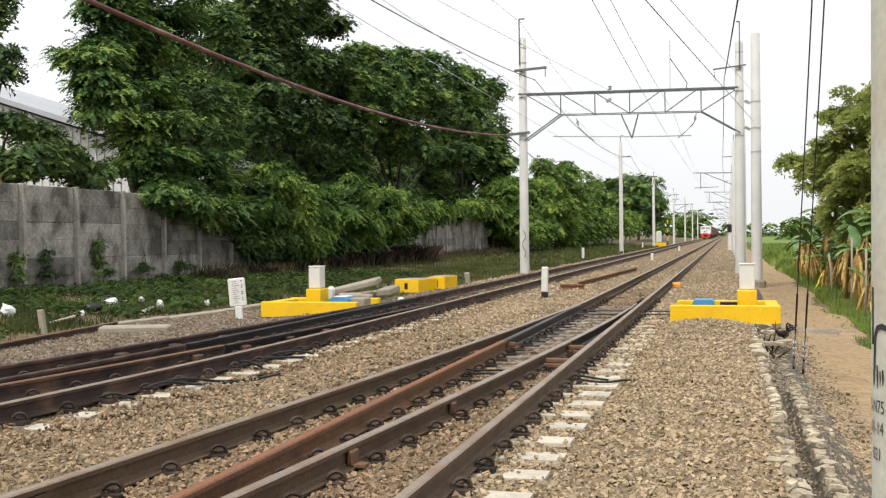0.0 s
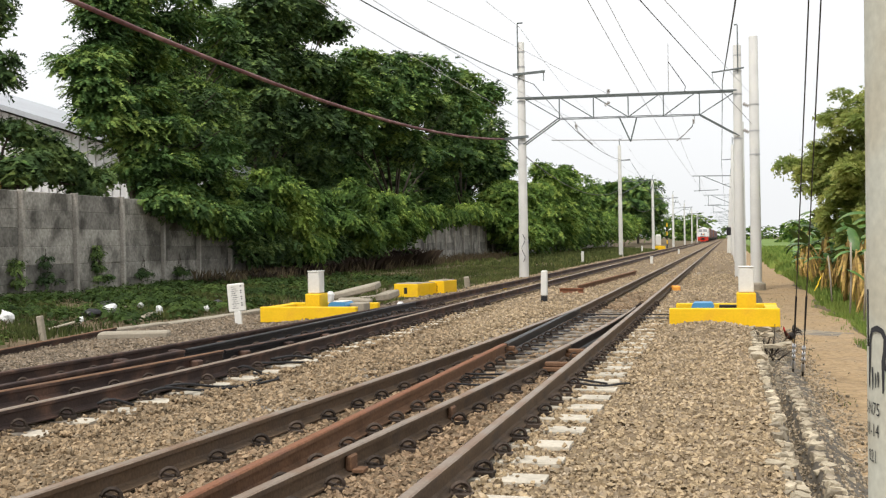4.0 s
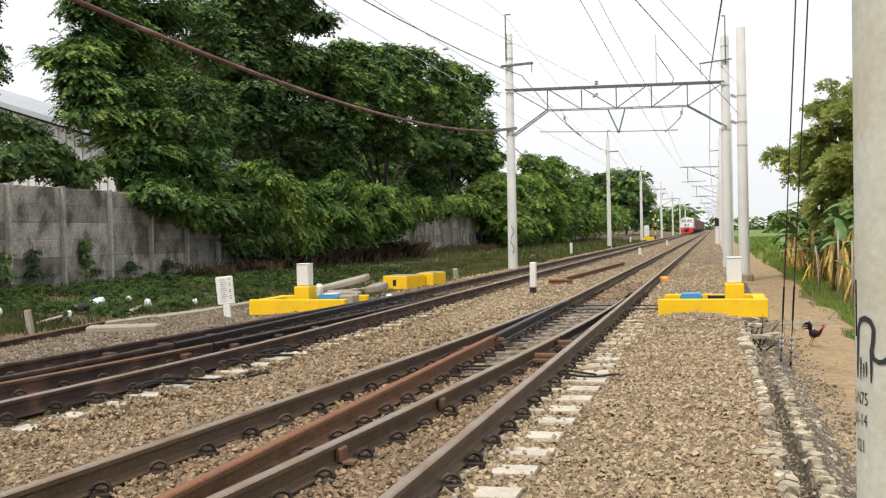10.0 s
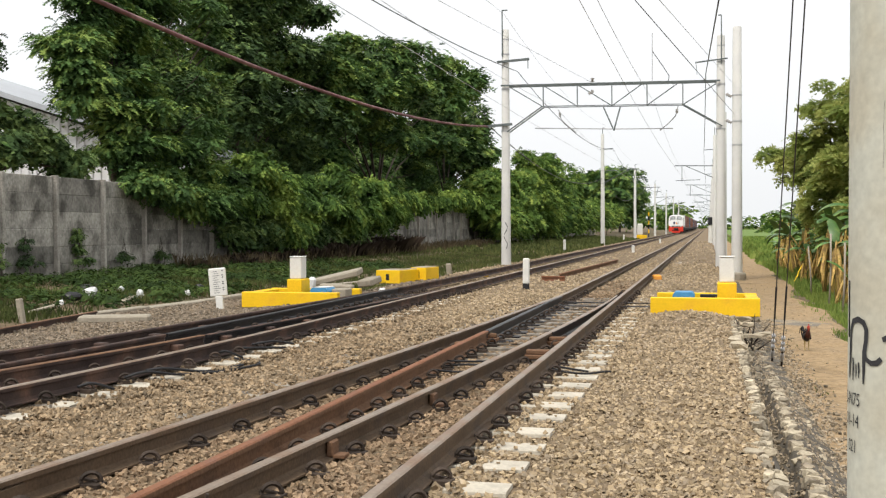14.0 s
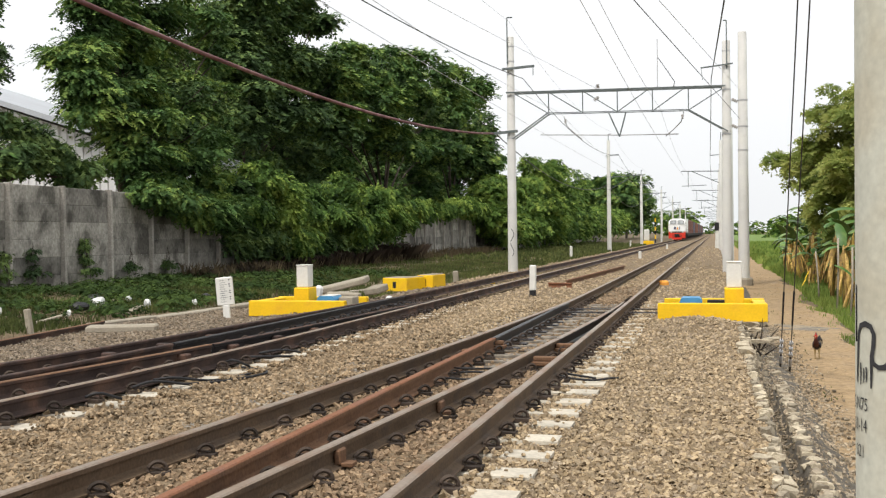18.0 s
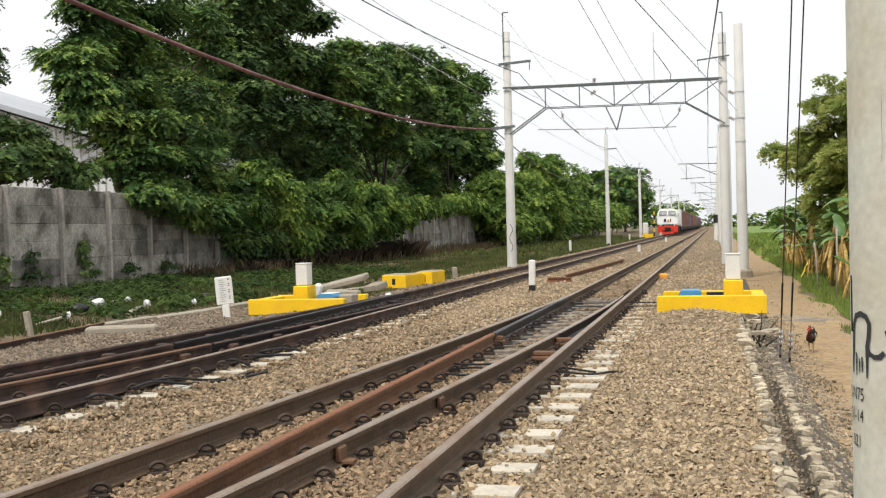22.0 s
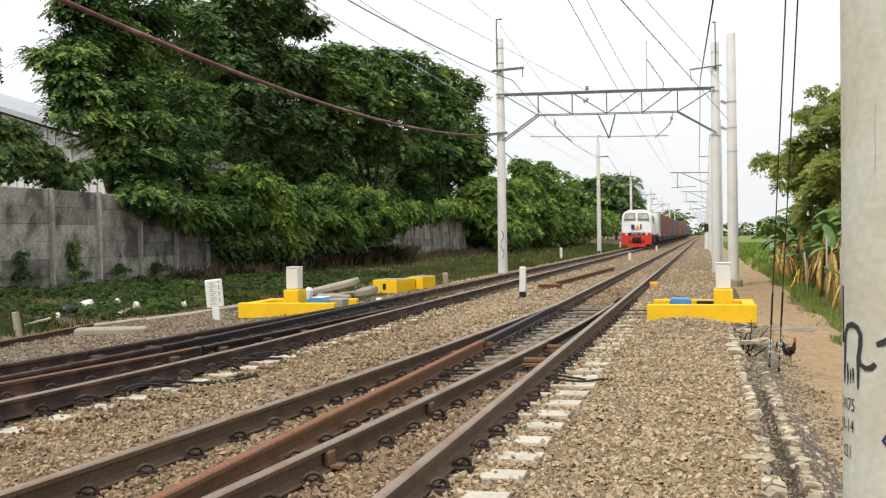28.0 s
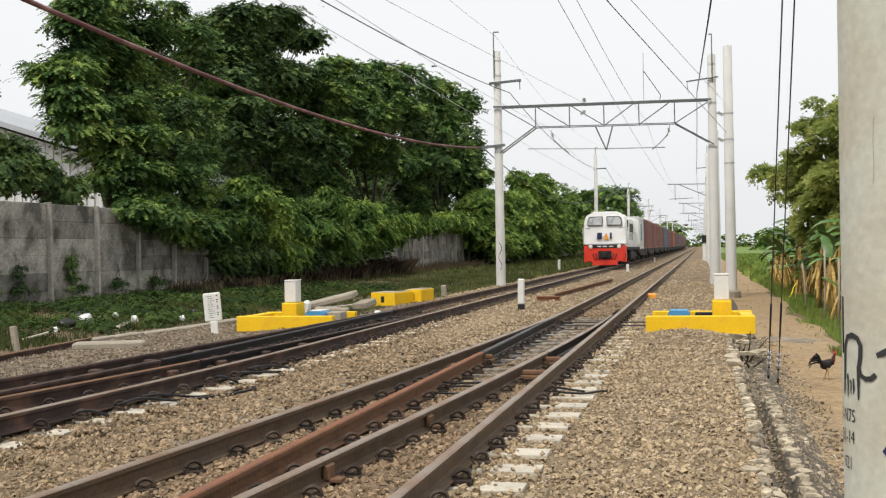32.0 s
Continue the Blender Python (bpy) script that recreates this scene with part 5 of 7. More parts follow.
part("post", lathe([(0.2, -0.3), (0.2, 0.5), (0.14, 2.0), (0.14, 2.1)], 10), M["white"], sig)
part("signal_head", boxed(-0.22, 0.18, -0.2, 0.1, 1.75, 2.5, 0.05), M["black"], sig)
rel = empty("relay_cabinet", pose(-8.7, 140, -0.3), "white arched relay cabinet on a yellow base", "cabinet")
part("cabinet", boxed(-0.35, 0.35, -0.3, 0.3, 0.5, 2.0, 0.12), M["white"], rel)
part("base", boxed(-0.7, 0.9, -0.4, 0.4, 0.0, 0.5, 0.03), M["yellow"], rel)
for z in range(6):
    part("stripe", boxed(1.05, 1.2, -0.06, 0.06, 0.2 + z * 0.55, 0.2 + z * 0.55 + 0.5, 0.01), M["yellow" if z % 2 else "black"], rel)

# flat dark-grey patch with an uneven rim, laid into the path
bm = bmesh.new()
rim = [bm.verts.new((0.62 * math.cos(a) * (1 + 0.2 * math.sin(3 * a + 1)), 1.1 * math.sin(a) * (1 + 0.15 * math.sin(5 * a)), 0.0)) for a in [k * math.pi / 12 for k in range(24)]]
top = bm.faces.new(rim)
low = bmesh.ops.extrude_face_region(bm, geom=[top])
bmesh.ops.translate(bm, verts=[v for v in low["geom"] if isinstance(v, bmesh.types.BMVert)], vec=(0, 0, 0.03))
o = tagged(new("concrete_patch", mesh_of(bm, "concrete_patch", M["patch"])), "irregular dark-grey patch in the path", "patch")
o.matrix_basis = pose(1.45, 23.6, -0.785, 0, 0, 70)

# litter on the verge
for i, (x, y, s) in enumerate(((-13.2, 20.6, 0.30), (-13.8, 17.9, 0.28), (-12.4, 21.3, 0.2), (-11.1, 28.6, 0.26), (-11.9, 22.6, 0.13), (-13.6, 22.5, 0.14), (-12.6, 18.6, 0.14), (-10.6, 30.5, 0.16))):
    bm = bmesh.new()
    bmesh.ops.create_icosphere(bm, subdivisions=2, radius=0.5)
    for v in bm.verts:
        v.co *= 1 + 0.45 * noise.noise(v.co * 3.5 + Vector((i * 3.1, 0, 0)))
        v.co.z *= 0.75
    o = tagged(new("plastic_litter", mesh_of(bm, "plastic_litter", M["litter"])), "crumpled white plastic litter in the weeds", "litter", "litter on the verge")
    o.matrix_basis = pose(x, y, float(gz(x)) + s * 0.38 + 0.05, i * 20, i * 33, i * 50) @ Matrix.Diagonal((s * 1.2, s, s, 1))


for i, (x, y, s) in enumerate(((-13.0, 19.6, 0.34), (-14.2, 22.0, 0.3), (-12.6, 24.5, 0.22))):
    bm = bmesh.new()
    bmesh.ops.create_icosphere(bm, subdivisions=2, radius=0.5)
    for v in bm.verts:
        v.co *= 1 + 0.4 * noise.noise(v.co * 4 + Vector((i * 5.3, 1, 0)))
        v.co.z *= 0.6
    o = tagged(new("plastic_bag", mesh_of(bm, "plastic_bag", M["bag"])), "crumpled black plastic bag in the weeds", "litter", "litter on the verge")
    o.matrix_basis = pose(x, y, float(gz(x)) + s * 0.3 + 0.04, 0, 0, i * 70) @ Matrix.Diagonal((s * 1.3, s, s, 1))
for i, (x, y, a) in enumerate(((-12.2, 17.3, 25), (-13.4, 21.2, -30), (-12.0, 20.0, 80))):
    o = tagged(new("broken_plank", mesh_of(boxed(-0.3, 0.3, -0.07, 0.07, 0, 0.03, 0.006), "broken_plank", M["slab"])), "weathered broken plank in the weeds", "plank", "litter on the verge")
    o.matrix_basis = pose(x, y, float(gz(x)) + 0.08, 6, -14, a)

# ---- train ----
def wheelset(parent, y, r=0.45):
    o = part("wheelset", lathe([(0.09, -0.62), (0.09, -0.5), (r, -0.5), (r, -0.44), (0.08, -0.42), (0.08, 0.42), (r, 0.44), (r, 0.5), (0.09, 0.5), (0.09, 0.62)], 16), M["under"], parent)
    o.matrix_basis = pose(0, y, r, 0, 90, 0)
    return o


def locomotive():
    ob = empty("locomotive", pose(-6.046, 300, 0), "white diesel locomotive with a red skirt hauling containers", "locomotive")
    w = 1.36
    body = [(-w, 1.40), (-w, 2.80), (-1.22, 3.22), (-1.0, 3.38), (1.0, 3.38), (1.22, 3.22), (w, 2.80), (w, 1.40)]
    bm = bmesh.new()
    a = [bm.verts.new((x * (0.93 if z > 2.4 else 0.98), 0.02 if z < 2.3 else 0.02 + (z - 2.3) * 0.30, z)) for x, z in body]
    b = [bm.verts.new((x, 0.42, z)) for x, z in body]
    c = [bm.verts.new((x, 3.1, z)) for x, z in body]
    for p, q in ((a, b), (b, c)):
        for i in range(len(body)):
            j = (i + 1) % len(body)
            bm.faces.new((p[i], q[i], q[j], p[j]))
    bm.faces.new(a)
    bm.faces.new(c[::-1])
    bmesh.ops.recalc_face_normals(bm, faces=bm.faces[:])
    bmesh.ops.bevel(bm, geom=[e for e in bm.edges], offset=0.05, segments=2, affect="EDGES")
    cab = part("cab", bm, M["loco_white"], ob, "white cab")
    bm = bmesh.new()
    prism(bm, [(-1.0, 3.30), (-0.80, 3.52), (0.80, 3.52), (1.0, 3.30)], 0.48, 2.9)
    bmesh.ops.bevel(bm, geom=bm.edges[:], offset=0.07, segments=2, affect="EDGES")
    part("cab_roof", bm, M["loco_white"], cab)
    for sx in (-1, 1):
        def tilt(bm_):
            for v in bm_.verts:
                v.co.y += max(0, v.co.z - 2.3) * 0.30
            return bm_
        def pane_outline(g):
            """The windscreen's outline, shrunk by g, with its upper outer corner cut off."""
            return [(sx * (0.13 + g), 2.62 + g), (sx * (0.11 + g), 3.16 - g), (sx * (0.18 + g), 3.21 - g), (sx * (0.95 - g), 3.19 - g), (sx * (1.06 - g), 3.06 - g), (sx * (1.10 - g), 2.66 + g), (sx * (1.04 - g), 2.61 + g)]
        fr = prism(bmesh.new(), pane_outline(0.0), -0.014, 0.06)
        f = part("window_frame", tilt(fr), M["under"], cab, "black rubber window surround")
        pn = prism(bmesh.new(), pane_outline(0.045), -0.024, 0.05)
        part("windscreen", tilt(pn), M["glass"], f, "windscreen with a pale sky reflection in its colour")
        part("wiper", bar(bmesh.new(), (sx * 0.62, 0.235, 3.18), (sx * 0.62 - 0.2, 0.10, 2.78), 0.02), M["black"], f)
        part("side_window", boxed(sx * (w + 0.004) - 0.012, sx * (w + 0.004) + 0.012, 0.95, 1.75, 2.25, 2.95, 0.01), M["under"], cab, "dark cab side window")
        part("handrail", tube("handrail", [(sx * (w + 0.06), 0.55, 1.3), (sx * (w + 0.07), 0.55, 2.5)], 0.02, M["loco_white"], 6), None, cab)
        part("grab_bar", boxed(sx * 1.08 - 0.14, sx * 1.08 + 0.14, -0.03, 0.0, 2.42, 2.455, 0.005), M["under"], cab)
        part("headlight", lathe([(0.12, -0.03), (0.13, 0), (0.11, 0.03), (0.04, 0.04)], 14), M["lamp"], ob, "round headlight").matrix_basis = pose(sx * 0.90, -0.06, 1.28, 90, 0, 0)
        part("step", boxed(sx * 1.18 - 0.16, sx * 1.18 + 0.16, 0.15, 0.6, 0.28, 0.95, 0.02), M["loco_red"], ob)
    skirt = bmesh.new()
    prism(skirt, [(-1.33, 1.34), (-1.33, 0.95), (-1.24, 0.80), (-1.16, 0.40), (-0.86, 0.34), (-0.74, 0.22), (0.74, 0.22), (0.86, 0.34), (1.16, 0.40), (1.24, 0.80), (1.33, 0.95), (1.33, 1.34)], 0.0, 0.5)
    part("skirt", skirt, M["loco_red"], ob, "red front skirt")
    plow = bmesh.new()
    prism(plow, [(-0.84, 0.10), (-0.66, 0.40), (0.66, 0.40), (0.84, 0.10)], -0.22, 0.0)
    part("plough", plow, M["loco_red"], ob)
    part("number_band", boxed(-1.06, 1.06, -0.03, 0.4, 1.18, 1.395, 0.02), M["under"], ob, "dark band with headlights")
    for x in (-0.35, 0.0, 0.4):
        part("print_bar", boxed(x - 0.13, x + 0.13, -0.037, -0.032, 1.26, 1.33), M["litter"], ob, "illegible pale print")
    part("coupler", boxed(-0.17, 0.17, -0.46, 0.0, 0.56, 0.92, 0.05), M["under"], ob, "black coupler")
    part("coupler_plate", boxed(-0.42, 0.42, -0.05, 0.0, 0.48, 1.0, 0.04), M["under"], ob, "black coupler pocket")
    for x in (-0.72, -0.55, -0.36, 0.36, 0.55, 0.72):
        part("brake_hose", tube("brake_hose", [(x, -0.02, 0.82), (x, -0.16, 0.7), (x * 0.9, -0.18, 0.5), (x * 0.8, -0.1, 0.42)], 0.03, M["under"], 6), None, ob)
    # plain shapes for the emblem
    for outline, mt in (([(-0.50, 1.74), (-0.46, 2.16), (-0.16, 2.16), (-0.20, 1.74)], "logo_blue"),
                        ([(-0.10, 1.74), (0.10, 2.16), (0.26, 1.74)], "logo_orange"), ([(0.32, 1.74), (0.34, 2.16), (0.46, 2.16), (0.44, 1.74)], "logo_blue")):
        part("emblem", prism(bmesh.new(), outline, -0.04, -0.012), M[mt], cab)
    hood = bmesh.new()
    prism(hood, [(-1.0, 1.25), (-1.0, 3.2), (-0.8, 3.4), (0.8, 3.4), (1.0, 3.2), (1.0, 1.25)], 3.12, 12.6)
    part("engine_hood", hood, M["loco_white"], ob)
    rear = bmesh.new()
    prism(rear, body, 12.62, 15.3)
    part("rear_cab", rear, M["loco_white"], ob)
    part("walkway", boxed(-1.34, 1.34, 0.52, 15.3, 1.03, 1.22, 0.02), M["under"], ob)
    part("fuel_tank", boxed(-1.25, 1.25, 5.8, 9.6, 0.3, 1.02, 0.12), M["under"], ob)
    for y in np.arange(3.4, 12.5, 1.3):
        for sx in (-1, 1):
            part("railing_post", boxed(sx * 1.31 - 0.02, sx * 1.31 + 0.02, y - 0.02, y + 0.02, 1.22, 2.15), M["loco_white"], ob)
            part("louvre", boxed(sx * 1.006 - 0.012, sx * 1.006 + 0.012, y + 0.1, y + 1.0, 1.7, 2.9, 0.006), M["under"], ob)
    for sx in (-1, 1):
        part("railing", boxed(sx * 1.31 - 0.02, sx * 1.31 + 0.02, 3.2, 12.5, 2.15, 2.19), M["loco_white"], ob)
    for y0 in (1.3, 11.0):
        part("bogie_frame", boxed(-1.12, 1.12, y0 - 0.35, y0 + 3.3, 0.42, 0.82, 0.05), M["under"], ob)
        for k in (0.2, 1.5, 2.8):
            wheelset(ob, y0 + k)
    part("horn", tube("horn", [(0.2, 1.0, 3.7), (0.2, 0.6, 3.72)], [0.04, 0.09], M["grey_wire"], 8), None, ob)
    part("exhaust_stack", boxed(-0.3, 0.3, 7.0, 7.8, 3.41, 3.6, 0.03), M["under"], ob)
    return ob


def wagon(kind):
    ob = empty("container_wagon", pose(-6.046, 330, 0), {"red": "flat wagon carrying a dull-red shipping container", "white": "flat wagon carrying a white and a dull-red container", "blue": "flat wagon carrying a dark-blue shipping container", "orange": "flat wagon carrying an orange shipping container"}[kind], "wagon", "wagons of the freight train")
    L_ = 13.2
    part("underframe", boxed(-1.2, 1.2, 0.3, L_ - 0.3, 0.72, 1.0, 0.03), M["under"], ob)
    part("side_sill", boxed(-1.24, 1.24, 1.5, L_ - 1.5, 0.5, 0.73, 0.02), M["under"], ob)
    for y0 in (1.3, L_ - 3.1):
        part("bogie_frame", boxed(-1.02, 1.02, y0 - 0.3, y0 + 2.1, 0.32, 0.62, 0.04), M["under"], ob)
        wheelset(ob, y0, 0.4), wheelset(ob, y0 + 1.8, 0.4)
    for y0, y1 in ((0.45, 6.52), (6.62, 12.70)):
        paint = M["cont_red" if kind == "white" and y0 > 1 else "cont_" + kind]
        bm = boxed(-1.21, 1.21, y0, y1, 1.02, 3.58, 0.02)
        for i in range(20):
            yy = y0 + 0.22 + i * (y1 - y0 - 0.5) / 19
            for sx in (-1, 1):
                box(bm, sx * 1.222 - 0.014, sx * 1.222 + 0.014, yy, yy + 0.13, 1.16, 3.42)
        c = part("container", bm, paint, ob)
        for yy in (y0, y1 - 0.12):
            part("corner_post", boxed(-1.235, 1.235, yy - 0.003, yy + 0.123, 1.02, 3.60, 0.01), paint, c)
    if kind == "white":
        part("emblem", boxed(1.24, 1.25, 2.2, 3.6, 1.7, 3.0), M["cont_blue"], ob, "dark teal panel mark")
    return ob


loco = locomotive()
TRAIN = [(loco, 0.0)]
base = {k: wagon(k) for k in ("white", "red", "blue", "orange")}
used = {}
for i, k in enumerate(["white", "red", "red", "red", "blue", "red", "red", "orange", "red", "blue", "red", "red", "blue", "red", "red", "red", "blue", "red"]):
    w_ = base[k] if k not in used else copy_thing(base[k], base[k].matrix_basis)
    used[k] = 1
    TRAIN.append((w_, 16.2 + 13.8 * i))


# ---- rooster ----
BIRD_LEGS = []


def rooster():
    ob = empty("rooster", pose(1.5, 18, -0.75), "black rooster with a rust-red neck and red comb on the path", "rooster")
    bm = bmesh.new()
    bmesh.ops.create_icosphere(bm, subdivisions=3, radius=1)
    for v in bm.verts:
        x, y, z = v.co
        v.co = Vector((x * 0.16 + 0.0, y * 0.075, z * 0.085 + 0.24 + x * 0.02 + (0.05 * x * x if x > 0 else 0)))
    part("body", bm, M["feather"], ob, "black feathered body", True)
    part("neck", tube("neck", [(0.10, 0, 0.26), (0.15, 0, 0.32), (0.17, 0, 0.38), (0.18, 0, 0.41)], [0.065, 0.05, 0.032, 0.028], M["feather_red"], 10), None, ob, "rust-red neck hackle")
    bm = bmesh.new()
    bmesh.ops.create_icosphere(bm, subdivisions=2, radius=0.034, matrix=pose(0.19, 0, 0.425))
    hd = part("head", bm, M["comb"], ob, "red face", True)
    bm = bmesh.new()
    prism(bm, [(0.155, 0.445), (0.16, 0.485), (0.175, 0.465), (0.185, 0.495), (0.198, 0.468), (0.212, 0.485), (0.215, 0.44)], -0.006, 0.006)
    part("comb", bm, M["comb"], hd)
    part("beak", tube("beak", [(0.215, 0, 0.425), (0.25, 0, 0.412)], [0.012, 0.002], M["shank"], 6), None, hd)
    part("wattle", tube("wattle", [(0.205, 0, 0.41), (0.205, 0, 0.375)], [0.012, 0.008], M["comb"], 6), None, hd)
    for sy in (-1, 1):
        bm = bmesh.new()
        bmesh.ops.create_icosphere(bm, subdivisions=2, radius=1)
        for v in bm.verts:
            v.co = Vector((v.co.x * 0.12 - 0.02, v.co.y * 0.018 + sy * 0.072, v.co.z * 0.055 + 0.25 - v.co.x * 0.02))
        part("wing", bm, M["feather_red"] if sy == 2 else M["feather"], ob, "", True)
        lg = part("leg", tube("leg", [(0.0, sy * 0.04, 0.19), (0.01, sy * 0.04, 0.12), (-0.01, sy * 0.04, 0.02), (0.0, sy * 0.04, 0.005)], [0.03, 0.014, 0.009, 0.009], M["shank"], 6), None, ob)
        BIRD_LEGS.append(lg)
        for a in (-25, 0, 25, 180):
            part("toe", tube("toe", [(0, sy * 0.04, 0.006), (0.05 * math.cos(radians(a)), sy * 0.04 + 0.05 * math.sin(radians(a)), 0.004)], [0.007, 0.004], M["shank"], 5), None, lg)
    for i, (h, b) in enumerate(((0.40, -0.30), (0.42, -0.25), (0.36, -0.35), (0.31, -0.36), (0.27, -0.34), (0.38, -0.22), (0.33, -0.32))):
        y = (i - 3) * 0.012
        part("tail_feather", tube("tail_feather", [(-0.12, y * 0.4, 0.26), (-0.18, y, 0.26 + (h - 0.26) * 0.75), (-0.24, y * 1.4, h), (b - 0.02, y * 1.8, h - 0.03), (b - 0.08, y * 2, h - 0.12)], [0.02, 0.02, 0.018, 0.014, 0.004], M["feather"], 5), None, ob)
    return ob


bird = rooster()
bird.scale = (0.62, 0.78, 0.90)


# ---- plants ----
def leaves(name, blobs, n, spray, leaf, width, droop, material, seed, leaflets=6, upper=0.15, lump=0.30, shell=0.62, tri=False):
    """A crown of sprays of leaflets in lumpy ellipsoids (x, y, z, rx, ry, rz); one quad or triangle a leaflet."""
    r = np.random.default_rng(seed)
    B = np.array(blobs, float)
    wgt = (B[:, 3] * B[:, 4] + B[:, 4] * B[:, 5] + B[:, 3] * B[:, 5])
    k = r.choice(len(B), n, p=wgt / wgt.sum())
    d = r.normal(0, 1, (n, 3))
    d[:, 2] += upper
    d /= np.linalg.norm(d, axis=1)[:, None]
    c, rad = B[k, :3], B[k, 3:]
    lumps = wob(d * 2.6 + k[:, None] * 3.7, 1.35, seed) + 0.6 * wob(d * 6.0 + k[:, None], 1.5, seed + 2)
    f = (shell + (1 - shell) * r.uniform(0, 1, n) ** 0.55) * (1 + lump * lumps) + r.exponential(0.08, n)
    P = c + d * rad * f[:, None]
    h = np.stack([d[:, 0], d[:, 1], 0 * d[:, 0]], -1) + r.normal(0, 0.6, (n, 3)) * [1, 1, 0.25]
    h /= np.linalg.norm(h, axis=1)[:, None] + 1e-6
    side = np.cross(h, [0, 0, 1.0])
    side /= np.linalg.norm(side, axis=1)[:, None] + 1e-6
    sc = r.uniform(0.65, 1.3, n)
    out = []
    for i in range(leaflets):
        t = (i // 2 + 0.6) / (leaflets / 2)
        s = 1 if i % 2 else -1
        p = P + h * (spray * sc * t)[:, None] - np.array([0, 0, 1.0]) * (spray * sc * droop * t * t)[:, None]
        ld = side * s + h * 0.55 + r.normal(0, 0.28, (n, 3)) - np.array([0, 0, 0.35 * droop])
        ld /= np.linalg.norm(ld, axis=1)[:, None]
        up = np.array([0, 0, 0.45]) + 0.9 * d + r.normal(0, 0.2, (n, 3))
        wv = np.cross(ld, up)
        wv /= np.linalg.norm(wv, axis=1)[:, None] + 1e-6
        L_, W_ = (leaf * sc * r.uniform(0.75, 1.2, n))[:, None], (width * sc)[:, None]
        if tri:
            out.append(np.stack([p + wv * W_ * 0.5, p + ld * L_ - np.array([0, 0, 0.12]) * L_, p - wv * W_ * 0.5], 1))
            continue
        out.append(np.stack([p, p + ld * L_ * 0.5 + wv * W_ * 0.5, p + ld * L_ - np.array([0, 0, 0.12]) * L_, p + ld * L_ * 0.5 - wv * W_ * 0.5], 1))
    V = np.concatenate(out).reshape(-1, 3)
    return arr_mesh(name, V, np.arange(len(V)).reshape(-1, 3 if tri else 4), material)


def fronds(name, blobs, n, length, leaf, droop, material, seed, pairs=4, upper=0.75, lump=0.45, shell=0.35, roll=0.5):
    """A crown of feathered fronds in lumpy ellipsoids: each frond is one piece, leaflets in pairs along a bent midrib."""
    r = np.random.default_rng(seed)
    B = np.array(blobs, float)
    wgt = B[:, 3] * B[:, 4] + B[:, 4] * B[:, 5] + B[:, 3] * B[:, 5]
    k = r.choice(len(B), n, p=wgt / wgt.sum())
    d = r.normal(0, 1, (n, 3))
    d[:, 2] += upper
    d /= np.linalg.norm(d, axis=1)[:, None]
    lumps = wob(d * 2.6 + k[:, None] * 3.7, 1.35, seed) + 0.6 * wob(d * 6.0 + k[:, None], 1.5, seed + 2)
    f = (shell + (1 - shell) * r.uniform(0, 1, n) ** 0.55) * (1 + lump * lumps) + r.exponential(0.13, n)
    P = B[k, :3] + d * B[k, 3:] * f[:, None]
    turn = r.normal(0, 1, (len(B), 3))[k]
    h = d * [1, 1, 0.35] + 0.5 * turn * [1, 1, 0.2] + r.normal(0, 0.35, (n, 3)) * [1, 1, 0.4]
    h /= np.linalg.norm(h, axis=1)[:, None] + 1e-6
    side = np.cross(h, [0, 0, 1.0])
    side /= np.linalg.norm(side, axis=1)[:, None] + 1e-6
    a = r.normal(0, roll, n)[:, None]
    side = side * np.cos(a) + np.cross(side, h) * np.sin(a)
    L_ = (length * r.uniform(0.6, 1.3, n))[:, None]
    down = np.array([0, 0, 1.0]) * droop
    rib = [P + h * L_ * t - down * L_ * t * t for t in np.linspace(0, 1, pairs + 1)]
    tips = []
    for j in range(pairs):
        w = leaf * math.sin(math.pi * (0.22 + 0.68 * (j + 0.5) / pairs))
        mid = rib[j] * 0.35 + rib[j + 1] * 0.65
        for sg in (1, -1):
            tips.append(mid + (side * sg + h * 0.45 + r.normal(0, 0.12, (n, 3)) - down * 0.22) * w * L_ / length)
    V = np.stack(rib + tips, 1)
    m = V.shape[1]
    F = np.array([(j, j + 1, pairs + 1 + 2 * j + q) for j in range(pairs) for q in (0, 1)])
    return arr_mesh(name, V.reshape(-1, 3), (F[None] + m * np.arange(n)[:, None, None]).reshape(-1, 3), material)


def limbs(base, blobs, r0):
    """Trunk and limbs reaching into each blob."""
    vs, fs = [], []
    b = Vector(base)
    fork = b + Vector((0, 0, min(x[2] for x in blobs) * 0.55 + 0.8))
    runs = [([b + Vector((0, 0, -0.3)), b.lerp(fork, 0.5) + Vector((0.1, 0.05, 0)), fork], [r0 * 1.25, r0, r0 * 0.8])]
    for x in blobs:
        e = Vector(x[:3])
        m = fork.lerp(e, 0.5) + Vector((0, 0, 0.4))
        runs.append(([fork, m, e], [r0 * 0.7, r0 * 0.4, r0 * 0.12]))
        for q in range(4):
            o = Vector((math.cos(q * 1.7 + x[0]) * x[3], math.sin(q * 1.7 + x[0]) * x[4], (0.3 + 0.25 * math.sin(q * 2.1)) * x[5])) * 0.8
            runs.append(([m.lerp(e, 0.4), m.lerp(e, 0.7) + o * 0.45, e + o], [r0 * 0.3, r0 * 0.16, r0 * 0.05]))
    for p, rad in runs:
        v, f = tube_arrays(p, rad, 7)
        fs += [tuple(i + len(vs) for i in q) for q in f]
        vs += [tuple(w) for w in v]
    me = bpy.data.meshes.new("trunk")
    me.from_pydata(vs, [], fs)
    me.materials.append(M["bark"])
    me.shade_smooth()
    return me


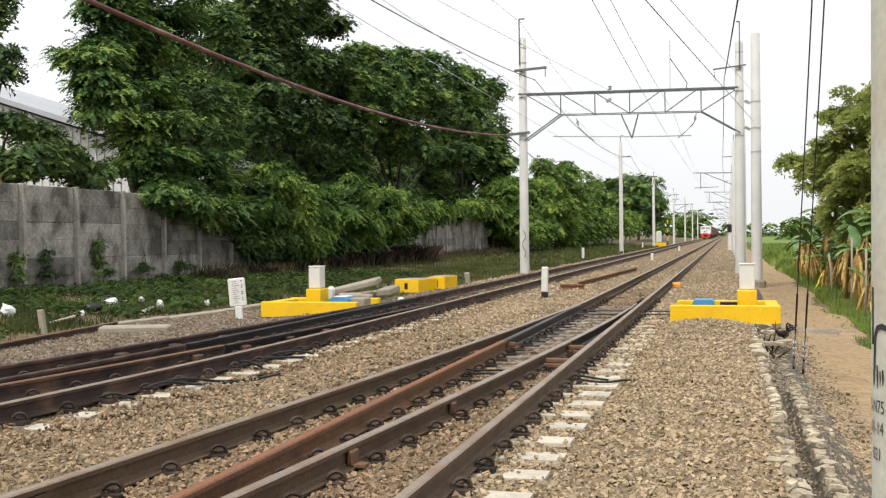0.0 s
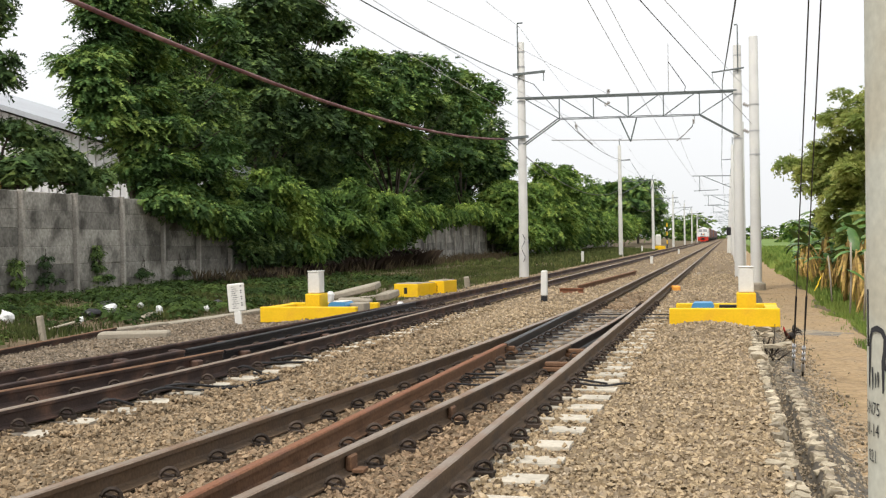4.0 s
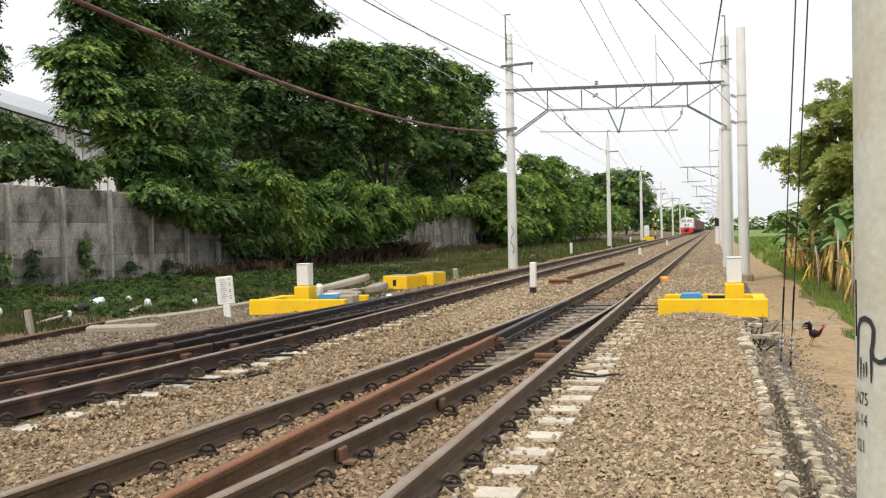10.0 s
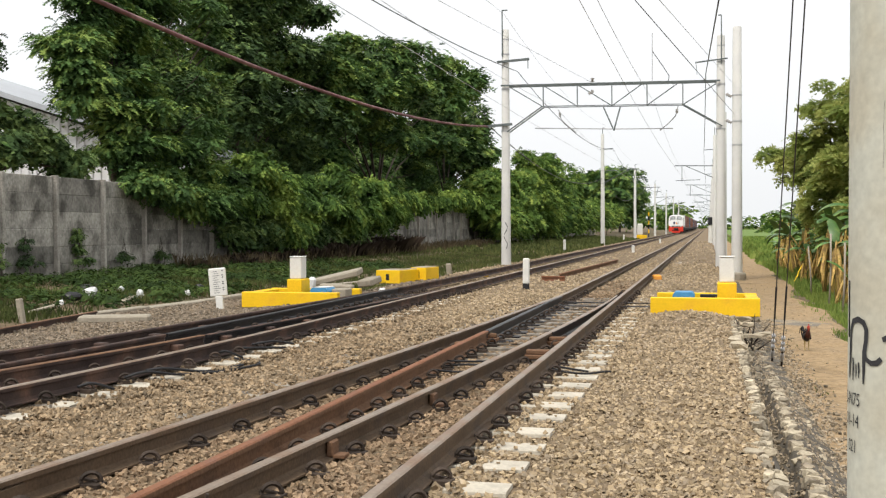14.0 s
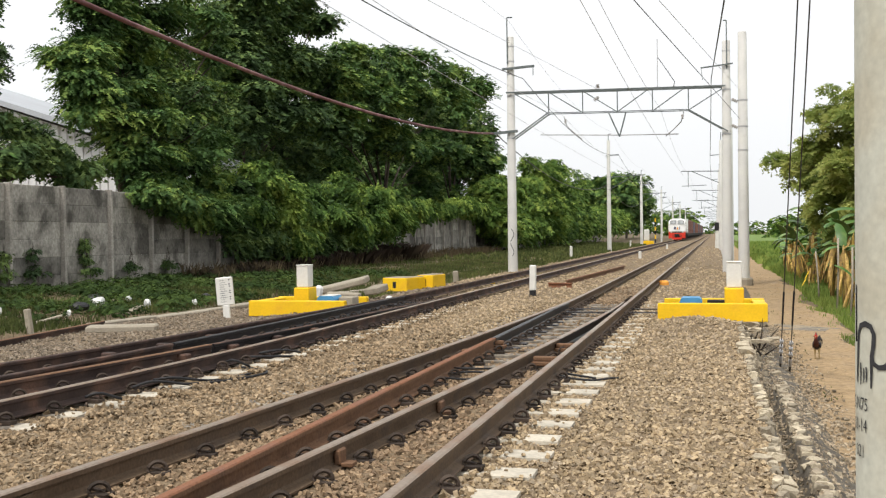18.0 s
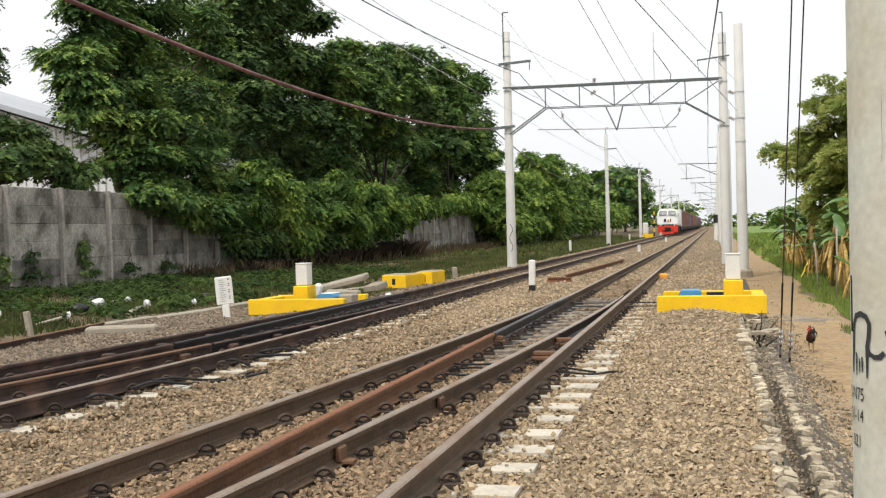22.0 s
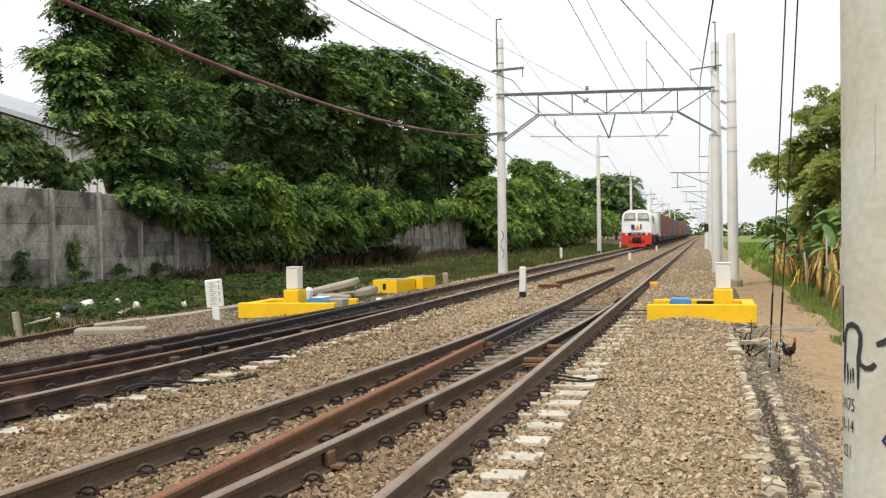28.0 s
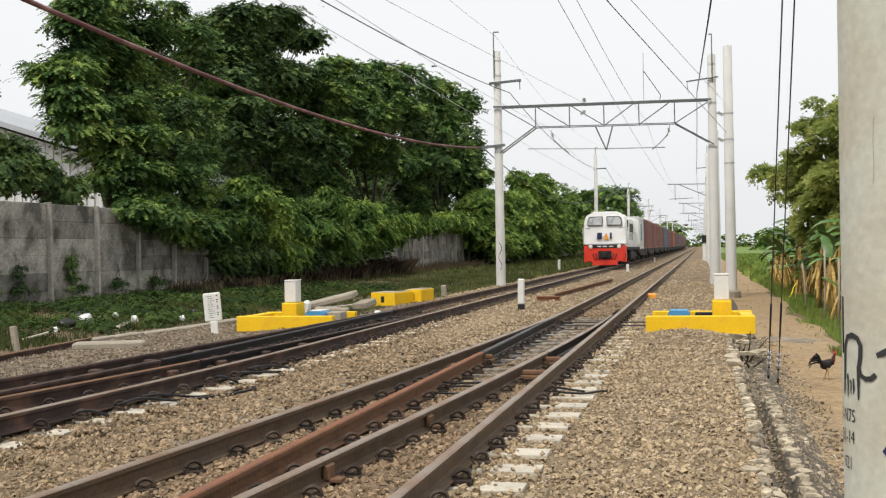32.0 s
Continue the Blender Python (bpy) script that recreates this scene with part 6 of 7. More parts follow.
def clumps(blobs, per, r0, r1, seed, flat=0.62, low=0.4):
    """Small uneven clumps spread over and inside larger crown forms."""
    r = np.random.default_rng(seed)
    out = []
    for x, y, z, a, b, c in blobs:
        n = max(5, int(per * (a * b + b * c + a * c) / 3))
        for _ in range(n):
            d = r.normal(0, 1, 3)
            d[2] = d[2] * 0.9 + 0.15
            d /= np.linalg.norm(d)
            f = r.uniform(0.62, 1.04)
            q = r.uniform(r0, r1)
            s = 0.55 * q
            out.append((x + d[0] * max(a - s, 0.3 * a) * f, y + d[1] * max(b - s, 0.3 * b) * f, max(low, z + d[2] * max(c - s * flat, 0.4 * c) * f), q * r.uniform(0.8, 1.4), q * r.uniform(0.8, 1.4), q * flat))
    return out


def tree(base, blobs, n, label, seed, material="fol_dark", spray=0.55, leaf=0.19, droop=0.65, per=1.5, r0=0.55, r1=1.15, category="tree", group="", inner=0, girth=0.24, flat=0.55, pairs=4, within="fol_dark_shaded", **kw):
    ob = empty("tree", Matrix(), label, category, group)
    part("trunk", limbs(base, blobs, girth), None, ob)
    part("crown", fronds("crown", clumps(blobs, per, r0, r1, seed, flat), n, spray, leaf, droop, M[material], seed, pairs, **kw), None, ob)
    # Inner leaves get a darker material that carries the crown's inner shade.
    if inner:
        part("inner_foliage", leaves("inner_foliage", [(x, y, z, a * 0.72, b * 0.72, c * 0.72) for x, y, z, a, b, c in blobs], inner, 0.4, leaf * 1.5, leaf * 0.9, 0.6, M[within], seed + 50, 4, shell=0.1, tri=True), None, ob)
    return ob


tree((-21, 35, 0.1), [(-19.3, 35.9, 6.7, 1.7, 1.7, 0.9), (-19.6, 33.5, 6.7, 1.5, 1.5, 0.8), (-19.3, 32.1, 5.3, 1.5, 1.5, 0.9), (-19, 35.1, 5.2, 1.6, 1.6, 1), (-18.9, 32.3, 4, 1.3, 1.3, 0.8), (-18.5, 35, 3.8, 1.3, 1.3, 0.8), (-18.8, 37.9, 4.7, 0.9, 0.9, 0.9), (-20.8, 34.2, 8.5, 1.3, 1.3, 1), (-21, 37.3, 9, 1.7, 1.7, 1.1), (-20.2, 32.6, 6.2, 0.7, 0.7, 0.8), (-19.9, 31.0, 5.7, 0.7, 0.7, 0.9), (-20.5, 31.9, 7.5, 0.6, 0.6, 0.6), (-20.6, 31.0, 7.3, 0.35, 0.35, 0.25), (-20.1, 30.7, 6.5, 0.4, 0.4, 0.4), (-20.9, 32.3, 9.8, 0.7, 0.7, 0.8), (-20.7, 32.8, 8.9, 0.7, 0.7, 0.9), (-21.2, 33.6, 10.6, 1.0, 1.0, 0.8), (-20.6, 33.2, 9.6, 0.9, 0.9, 0.9), (-21.5, 36.5, 10.3, 2.2, 2.2, 1), (-21.5, 41.1, 10.7, 1.5, 1.5, 1.1), (-18.0, 33.4, 2.6, 0.9, 0.9, 0.4), (-17.6, 30.7, 2.8, 0.5, 0.6, 0.35), (-17.6, 32.0, 2.5, 0.6, 0.7, 0.45), (-17.6, 33.7, 2.2, 0.6, 0.8, 0.5), (-17.5, 35.2, 1.9, 0.5, 0.8, 0.5), (-18.3, 32.4, 3.0, 0.7, 0.7, 0.4), (-17.8, 35.2, 2.4, 0.8, 0.9, 0.5), (-21, 34.5, 7.8, 1.1, 1.1, 0.7), (-20.8, 37, 7.9, 1.4, 1.4, 0.7), (-21.2, 41.5, 9.3, 1.3, 1.3, 1), (-20.2, 39.8, 6.9, 1, 1, 1.2), (-20, 35.9, 6.2, 1.3, 1.3, 0.8), (-20.4, 33.5, 6.4, 0.9, 0.9, 0.6), (-18.2, 35.7, 3.1, 0.7, 0.7, 0.6), (-18.3, 37.1, 3.5, 0.7, 0.7, 0.7)], 62000, "large green feathery-leaved tree overhanging the concrete wall", 11, spray=0.31, leaf=0.092, droop=0.5, per=3.0, r0=0.36, r1=0.78, flat=0.42, pairs=4, inner=5200, lump=0.5, roll=0.4)
tree((-23, 49, 0.2), [(-23, 49.4, 12.5, 2.4, 2.4, 1.6), (-23, 54.2, 13.6, 1.9, 1.9, 1.5), (-22.5, 47.6, 9.9, 2.1, 2.1, 1.6), (-22.8, 53.7, 10.8, 2.2, 2.2, 1.6), (-21.5, 46.0, 7.2, 1.8, 1.8, 1.6), (-22, 52.0, 7.5, 2.1, 2.1, 1.8), (-23.7, 49.7, 5.5, 1.6, 1.6, 0.9), (-24.0, 56.6, 5.9, 1.8, 1.8, 1), (-23.2, 59.4, 14.1, 0.6, 0.6, 0.5), (-23, 59.6, 10.1, 1.7, 1.7, 1.6), (-24.7, 50.7, 4.7, 1.6, 1.6, 0.9), (-25.0, 58.4, 4.7, 1.8, 1.8, 0.9), (-23.4, 47.7, 11.3, 1.2, 1.2, 1.4), (-23.6, 53.5, 12.1, 1.9, 1.9, 1.3), (-23, 51.4, 9, 1.8, 1.8, 1.2), (-23.5, 57.8, 11.5, 1.4, 1.4, 1.4), (-23.4, 50.4, 4.6, 1.3, 1.3, 0.8), (-23.4, 56.6, 4.6, 1.5, 1.5, 0.7)], 32000, "tall dense dark-green tree behind the wall", 12, "fol_dark_shaded", girth=0.13, leaf=0.15, spray=0.42, droop=0.5, per=1.7, r0=0.5, r1=1.05, flat=0.42, pairs=3, inner=7000, lump=0.5, roll=0.4)
tree((-22, 69, 0.2), [(-22, 59.8, 10.7, 1.6, 1.6, 1.6), (-22, 65.1, 12.4, 2.1, 2.1, 1.4), (-22, 74.1, 13.7, 2.1, 2.1, 1.6), (-21.2, 63.8, 9.4, 2.7, 2.7, 1.6), (-21, 57.0, 7.4, 1.8, 1.8, 1.5), (-20.6, 66.6, 7.5, 2.4, 2.4, 1.7), (-23.4, 63.4, 5.8, 1.8, 1.8, 0.9), (-21.5, 78.4, 10.7, 2.2, 2.2, 2.2), (-24.7, 64.2, 5.0, 1.5, 1.5, 0.9), (-25.0, 73.2, 5.9, 2.2, 2.2, 1.3), (-25.0, 83.6, 6.4, 2.5, 2.5, 1.5), (-22, 80.1, 7.8, 2.2, 2.2, 1.8), (-23.7, 72.7, 5.0, 1.8, 1.8, 0.8), (-23.7, 81.8, 5.6, 2, 2, 0.9), (-22.5, 63.2, 10.1, 1.8, 1.8, 1.5), (-22.6, 73.2, 12.2, 2.5, 2.5, 1.2), (-22.6, 66.8, 11.3, 1.5, 1.5, 1.1), (-23.4, 65.5, 4.2, 1.7, 1.7, 0.7), (-23.2, 72.2, 4.2, 1.8, 1.8, 0.7), (-23.2, 80.5, 4.4, 2, 2, 0.7)], 30000, "tall dense dark-green tree behind the wall", 13, girth=0.13, leaf=0.17, spray=0.46, droop=0.5, per=1.5, r0=0.6, r1=1.15, flat=0.45, pairs=3, inner=6200, lump=0.5, roll=0.4)
tree((-22, 88, 0.2), [(-22, 85.7, 13.8, 1.9, 1.9, 1.7), (-22, 95.1, 14.1, 2.2, 2.2, 2.1), (-22, 101.1, 12, 1.9, 1.9, 2.5), (-21.5, 85.5, 10.2, 2.6, 2.6, 2.1), (-20.8, 79.0, 7.7, 2.6, 2.6, 1.1), (-21, 94.0, 9.5, 2.1, 2.1, 1.3), (-25.2, 95.6, 7.0, 2.8, 2.8, 1.4), (-22.5, 100.5, 7.6, 2.8, 2.8, 1.9), (-22, 91.5, 9.1, 2.5, 2.5, 1.8), (-23.7, 91.1, 6.8, 2.7, 2.7, 1.6), (-20.5, 91.6, 7.5, 2.5, 2.5, 1.5), (-22.5, 89.5, 12.4, 2.5, 2.5, 2), (-23.2, 88.8, 5.0, 2.2, 2.2, 1)], 18000, "tall dense dark-green tree behind the wall", 14, girth=0.13, leaf=0.21, spray=0.55, droop=0.5, per=1.4, r0=0.7, r1=1.25, flat=0.45, pairs=3, inner=4200, lump=0.5, roll=0.4)
# Understorey in the darker leaves, with forest shade put into their colour.
for i, y in enumerate((45, 51.5, 58, 66, 75, 86, 98)):
    x = -26.0 + 0.3 * math.sin(i * 2.1)
    tree((x, y, 0.2), [(x, y, 3.4, 2.0, 3.4, 3.0), (x - 0.6, y + 2.6, 6.4, 2.0, 3.2, 2.6), (x + 0.5, y - 2.2, 5.6, 1.8, 2.8, 2.4), (x - 0.4, y, 8.6, 1.8, 3.4, 2.0)], 6500, "dark understorey tree in the shade behind the wall", 60 + i, "fol_dark_shaded", leaf=0.26, spray=0.55, droop=0.8, per=1.6, r0=0.6, r1=1.2, pairs=3, inner=3200, girth=0.14, group="understorey trees")
tree((-20, 25.5, 0.2), [(-19.6, 25.2, 7.7, 0.2, 0.2, 0.8), (-19.6, 25.3, 6.3, 0.3, 0.3, 0.6), (-19.6, 25.8, 4.7, 0.3, 0.3, 0.2), (-19.8, 26.9, 4.5, 0.6, 0.6, 0.3), (-19.4, 27.2, 4.2, 0.5, 0.5, 0.3), (-19.2, 25.8, 3.8, 0.6, 0.6, 0.4), (-19.4, 28, 4, 0.2, 0.2, 0.2), (-19, 28.1, 3.4, 0.3, 0.3, 0.3), (-18.8, 28.8, 3.4, 0.3, 0.3, 0.3), (-19.2, 25.8, 3.4, 0.6, 0.6, 0.2), (-19.2, 27.1, 3.5, 0.5, 0.5, 0.2), (-19.2, 28.1, 3.7, 0.3, 0.3, 0.2), (-18.8, 28.2, 3.1, 0.3, 0.3, 0.2)], 4200, "dark tree and shrubs beside the shed", 15, "fol_dark_shaded", leaf=0.12, spray=0.26, r0=0.2, r1=0.4, per=14, inner=700, girth=0.1)
tree((-19, 235, 0), [(-21, 215, 8.2, 7, 9, 5.6), (-19.5, 237, 9, 6, 9, 5.2), (-18.2, 256, 7.2, 4.2, 7, 5.4)], 7000, "distant dark-green tree clump by the line", 16, leaf=0.7, spray=1.2, per=0.9, r0=1.0, r1=1.9, inner=1500)
def creeper(forms, n, seed, far, material, label, low):
    """A thicket of drooping creeper: mounds along the wall top and curtains hanging from them."""
    ob = empty("creeper_bush", Matrix(), label, "bush", "bushes on the wall")
    x, y = forms[0][:2]
    part("stem", limbs((x - 0.4, y, 0.1), [(p, q, w, u * 0.7, v * 0.7, t * 0.6) for p, q, w, u, v, t in forms[:3]], 0.05), None, ob)
    cl = clumps(forms, 1.5 if far else 4.0, 0.6 if far else 0.26, 1.3 if far else 0.6, seed, 0.6, low)
    part("leafage", fronds("leafage", cl, n, 0.5 if far else 0.24, 0.22 if far else 0.095, 0.6 if far else 0.8, M[material], seed, 3, 0.9, 0.5, 0.4, 0.6), None, ob)
    # The inner mass has its shade in the leaf colour.
    part("inner_foliage", leaves("inner_foliage", [(p - 0.25, q, max(w, low + t * 0.5), u * 0.6, v * 0.75, t * 0.62) for p, q, w, u, v, t in forms], 1000, 0.4, 0.4 if far else 0.2, 0.25 if far else 0.12, 0.8, M["fol_dark_shaded"], seed + 40, 4, shell=0.1, tri=True), None, ob)


NEAR_CREEPER = "sprawling bright-green creeper thicket covering the wall"
for k, forms in enumerate((
        ((-17.3, 38.0, 3.5, 0.9, 1.5, 0.8), (-17.0, 37.5, 2.6, 0.8, 1.2, 0.9), (-16.8, 39.6, 2.2, 0.7, 0.9, 1.0), (-16.6, 40.8, 1.3, 0.5, 0.8, 0.8)),
        ((-17.3, 42.3, 3.0, 0.9, 1.8, 0.6), (-17.0, 43.6, 2.4, 0.9, 1.6, 0.7), (-16.9, 41.6, 1.7, 0.5, 0.8, 0.9)),
        ((-17.2, 47.2, 3.5, 1.0, 1.9, 0.7), (-16.8, 46.4, 2.6, 0.9, 1.9, 0.8), (-16.5, 48.0, 2.0, 0.8, 1.6, 1.0)),
        ((-17.0, 50.8, 2.9, 1.0, 2.0, 0.8), (-16.5, 51.0, 2.0, 0.9, 1.8, 1.1), (-16.4, 53.4, 1.8, 0.8, 1.5, 1.2), (-17.2, 54.0, 3.0, 0.8, 1.8, 0.6)))):
    creeper(forms, 10500, 90 + k, False, "fol_mid", NEAR_CREEPER, 0.75)
# Shade under the creepers is put into this one's leaf colour.
creeper(((-17.35, 36.8, 1.7, 0.35, 1.0, 1.1), (-17.2, 38.6, 1.0, 0.5, 1.5, 0.7), (-17.3, 40.2, 1.4, 0.4, 1.2, 1.0), (-17.3, 44.6, 1.2, 0.4, 1.8, 0.8), (-17.2, 49.5, 0.8, 0.4, 2.0, 0.5)), 6500, 110, False, "fol_dark_shaded", "dark shaded creeper at the foot of the wall", 0.2)
for k, (y, z, b, c) in enumerate(((83, 3.6, 4.6, 2.4), (92, 4.6, 5.4, 3.0), (103, 5.2, 6.0, 3.4), (116, 5.6, 7.0, 3.6), (131, 5.2, 8.0, 3.4))):
    forms = ((-17.4, y, z, 2.0, b, c), (-16.4, y - b * 0.4, z * 0.55, 1.5, b * 0.6, c * 0.75), (-16.6, y + b * 0.5, z * 0.6, 1.4, b * 0.6, c * 0.7), (-16.2, y, 1.6, 1.1, b * 0.9, 1.2), (-17.4, y - b * 0.6, z * 0.9, 1.6, b * 0.4, c * 0.6))
    creeper(forms, 9000, 96 + k, True, "fol_sun" if k < 3 else "fol_mid", "tall bright-green thicket rising over the wall", 0.8)
for k, (y, b) in enumerate(((152, 12), (182, 16))):
    creeper(((-16.6, y, 2.9, 2.0, b, 2.4), (-16.0, y - b * 0.5, 2.6, 1.6, b * 0.5, 2.2), (-16.2, y + b * 0.4, 3.2, 1.6, b * 0.5, 2.4)), 2600, 104 + k, True, "fol_sun", "tall bright-green thicket rising over the wall", 0.8)
for i, bx in enumerate(((-17.8, 59, 3.0, 0.6, 3.4, 0.5), (-17.8, 66, 3.1, 0.6, 4.2, 0.6), (-17.7, 74, 3.4, 0.8, 4.4, 0.8))):
    ob = empty("creeper_bush", Matrix(), "green creeper curtain hanging over the wall top", "bush", "bushes on the wall")
    part("leafage", fronds("leafage", clumps([bx], 6, 0.3, 0.6, 120 + i), 4600, 0.28, 0.12, 1.3, M["fol_mid"], 70 + i, 3, 0.3, 0.35, 0.4, 0.7), None, ob)
tree((5.6, 37, -0.8), [(5.4, 37.5, 5.0, 2.2, 2.6, 1.0), (4.7, 40.0, 4.3, 1.9, 2.4, 0.7), (6.6, 36, 5.8, 2.2, 3, 1.0), (4.6, 37, 3.2, 1.3, 1.8, 0.8), (6.0, 33, 3.8, 1.8, 2.2, 1.4), (3.4, 41.5, 3.7, 1.3, 2.0, 0.35), (4.9, 36, 2.2, 1.0, 1.4, 0.8), (5.3, 36, 1.2, 0.9, 1.2, 0.8), (4.4, 36.5, 1.7, 0.7, 1.2, 0.6), (5.6, 35.5, 2.9, 1.6, 1.8, 1.1), (2.7, 41, 3.9, 0.9, 1.4, 0.2), (4.3, 38.5, 5.2, 1.2, 2.0, 0.4), (5.0, 32, 2.4, 1.2, 1.6, 1.0), (4.2, 39, 3.4, 1.1, 1.6, 0.6), (4.8, 38.5, 2.4, 1.1, 1.5, 0.7), (5.2, 33.5, 1.2, 0.9, 1.2, 0.7), (3.6, 39.5, 4.4, 1.0, 1.4, 0.25), (4.9, 38, 5.9, 1.6, 2.0, 0.5), (3.1, 40, 3.0, 0.8, 1.2, 0.35), (3.9, 38.5, 2.6, 0.9, 1.2, 0.6), (3.7, 38.0, 1.9, 0.7, 1.0, 0.5), (4.3, 37.0, 1.0, 0.8, 1.0, 0.5)], 18000, "spreading olive-green roadside tree with sparse outer twigs", 17, "fol_warm", 0.30, 0.12, 0.35, per=7, r0=0.18, r1=0.42, lump=0.6, inner=500, girth=0.055, pairs=3, within="fol_warm", roll=0.6)
for i, (x, y, z, a, c, n) in enumerate(((4.1, 31.0, -0.1, 0.5, 0.4, 500), (3.9, 34.5, 0.0, 0.6, 0.5, 600), (4.4, 38.0, 0.2, 0.8, 0.6, 700), (3.7, 41.5, 0.1, 0.6, 0.5, 600), (4.2, 46.0, 0.3, 0.8, 0.8, 700), (3.6, 50.0, 0.5, 0.8, 0.9, 800), (4.6, 54.0, 0.7, 1.0, 1.1, 800), (3.5, 57.0, 0.2, 0.8, 0.8, 600))):
    x += 0.55
    tree((x, y, -0.8), [(x, y, z, a, a * 1.3, c), (x + 0.4 * a, y - 0.5 * a, z + 0.5 * c, a * 0.7, a * 0.8, c * 0.6)], n, "yellow-green leafy shrub among the banana plants", 200 + i, "fol_sun", 0.4, 0.22, 0.9, per=8, r0=0.2, r1=0.4, category="shrub", group="shrubs beside the path", girth=0.03)
for i, (y, h, n) in enumerate(((23.5, 0.8, 420), (24.7, 0.9, 360), (27.15, 1.2, 700), (29.6, 0.4, 260), (31.9, 0.4, 260))):
    tree((-17.75, y, -0.1), [(-17.7, y, 0.15, 0.22, 0.45, 0.25), (-17.78, y + 0.08, 0.2 + h * 0.3, 0.14, 0.24, h * 0.25), (-17.82, y - 0.05, 0.2 + h * 0.6, 0.10, 0.14, h * 0.22), (-17.84, y + 0.04, 0.2 + h * 0.85, 0.06, 0.07, h * 0.15)], n, "dark weeds climbing up the concrete wall", 230 + i, "fol_dark_shaded", 0.10, 0.045, 0.7, per=40, r0=0.06, r1=0.16, category="weeds", group="weeds at the wall", girth=0.008, pairs=3)
wood = leaves("far_woods", clumps([(-60, 620, 6, 60, 30, 8), (15, 640, 3, 26, 20, 6), (60, 560, 4, 40, 30, 7), (22, 330, 2.5, 9, 14, 3.5), (130, 500, 5, 60, 30, 8), (-14, 420, 4, 5, 40, 5), (-200, 520, 8, 90, 30, 11)], 0.05, 3, 6, 5), 11000, 1.8, 1.3, 1.1, 0.4, M["fol_mid"], 81, tri=True)
tagged(new("far_woods", wood), "distant hazy line of trees", "trees", kind="stuff")


def blades(name, x, y, z, h, w, material, seed, lean=0.45):
    r = np.random.default_rng(seed)
    n = len(x)
    P = np.stack([x, y, z], -1)
    a = r.uniform(0, 6.283, n)
    o = np.stack([np.cos(a), np.sin(a), 0 * a], -1)
    s = np.stack([-np.sin(a), np.cos(a), 0 * a], -1)
    hh = (h * r.uniform(0.4, 1.25, n))[:, None]
    ln = r.uniform(0.1, 1, n)[:, None] * lean
    mid = P + [0, 0, 1] * hh * 0.6 + o * hh * ln * 0.35
    tip = P + [0, 0, 1] * hh * (1 - 0.25 * ln) + o * hh * ln
    V = np.stack([P - s * w / 2, P + s * w / 2, mid + s * w * 0.4, tip, mid - s * w * 0.4], 1).reshape(-1, 3)
    return arr_mesh(name, V, np.arange(5 * n).reshape(-1, 5), material)


def patchy(n, x0, x1, y0, y1, seed, cut, s=0.8):
    r = np.random.default_rng(seed)
    x, y = r.uniform(x0, x1, n), r.uniform(y0, y1, n)
    k = wob(np.stack([x, y, 0 * x], -1), s, seed) + r.normal(0, 0.25, n) > cut
    return x[k], y[k]


for nm, n, box4, seed, cut, h, w, mt, lab in (
        ("verge_grass", 40000, (-17.6, -11.6, 14, 40), 21, 0.15, 0.17, 0.026, "grass", "green weeds and grass on the verge"),
        ("verge_grass", 30000, (-17.0, -8.5, 25, 62), 22, -0.15, 0.17, 0.035, "grass", "green weeds and grass on the verge"),
        ("verge_grass", 15000, (-17.2, -8.6, 60, 150), 23, -0.3, 0.30, 0.12, "grass", "green weeds and grass on the verge"),
        ("dry_weeds", 5200, (-17.7, -15.8, 32, 80), 24, 0.0, 0.55, 0.014, "dry", "dry brown stalks at the foot of the wall"),
        ("dead_bramble", 1500, (-17.7, -16.2, 32.5, 58), 35, -3.0, 0.95, 0.010, "bramble", "dead dark-brown bramble stems under the creepers"),
        ("dry_weeds", 9000, (-16.8, -9.0, 14, 60), 29, 0.0, 0.18, 0.018, "dry", "dry brown straw among the verge weeds"),
        ("path_grass", 12000, (2.72, 4.9, 20, 36), 25, 0.28, 0.20, 0.026, "field", "fresh green grass at the edge of the path"),
        ("path_grass", 9000, (2.75, 7.5, 34, 60), 26, -0.6, 0.30, 0.05, "field", "fresh green grass at the edge of the path"),
        ("field_grass", 14000, (2.6, 30, 58, 190), 27, -0.9, 0.5, 0.30, "field", "bright green field beyond the path"),
        ("path_grass", 3000, (2.35, 3.0, 19, 34), 31, 0.55, 0.15, 0.024, "field", "fresh green grass at the edge of the path"),
        ("path_weeds", 1600, (0.9, 1.5, 9, 60), 28, 0.3, 0.10, 0.02, "grass", "small weeds beside the path")):
    x, y = patchy(n, *box4, seed, cut)
    tagged(new(nm, blades(nm, x, y, verge_z(x, y) - 0.02, h, w, M[mt], seed, 0.8 if nm == "dead_bramble" else 0.45)), lab, "grass", kind="stuff")
wx, wy = patchy(3000, -17.6, -11.7, 15, 42, 33, 0.05, 0.7)
weeds = leaves("verge_weeds", [(a, b, float(gz(a)) + 0.08, 0.35, 0.35, 0.17) for a, b in zip(wx[:640], wy[:640])], 15000, 0.15, 0.08, 0.055, 0.5, M["weed"], 34, tri=True)
tagged(new("verge_weeds", weeds), "low broad-leaved weeds on the verge", "weeds", kind="stuff")


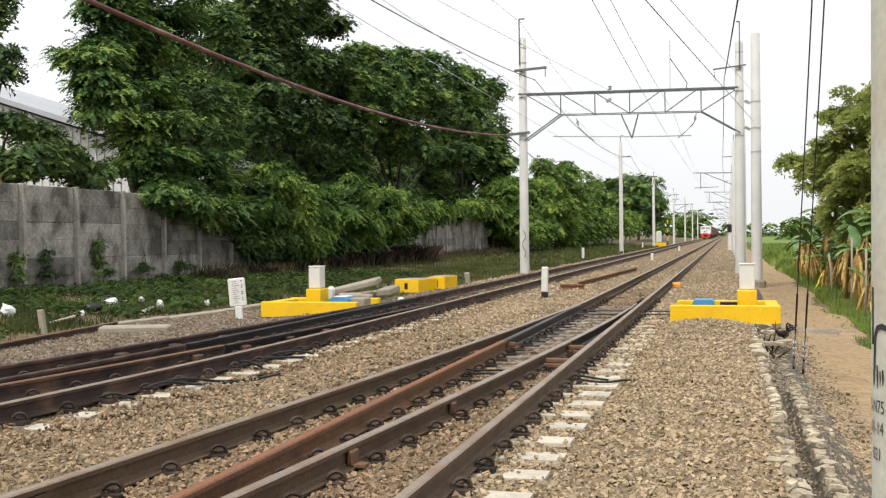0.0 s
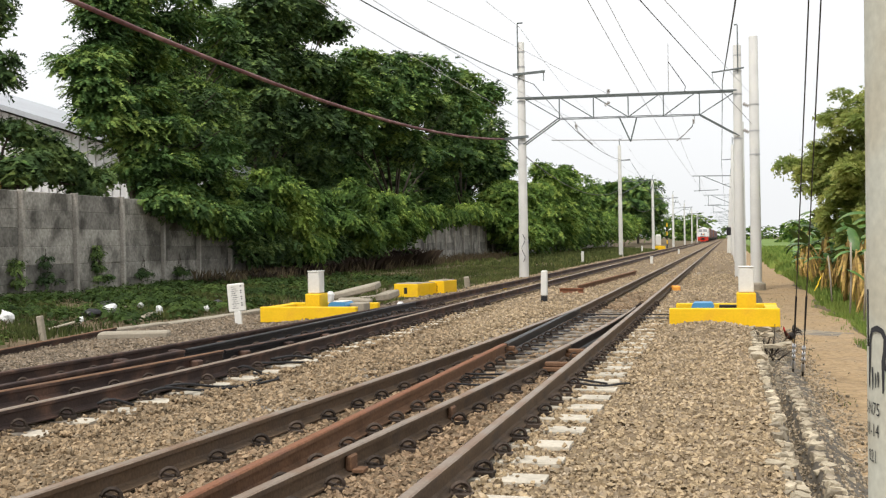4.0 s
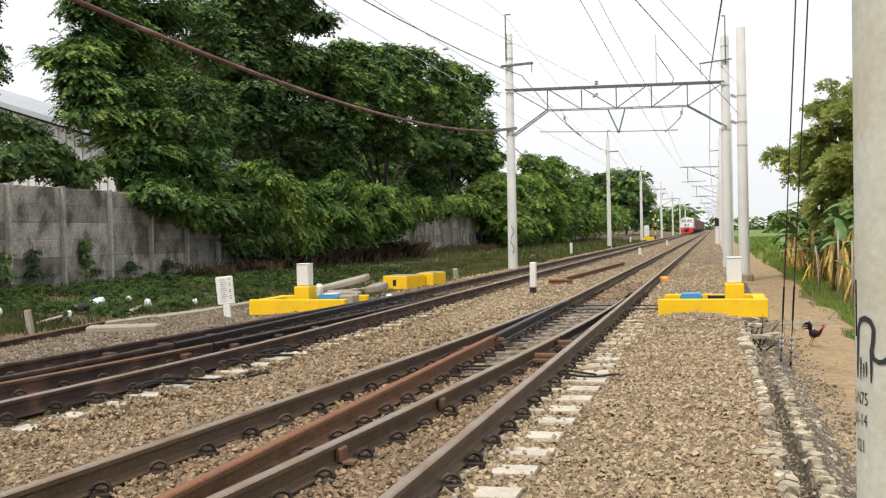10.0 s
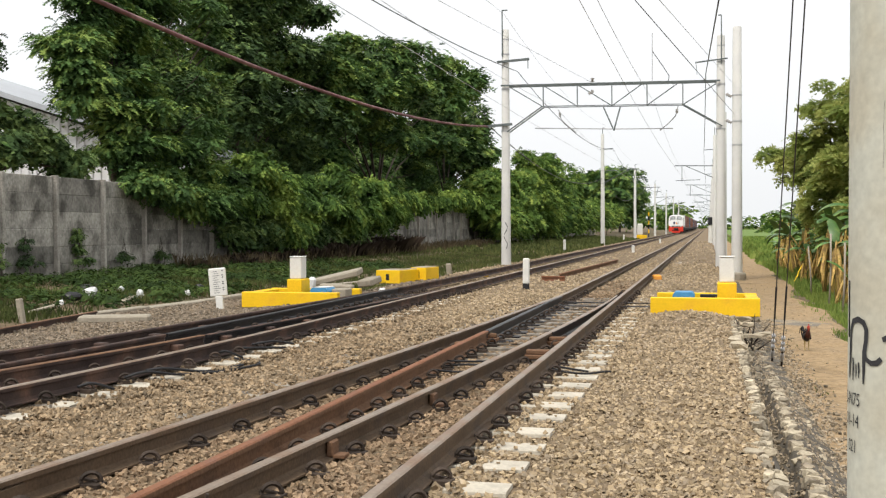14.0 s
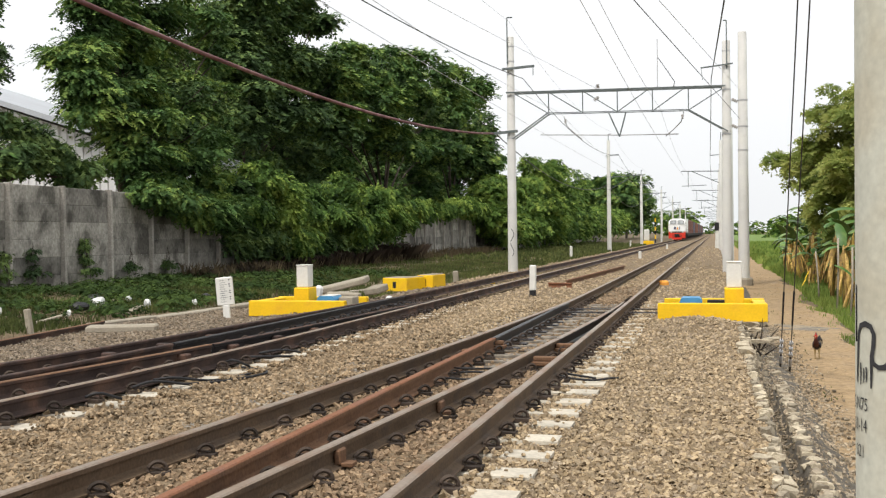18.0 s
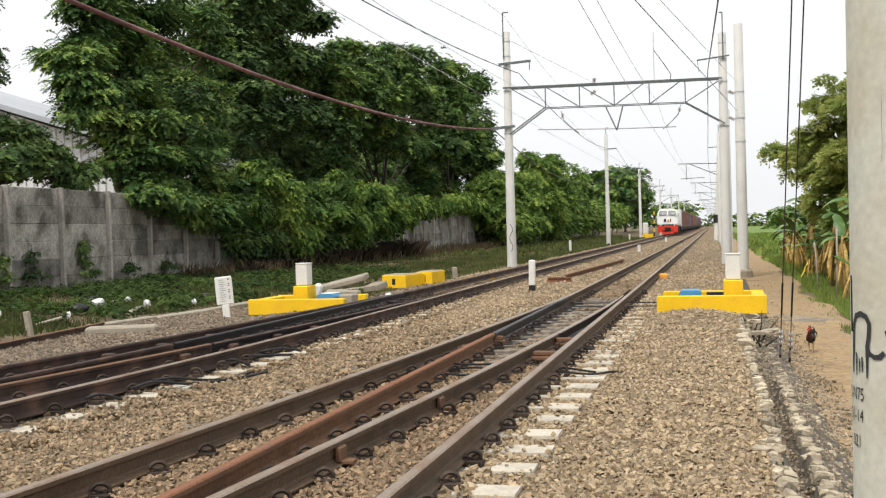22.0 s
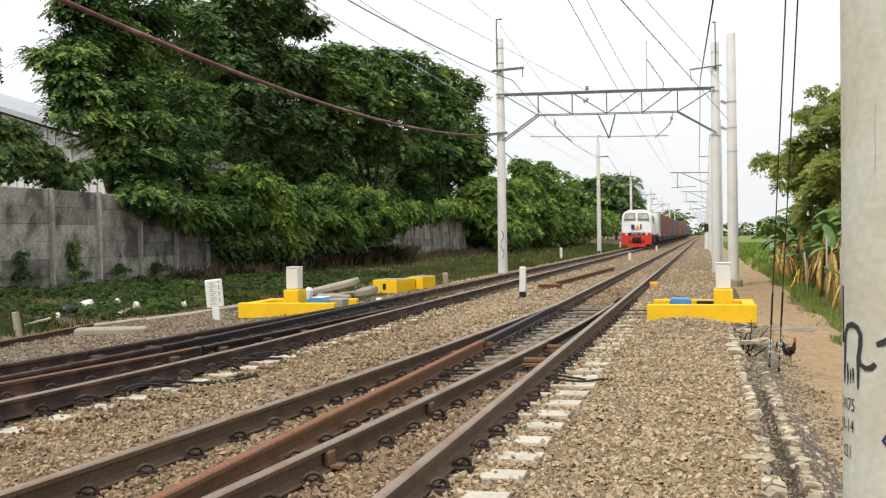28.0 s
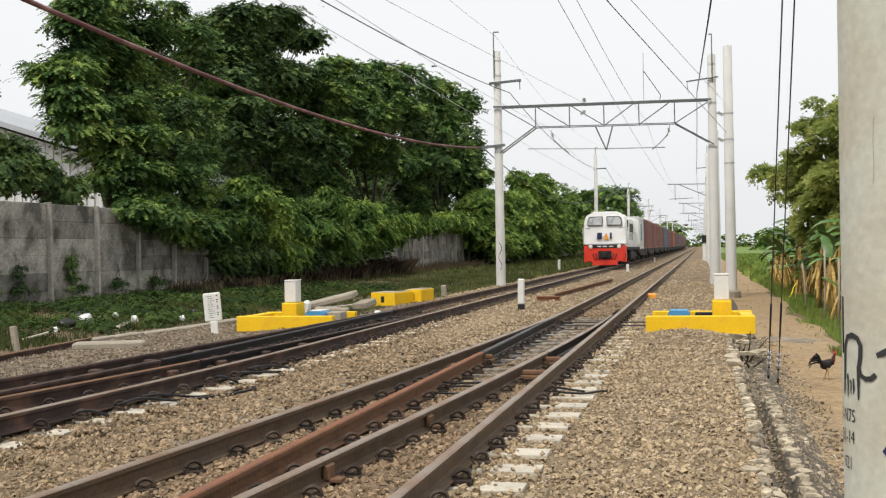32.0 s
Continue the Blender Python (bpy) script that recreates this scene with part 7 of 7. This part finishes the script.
def banana_leaf_mesh(length, width, bend, seed):
    r = random.Random(seed)
    bm = bmesh.new()
    rows_ = []
    n = 12
    for i in range(n + 1):
        t = i / n
        ang = 1.15 - bend * t
        if i == 0:
            p = Vector((0, 0, 0))
        else:
            p = rows_[-1][1].co + Vector((math.cos(ang), 0, math.sin(ang))) * length / n
        ww = width * 0.5 * (math.sin(math.pi * min(1, t * 0.97 + 0.03)) ** 0.55) if t > 0.12 else 0.02
        jag = r.uniform(0.75, 1.05)
        rows_.append((bm.verts.new(p + Vector((0, ww * jag, -ww * 0.35))), bm.verts.new(p), bm.verts.new(p + Vector((0, -ww * jag, -ww * 0.35)))))
    for a, b in zip(rows_, rows_[1:]):
        for j in (0, 1):
            bm.faces.new((a[j], a[j + 1], b[j + 1], b[j]))
    return bm


LEAF_G = [mesh_of(banana_leaf_mesh(1.5, 0.42, 1.3 + 0.4 * s, s), "leaf_blade", M["banana"], True) for s in range(3)]


def hanging_leaf_mesh(length, width, seed):
    """A withered leaf that hangs straight down in a folded strip."""
    r = random.Random(seed)
    bm = bmesh.new()
    rows_ = []
    for i in range(9):
        t = i / 8
        x, z = 0.05 + 0.16 * math.sin(min(1, t * 2.4) * 1.57), 0.10 * math.sin(min(1, t * 4) * 3.1) - max(0, t - 0.12) * length
        w = width * (0.25 + 0.75 * math.sin(math.pi * min(1, 0.1 + t * 0.9))) * r.uniform(0.6, 1.1)
        rows_.append([bm.verts.new((x, w, z)), bm.verts.new((x + w * 0.7, 0.02 * r.uniform(-1, 1), z)), bm.verts.new((x, -w, z))])
    for a, b in zip(rows_, rows_[1:]):
        for j in (0, 1):
            bm.faces.new((a[j], a[j + 1], b[j + 1], b[j]))
    return bm


LEAF_D = [mesh_of(hanging_leaf_mesh(1.0 + 0.3 * s, 0.05 + 0.02 * s, s + 9), "dry_leaf", M["banana_dry"], True) for s in range(3)]
STEMS = [mesh_of(lathe([(0.07, -0.1), (0.055, 0.4), (0.046, 1.2), (0.036, 2.0), (0.02, 2.25)], 10), "stem", M["banana_stem"], True), mesh_of(lathe([(0.05, -0.1), (0.042, 0.6), (0.035, 1.3), (0.02, 1.6)], 9), "stem", M["banana_stem"], True)]


def banana(x, y, z, h, seed, dry=4, green=6, face=None):
    r = random.Random(seed)
    ob = empty("banana_plant", pose(x, y, z, r.uniform(-9, 9), r.uniform(-9, 9), r.uniform(0, 360)), "banana plant with yellow-brown stem and drooping dry leaves" if dry else "green banana plant with broad drooping leaves", "banana plant", "banana plants")
    st = part("stem", STEMS[seed % 2], None, ob)
    top = (2.2, 1.55)[seed % 2] * h
    st.matrix_basis = Matrix.Diagonal((1, 1, h, 1))
    for i in range(green):
        o = part("leaf_blade", r.choice(LEAF_G), None, ob)
        o.matrix_basis = pose(0, 0, top - r.uniform(0, 0.25), 0, r.uniform(-20, 25), i * 360 / max(green, 1) + r.uniform(-20, 20)) @ Matrix.Scale(r.uniform(0.45, 0.85) * (0.6 + 0.4 * h), 4)
    for i in range(dry):
        o = part("dry_leaf", r.choice(LEAF_D), None, ob)
        o.matrix_basis = pose(0, 0, top - r.uniform(0.05, 0.7), 0, r.uniform(-25, 6), r.uniform(0, 360)) @ Matrix.Scale(r.uniform(0.5, 1.0), 4)
    return ob


rb = random.Random(3)
for i in range(64):
    y = 28.6 + i * 0.44 + rb.uniform(-0.4, 0.4)
    banana(3.5 + rb.uniform(-0.15, 1.4), y, -0.80, rb.uniform(0.55, 1.15), i, rb.randint(4, 8), rb.randint(1, 4))
for i, (x, y, h) in enumerate(((4.2, 50, 0.9), (3.6, 55, 0.7), (4.8, 58, 0.9), (4.0, 47, 0.8), (5.6, 53, 1.1), (3.7, 42.0, 1.55), (4.1, 44.5, 1.3), (3.9, 35.0, 1.1), (4.4, 33.0, 1.2))):
    banana(x, y, -0.8, h, 60 + i, 1, 8)
for i, (x, y, z, h) in enumerate(((-20.0, 25.6, 0.2, 1.5), (-19.6, 26.4, 0.2, 1.2), (-20.4, 24.4, 0.2, 1.6))):
    banana(x, y, z, h, 80 + i, 0, 8)
for i, (x, y, h) in enumerate(((3.05, 29.2, 1.9), (3.2, 27.6, 1.7), (3.45, 31.5, 1.8), (2.95, 33.0, 1.5))):
    ob = tagged(new("bamboo_stake", tube("bamboo_stake", [(0, 0, -0.2), (0.02, 0, h * 0.5), (0.0, 0.03, h)], 0.025, M["slab"], 7)), "pale bamboo stake among the banana plants", "stake", "stakes")
    ob.matrix_basis = pose(x, y, -0.8, 0, rb.uniform(-4, 4), 0)
for x, y, z in ((2.75, 34.0, 0.15), (2.7, 34.5, -0.1)):
    o = part("leaf_blade", LEAF_D[0].copy(), None, None)
    o.data.materials.clear()
    o.data.materials.append(M["yellow_leaf"])
    o.name = "yellow_leaf"
    tagged(o, "bright yellow withered banana leaf", "leaf")
    o.matrix_basis = pose(x, y, z, 10, 40, 60) @ Matrix.Scale(0.4, 4)


# ---- what moves ----
def motions():
    run_ = [(0, 303.7), (2, 291.3), (4, 278.3), (6, 264.7), (8, 250.6), (10, 236.2), (12, 221.4), (14, 206.3), (16, 190.9), (18, 175.4), (20, 159.8), (22, 144.2), (24, 128.6), (26, 113.0), (28, 97.7), (30, 82.5), (32, 67.6)]
    for ob, back in TRAIN:
        walk(ob, [(t, pose(-6.046, y + back, 0)) for t, y in run_])
    walk(bird, [(t, pose(x, y, -0.745, 0, tip, turn)) for t, x, y, turn, tip in (
        (0, 1.03, 20.28, -160, 20), (2, 1.06, 20.58, -160, 22), (3, 1.08, 20.58, -155, 20), (3.5, 1.12, 20.48, -150, 18), (5.5, 1.27, 19.98, -70, 8), (6, 1.4, 19.88, -50, 5), (7, 1.48, 19.08, -50, 18), (8, 1.52, 18.88, -55, 26), (9, 1.53, 19.18, -50, 14), (10, 1.55, 19.08, -42, 22), (12, 1.59, 18.88, -48, 0), (13, 1.62, 19.08, -60, 0), (14, 1.57, 18.38, -80, 0), (17, 1.59, 17.98, -92, 6), (19, 1.51, 17.78, -108, 4), (21, 1.46, 17.68, -96, 6), (23, 1.4, 17.28, -125, 6), (25, 1.23, 17.08, -165, 22), (25.5, 1.22, 17.08, -165, 22), (26.5, 1.22, 16.98, -110, 6), (27.5, 1.23, 16.98, -55, 0), (28, 1.24, 16.98, -48, 0), (30, 1.31, 17.08, -42, 2), (31, 1.49, 16.88, -12, 4), (31.5, 1.62, 16.83, -5, 3), (32, 1.78, 16.78, 0, 0))])
    steps_ = ((0, 0), (5.5, 0), (5.8, 16), (6.1, -16), (6.4, 14), (6.8, 0), (30.2, 0), (30.5, 18), (30.8, -18), (31.1, 20), (31.4, -20), (31.7, 20), (32, -12))
    for leg, s in zip(BIRD_LEGS, (1, -1)):
        walk(leg, [(t, pose(0, 0, 0.19, 0, s * a, 0) @ pose(0, 0, -0.19)) for t, a in steps_])


motions()
